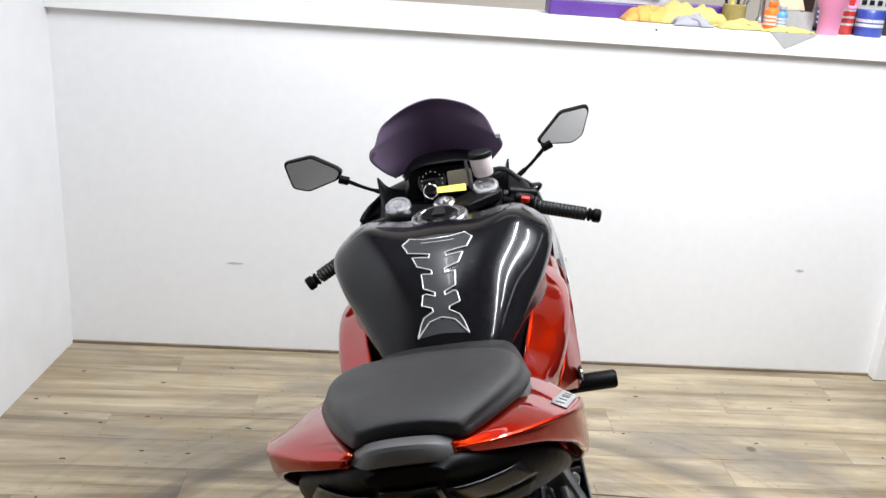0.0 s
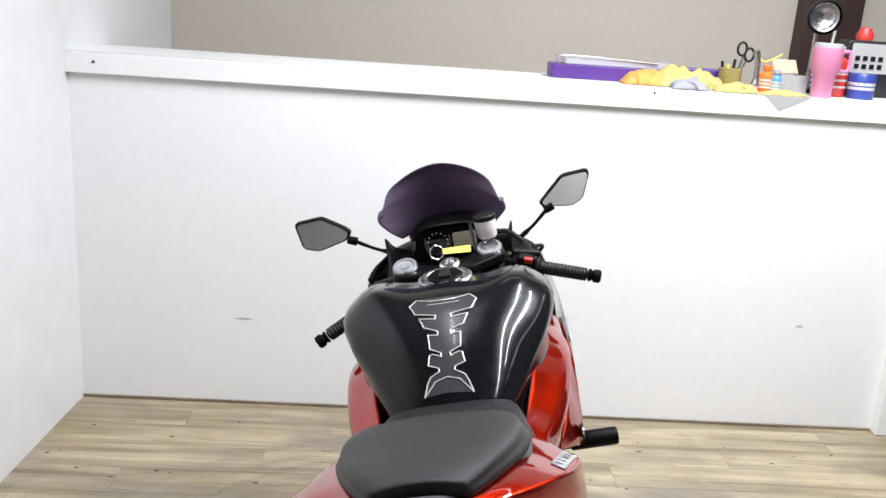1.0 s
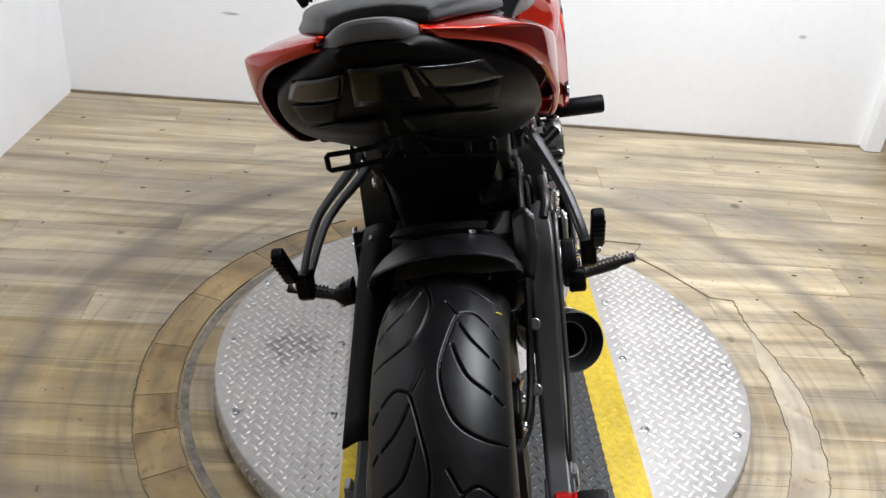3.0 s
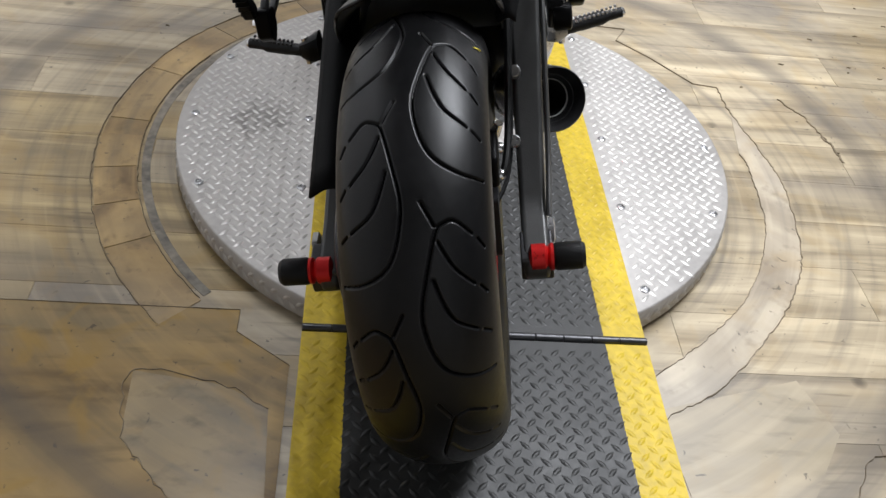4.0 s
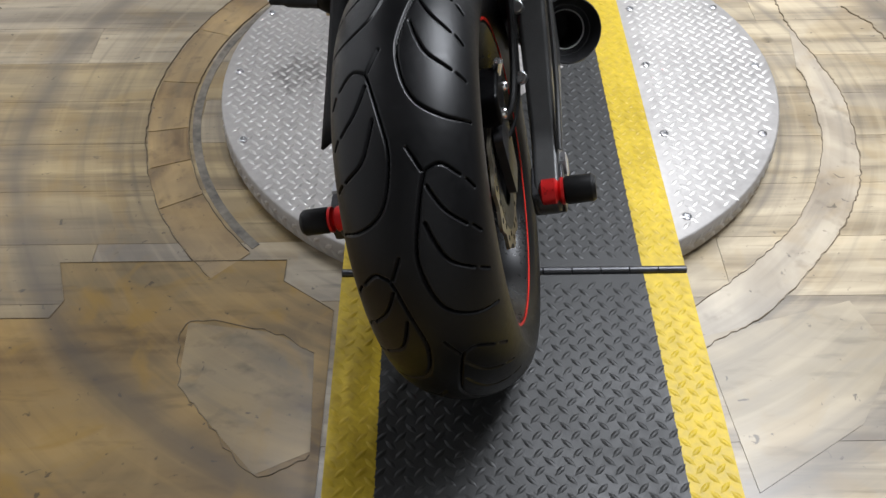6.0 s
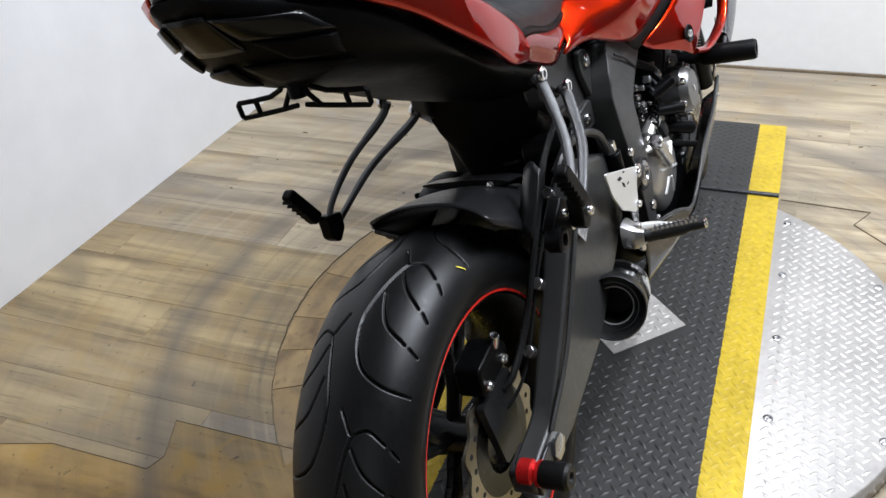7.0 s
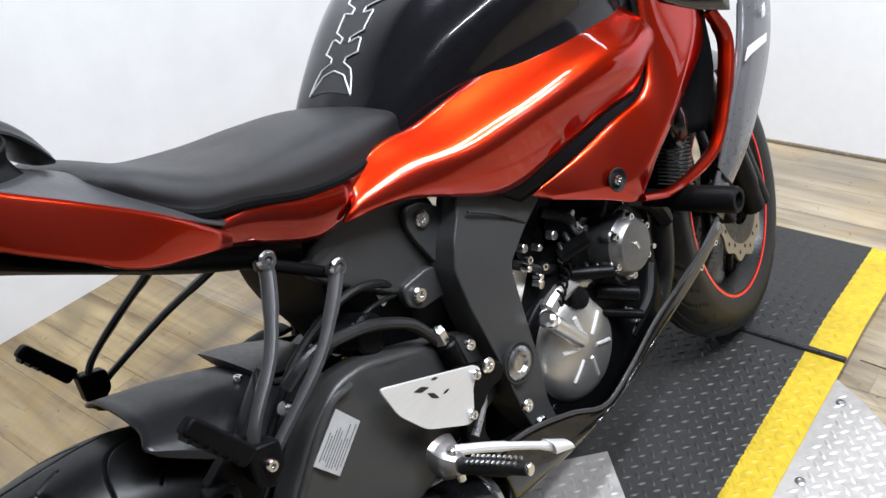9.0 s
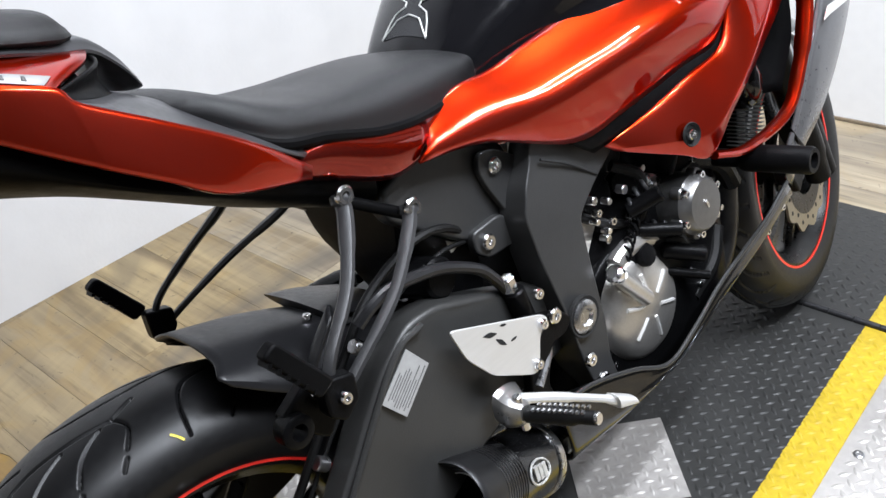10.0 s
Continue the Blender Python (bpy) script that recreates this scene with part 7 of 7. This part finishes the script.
for s in (-1, 1):
    for y, z, r in ((0.487, 0.492, 0.011), (0.530, 0.395, 0.010), (0.545, 0.352, 0.012), (0.470, 0.535, 0.008))[:4 if s > 0 else 3]:
        bolt((s * 0.189, y, z), (s, 0, 0), r, bike)
    hold = part("peg_bracket", loft([[(s * 0.190, 0.352, 0.420), (s * 0.190, 0.392, 0.412), (s * 0.190, 0.395, 0.452), (s * 0.190, 0.356, 0.458)], [(s * 0.208, 0.354, 0.416), (s * 0.208, 0.386, 0.412), (s * 0.208, 0.386, 0.446), (s * 0.208, 0.356, 0.450)], [(s * 0.224, 0.362, 0.422), (s * 0.224, 0.380, 0.418), (s * 0.224, 0.380, 0.438), (s * 0.224, 0.364, 0.442)]], 16, 3), M_CAST if s > 0 else M_ENGINE, bike, "cast footrest bracket")
    part("bracket_pin", cyl((s * 0.214, 0.372, 0.404), (0, 0, 1), 0.006, 0.050, 14), M_CHROME, hold)
    rest = part("rider_peg", tube([(s * 0.224, 0.373, 0.429), (s * 0.265, 0.384, 0.433), (s * 0.315, 0.394, 0.439)], [0.0105, 0.0115, 0.0085], 12, 14), M_GRIP, hold, "black rubber-topped rider footrest")
    part("peg_end", cyl((s * 0.312, 0.3935, 0.4385), (s, 0.2, 0.1), 0.0075, 0.007, 14), M_CHROME, rest)
    for k in range(10):
        for w in (-0.0055, 0.0055):
            u = 0.16 + k * 0.08
            part("peg_stud", box((s * (0.224 + 0.091 * u), 0.373 + 0.021 * u + w, 0.4405 + 0.010 * u), (0.0035, 0.0045, 0.003), (0, s * -6, s * 12)), M_STEEL if s > 0 else M_GRIP, rest, smooth=False)
pedal = part("brake_pedal", tube([(0.205, 0.372, 0.446), (0.222, 0.415, 0.424), (0.240, 0.465, 0.393), (0.252, 0.500, 0.369)], [0.0085, 0.008, 0.0065, 0.0085], 10, 18, flat=0.8), M_BRUSHED, bike, "polished aluminium brake pedal")
part("pedal_tip", loft([[(0.242, 0.492, 0.366), (0.262, 0.490, 0.366), (0.262, 0.490, 0.383), (0.242, 0.492, 0.383)], [(0.246, 0.524, 0.352), (0.264, 0.522, 0.352), (0.262, 0.522, 0.360), (0.247, 0.524, 0.360)]], 12, 2), M_BRUSHED, pedal)
part("brake_hose", tube([(0.160, 0.235, 0.628), (0.165, 0.256, 0.641), (0.165, 0.283, 0.646), (0.165, 0.320, 0.641), (0.164, 0.364, 0.628), (0.163, 0.411, 0.600), (0.162, 0.432, 0.575), (0.160, 0.448, 0.548)], 0.0075, 10, 40), M_HUG, bike, "thick black rubber hose arching over the swingarm")
part("rear_master_cylinder", cyl((0.165, 0.455, 0.545), (0, 0.15, -1), 0.014, 0.10, 16), M_ENGINE, bike)
part("banjo_bolt", cyl((0.165, 0.452, 0.545), (0, -0.15, 1), 0.010, 0.022, 6), M_CHROME, bike)
part("linkage_rod", tube([(0.175, 0.478, 0.49), (0.182, 0.47, 0.45), (0.19, 0.43, 0.42)], 0.006, 8, 8), M_STEEL, bike)

# -- silencer --
AX = Vector((-0.26, 0.83, -0.43)).normalized()
TIP = Vector((0.186, 0.270, 0.364)) - AX * 0.030


def sleeve(profile, at, way, seg=32, close=False):
    return lathe([(0.90 * r, h) for r, h in profile], at, way, seg, close=close)


can = part("silencer", sleeve([(0.0, 0.13), (0.033, 0.13), (0.0335, 0.034), (0.0365, 0.030), (0.0420, 0.022), (0.0440, 0.022), (0.0540, 0.003), (0.0560, 0.0), (0.0580, 0.002), (0.0585, 0.010), (0.0575, 0.085)], TIP, AX, 44), M_SMOKED, bike, "short carbon silencer with a dark steel tip", angle=0.9)
part("silencer_sleeve", sleeve([(0.0565, 0.082), (0.057, 0.086), (0.057, 0.205), (0.056, 0.215), (0.035, 0.235), (0.028, 0.30)], TIP, AX, 44), M_CARBON, can, "black carbon-fibre silencer sleeve")
for k in range(9):
    part("sleeve_rib", sleeve([(0.057, 0), (0.0585, 0.001), (0.0585, 0.003), (0.057, 0.004)], TIP + AX * (0.052 + 0.006 * k), AX, 36), M_CARBON, can)
part("bore", sleeve([(0.0, 0.128), (0.0325, 0.128), (0.0325, 0.036)], TIP, AX, 36), M_DARK, can)
part("bore_edge", sleeve([(0.0340, 0.033), (0.0352, 0.029), (0.0340, 0.0285), (0.0328, 0.031)], TIP, AX, 40, close=True), M_BRUSHED, can)
u, v, w = frame_of(AX)
side = (Vector((1, 0, 0.35)) - AX * Vector((1, 0, 0.35)).dot(AX)).normalized()
up = AX.cross(side)
badge_at = TIP + AX * 0.135
bm = tube([badge_at + side * 0.0532 * math.cos(0.30 * math.sin(t)) + up * 0.0532 * math.sin(0.30 * math.sin(t)) * 1.0 + AX * 0.026 * math.cos(t) for t in [k * 0.314 for k in range(20)]], 0.0016, 6, closed=True)
badge = part("silencer_badge", bm, M_WHITELINE, can, "pale oval badge outline")
for k in (-1, 0, 1):
    p = badge_at + AX * 0.011 * k + side * 0.0534
    part("badge_bar", box(p, (0.003, 0.006, 0.022), (0, 0, 0)), M_WHITELINE, badge, smooth=False)
part("can_strap", sleeve([(0.0575, 0), (0.060, 0.001), (0.060, 0.014), (0.0575, 0.015)], TIP + AX * 0.195, AX, 40), M_STEEL, can)
part("link_pipe", tube([TIP + AX * 0.29, TIP + AX * 0.38 + Vector((-0.04, 0, -0.02)), Vector((0.08, 0.75, 0.20))], 0.026, 14, 16), M_DARKSTEEL, can)
part("front_mudguard", moved(patch([[(0.023 + x * 0.062, 1.332 + 0.318 * math.sin(radians(p)), 0.283 + 0.318 * math.cos(radians(p)) - 0.05 * x * x) for x in (-1, -0.6, 0, 0.6, 1)] for p in (-50, -25, 0, 20, 36)], 14), FSTEER), M_GLOSS, bike, "black front mudguard", solid=0.003)

# ---- things on the ledge ----
SHELF = LEDGE + 0.0005


def storage_box():
    root = thing("storage_tray", "purple plastic tray with a clear lid on the ledge", "tray", at=pose(0.46, WALL_Y + 0.24, SHELF))
    part("tub", plate(round_poly([(-0.22, -0.06), (0.22, -0.06), (0.22, 0.06), (-0.22, 0.06)], 0.012), 0, 0.052, axis="z"), M_PURPLE, root, bevel=0.004)
    part("lid", plate(round_poly([(-0.17, -0.05), (0.25, -0.05), (0.25, 0.055), (-0.17, 0.055)], 0.012), 0.054, 0.075, axis="z"), see_through("clear_lid", (0.75, 0.75, 0.8, 1), 0.2, 0.6), root, "clear lid")
    part("handle", tube([(-0.19, -0.05, 0.05), (-0.18, -0.055, 0.085), (0.18, -0.055, 0.075)], 0.004, 8, 16), M_STEEL, root)
    return root


storage_box()
tagged(part("storage_tray", plate(round_poly([(-0.17, -0.05), (0.17, -0.05), (0.17, 0.05), (-0.17, 0.05)], 0.012), 0, 0.062, axis="z"), M_PURPLE, bevel=0.004), "long purple plastic tray behind the cloths", "tray").matrix_basis = pose(0.80, WALL_Y + 0.28, SHELF)


def cloth(x, w, h, d, material, label, seed, y=0.15):
    """Crumpled cloth: a folded heap with an uneven skin."""
    rnd = random.Random(seed)
    noise.seed_set(seed)
    bm = bmesh.new()
    n, m = 34, 16
    rows = []
    for i in range(n):
        row = []
        for j in range(m):
            u, v = i / (n - 1) * 2 - 1, j / (m - 1) * 2 - 1
            f = max(0.0, 1 - abs(u) ** 3.2) * max(0.0, 1 - abs(v) ** 3.0)
            k = noise.noise(Vector((u * 2.6 + seed, v * 2.2, 0.3 * seed)))
            fold = abs(noise.noise(Vector((u * 2.4 + v * 1.6, v * 2.2, seed * 0.7))))
            row.append(bm.verts.new((u * w + 0.02 * k, v * d + 0.02 * k, max(0.001, h * f * (0.65 + 0.4 * k + 0.6 * fold)) + 0.002)))
        rows.append(row)
    for a, b in zip(rows, rows[1:]):
        for j in range(m - 1):
            bm.faces.new((a[j], a[j + 1], b[j + 1], b[j]))
    ob = tagged(part("cloth", bm, material, solid=0.002, angle=2), label, "cloth", "cleaning cloths")
    ob.matrix_basis = pose(x, WALL_Y + y, SHELF)
    return ob


cloth(0.585, 0.085, 0.060, 0.07, M_CLOTHO, "crumpled orange microfibre cloth on the ledge", 3)
cloth(0.745, 0.145, 0.075, 0.08, M_CLOTHY, "crumpled yellow microfibre cloth on the ledge", 5)
cloth(0.725, 0.075, 0.035, 0.05, M_CLOTHG, "small grey cloth in front of the yellow one", 8, 0.06)
cloth(0.905, 0.09, 0.030, 0.05, M_CLOTHY, "folded yellow cloth lying along the ledge", 11, 0.06)
cloth(1.075, 0.085, 0.018, 0.05, M_CLOTHY, "thin yellow cloth at the ledge edge", 14, 0.045)

jar = thing("tool_jar", "amber glass jar holding scissors and small tools", "jar", at=pose(0.925, WALL_Y + 0.20, SHELF))
part("jar_body", lathe([(0, 0), (0.040, 0), (0.043, 0.006), (0.043, 0.075), (0.039, 0.078), (0.037, 0.074), (0.037, 0.008), (0, 0.008)], (0, 0, 0), (0, 0, 1), 28), M_AMBER, jar)
for a in (0, 1):
    part("scissor_loop", tube([(0.03 + 0.017 * math.cos(t) + a * 0.03, -0.01, 0.150 - a * 0.02 + 0.024 * math.sin(t)) for t in [k * 0.5236 for k in range(12)]], 0.0045, 8, 30, closed=True), M_GRIP, jar)
    part("scissor_blade", tube([(0.04 + a * 0.012, -0.01, 0.13 - a * 0.02), (0.015, 0, 0.02)], 0.004, 8), M_STEEL, jar)
for k, (x, l) in enumerate(((-0.02, 0.10), (-0.005, 0.09), (0.01, 0.11))):
    part("tool_handle", tube([(x, 0.01, 0.01), (x * 1.6, 0.01, l)], 0.006, 8), (M_GRIP, M_TAG, M_DARKSTEEL)[k], jar)
gun = thing("spray_gun", "small steel spray gun standing among the bottles", "spray gun", at=pose(1.000, WALL_Y + 0.14, SHELF))
part("gun_body", tube([(0, 0, 0.0), (0.004, 0, 0.06), (0.0, 0, 0.125), (-0.012, 0, 0.145)], [0.016, 0.010, 0.010, 0.014], 12, 14), M_STEEL, gun)
part("gun_wire", tube([(0, 0, 0.13), (0.03, 0, 0.11), (0.09, 0, 0.142)], 0.003, 8, 10), M_TAG, gun)
part("gun_base", cyl((0, 0, 0), (0, 0, 1), 0.022, 0.02, 18), M_PINK, gun)


def bottle(x, y, r, h, material, label, cap, neck=0.4, cap_h=0.03):
    root = thing("bottle", label, "bottle", "bottles on the ledge", pose(x, WALL_Y + y, SHELF))
    part("bottle_body", lathe([(0, 0), (r * 0.92, 0), (r, r * 0.12), (r, h * 0.72), (r * 0.92, h * 0.80), (r * neck, h * 0.90), (r * neck, h), (0, h)], (0, 0, 0), (0, 0, 1), 26), material, root)
    part("cap", cyl((0, 0, h - 0.002), (0, 0, 1), r * neck * 1.25, cap_h, 18), cap, root)
    for k in range(3):
        part("label_band", lathe([(r + 0.0006, h * (0.2 + 0.15 * k)), (r + 0.0008, h * (0.2 + 0.15 * k) + 0.008)], (0, 0, 0), (0, 0, 1), 26), M_WHITELINE, root)
    return root


bottle(1.035, 0.12, 0.026, 0.085, M_ORANGE, "small orange plastic bottle", M_ORANGE, 0.5, 0.016)
bottle(1.065, 0.10, 0.020, 0.075, mat("pale_blue_plastic", (0.08, 0.25, 0.45), 0.4), "small pale blue squeeze bottle", M_LABEL, 0.5, 0.014)
bottle(1.318, 0.16, 0.040, 0.165, M_REDBOTTLE, "red spray bottle with a pale cap", M_LABEL, 0.35, 0.022)
carton = thing("carton", "open white cardboard box on the ledge", "carton", at=pose(1.128, WALL_Y + 0.15, SHELF, 0, 0, 8))
for nm, c, sz in (("side_panel", (-0.055, 0, 0.035), (0.003, 0.09, 0.07)), ("side_panel", (0.055, 0, 0.035), (0.003, 0.09, 0.07)), ("front_panel", (0, -0.045, 0.035), (0.11, 0.003, 0.07)), ("back_panel", (0, 0.045, 0.035), (0.11, 0.003, 0.07)), ("bottom_panel", (0, 0, 0.003), (0.11, 0.09, 0.003))):
    part(nm, box(c, sz), M_LABEL, carton, smooth=False)
part("flap", box((0.02, 0.062, 0.095), (0.10, 0.003, 0.06), (-35, 0, 0)), M_CARD, carton, "brown inner flap", smooth=False)

cup = thing("tumbler", "pink steel tumbler with handle and straw", "tumbler", at=pose(1.222, WALL_Y + 0.06, SHELF))
part("cup_body", lathe([(0, 0), (0.034, 0), (0.036, 0.004), (0.040, 0.085), (0.052, 0.105), (0.054, 0.175), (0.054, 0.180), (0, 0.180)], (0, 0, 0), (0, 0, 1), 36), M_PINK, cup)
part("lid", lathe([(0, 0.180), (0.052, 0.180), (0.050, 0.192), (0.045, 0.196), (0, 0.196)], (0, 0, 0), (0, 0, 1), 32), see_through("clear_grey_lid", (0.6, 0.6, 0.62, 1), 0.2, 0.45), cup, "clear lid")
part("handle", tube([(0.050, 0, 0.165), (0.082, 0, 0.168), (0.088, 0, 0.135), (0.082, 0, 0.10), (0.050, 0, 0.10)], 0.007, 10, 26), M_PINK, cup)
part("straw", tube([(0.0, 0, 0.10), (0.012, 0, 0.24)], 0.005, 10), M_LABEL, cup)
can_b = thing("spray_can", "blue aerosol can with pale lettering bars", "spray can", at=pose(1.400, WALL_Y + 0.12, SHELF))
part("can_body", lathe([(0, 0), (0.047, 0), (0.048, 0.003), (0.048, 0.085), (0.044, 0.092), (0, 0.092)], (0, 0, 0), (0, 0, 1), 30), M_BLUECAN, can_b)
for k, (z, w) in enumerate(((0.050, 26), (0.034, 22))):
    part("letter_bar", lathe([(0.0485, z), (0.0485, z + 0.011)], (0, 0, 0), (0, 0, 1), 30), M_WHITELINE, can_b)
charger = thing("battery_charger", "grey and black bench charger behind the cans", "charger", at=pose(1.47, WALL_Y + 0.26, SHELF))
part("case", plate(round_poly([(-0.10, 0), (0.10, 0), (0.10, 0.21), (-0.10, 0.21)], 0.015), -0.05, 0.05, axis="y"), M_DARKSTEEL, charger, bevel=0.006)
part("face_plate", plate(round_poly([(-0.085, 0.09), (0.085, 0.09), (0.085, 0.20), (-0.085, 0.20)], 0.008), -0.054, -0.050, axis="y"), M_BRUSHED, charger)
for k in range(8):
    part("key", box((-0.06 + 0.03 * (k % 4), -0.056, 0.115 + 0.03 * (k // 4)), (0.018, 0.005, 0.018)), M_GRIP, charger, bevel=0.002)
part("red_knob", lathe([(0, 0), (0.03, 0), (0.032, 0.02), (0.02, 0.045), (0, 0.05)], (-0.02, 0, 0.211), (0, 0, 1), 24), M_REDBOTTLE, charger, "red knob")
lamp = thing("work_light", "round black bench light with a steel bowl", "work light", at=pose(1.262, WALL_Y + 0.22, SHELF))
part("bowl", lathe([(0.055, 0.0), (0.050, -0.012), (0.028, -0.03), (0, -0.034)], (0, 0, 0.285), (-0.1, -1, -0.1), 34), M_STEEL, lamp, "dull steel reflector bowl", solid=0.002)
part("hood", lathe([(0.060, 0.008), (0.066, 0.0), (0.060, -0.03), (0.03, -0.055), (0, -0.06), (0, -0.045), (0.026, -0.04), (0.052, -0.016), (0.056, 0.0)], (0, 0, 0.285), (-0.1, -1, -0.1), 34), M_GRIP, lamp)
part("stem", tube([(0, 0.045, 0.0), (0, 0.05, 0.20), (0, 0.045, 0.275)], 0.008, 10, 12), M_STEEL, lamp)
part("base", cyl((0, 0.045, 0), (0, 0, 1), 0.045, 0.015, 26), M_GRIP, lamp)
bottle(1.29, 0.28, 0.03, 0.13, mat("blue_plastic", (0.03, 0.05, 0.2), 0.4), "dark blue plastic bottle behind the tumbler", M_LABEL, 0.5, 0.02)

# Flat pale grey triangle on the trim board, with a strip on the ledge.
sheet = thing("grey_triangle", "thin pale grey piece on the ledge with a triangle down the trim", "paper")
part("lying_part", plate([(0.985, WALL_Y - 0.022), (1.150, WALL_Y - 0.022), (1.140, WALL_Y + 0.010), (1.000, WALL_Y + 0.010)], SHELF, SHELF + 0.0009, axis="z"), M_PALEGREY, sheet, smooth=False)
part("trim_triangle", plate([(0.985, SHELF + 0.0009), (1.150, SHELF + 0.0009), (1.043, 1.186)], WALL_Y - 0.0236, WALL_Y - 0.0224, axis="y"), M_PALEGREY, sheet, smooth=False)

# ---- floor planks, each a piece of its own ----
random.seed(12)
PW, PL = 0.152, 1.22
base = plate(round_poly([(-PL / 2 + 0.0005, -PW / 2 + 0.0005), (PL / 2 - 0.0005, -PW / 2 + 0.0005), (PL / 2 - 0.0005, PW / 2 - 0.0005), (-PL / 2 + 0.0005, PW / 2 - 0.0005)], 0.001, 1), 0, 0.0022, axis="z")
plank_mesh = mesh_of(base, "plank", False)
plank_mesh.materials.append(M_PLANK)
amber_mesh = plank_mesh.copy()
amber_mesh.materials[0] = M_PLANKAMBER
for j in range(-12, 14):
    for i in range(-2, 3):
        x, y = i * PL + (j * 0.37 % 1.0) * PL - 0.2, j * PW + 0.07
        if y > WALL_Y - PW / 2 + 0.01:
            continue
        # planks left of the table get the warm-tinted copy
        ob = new("plank", amber_mesh if x < -0.45 and y < 0.80 else plank_mesh)
        ob.parent = floor
        ob.location = (x, y, FLOOR - 0.0022)
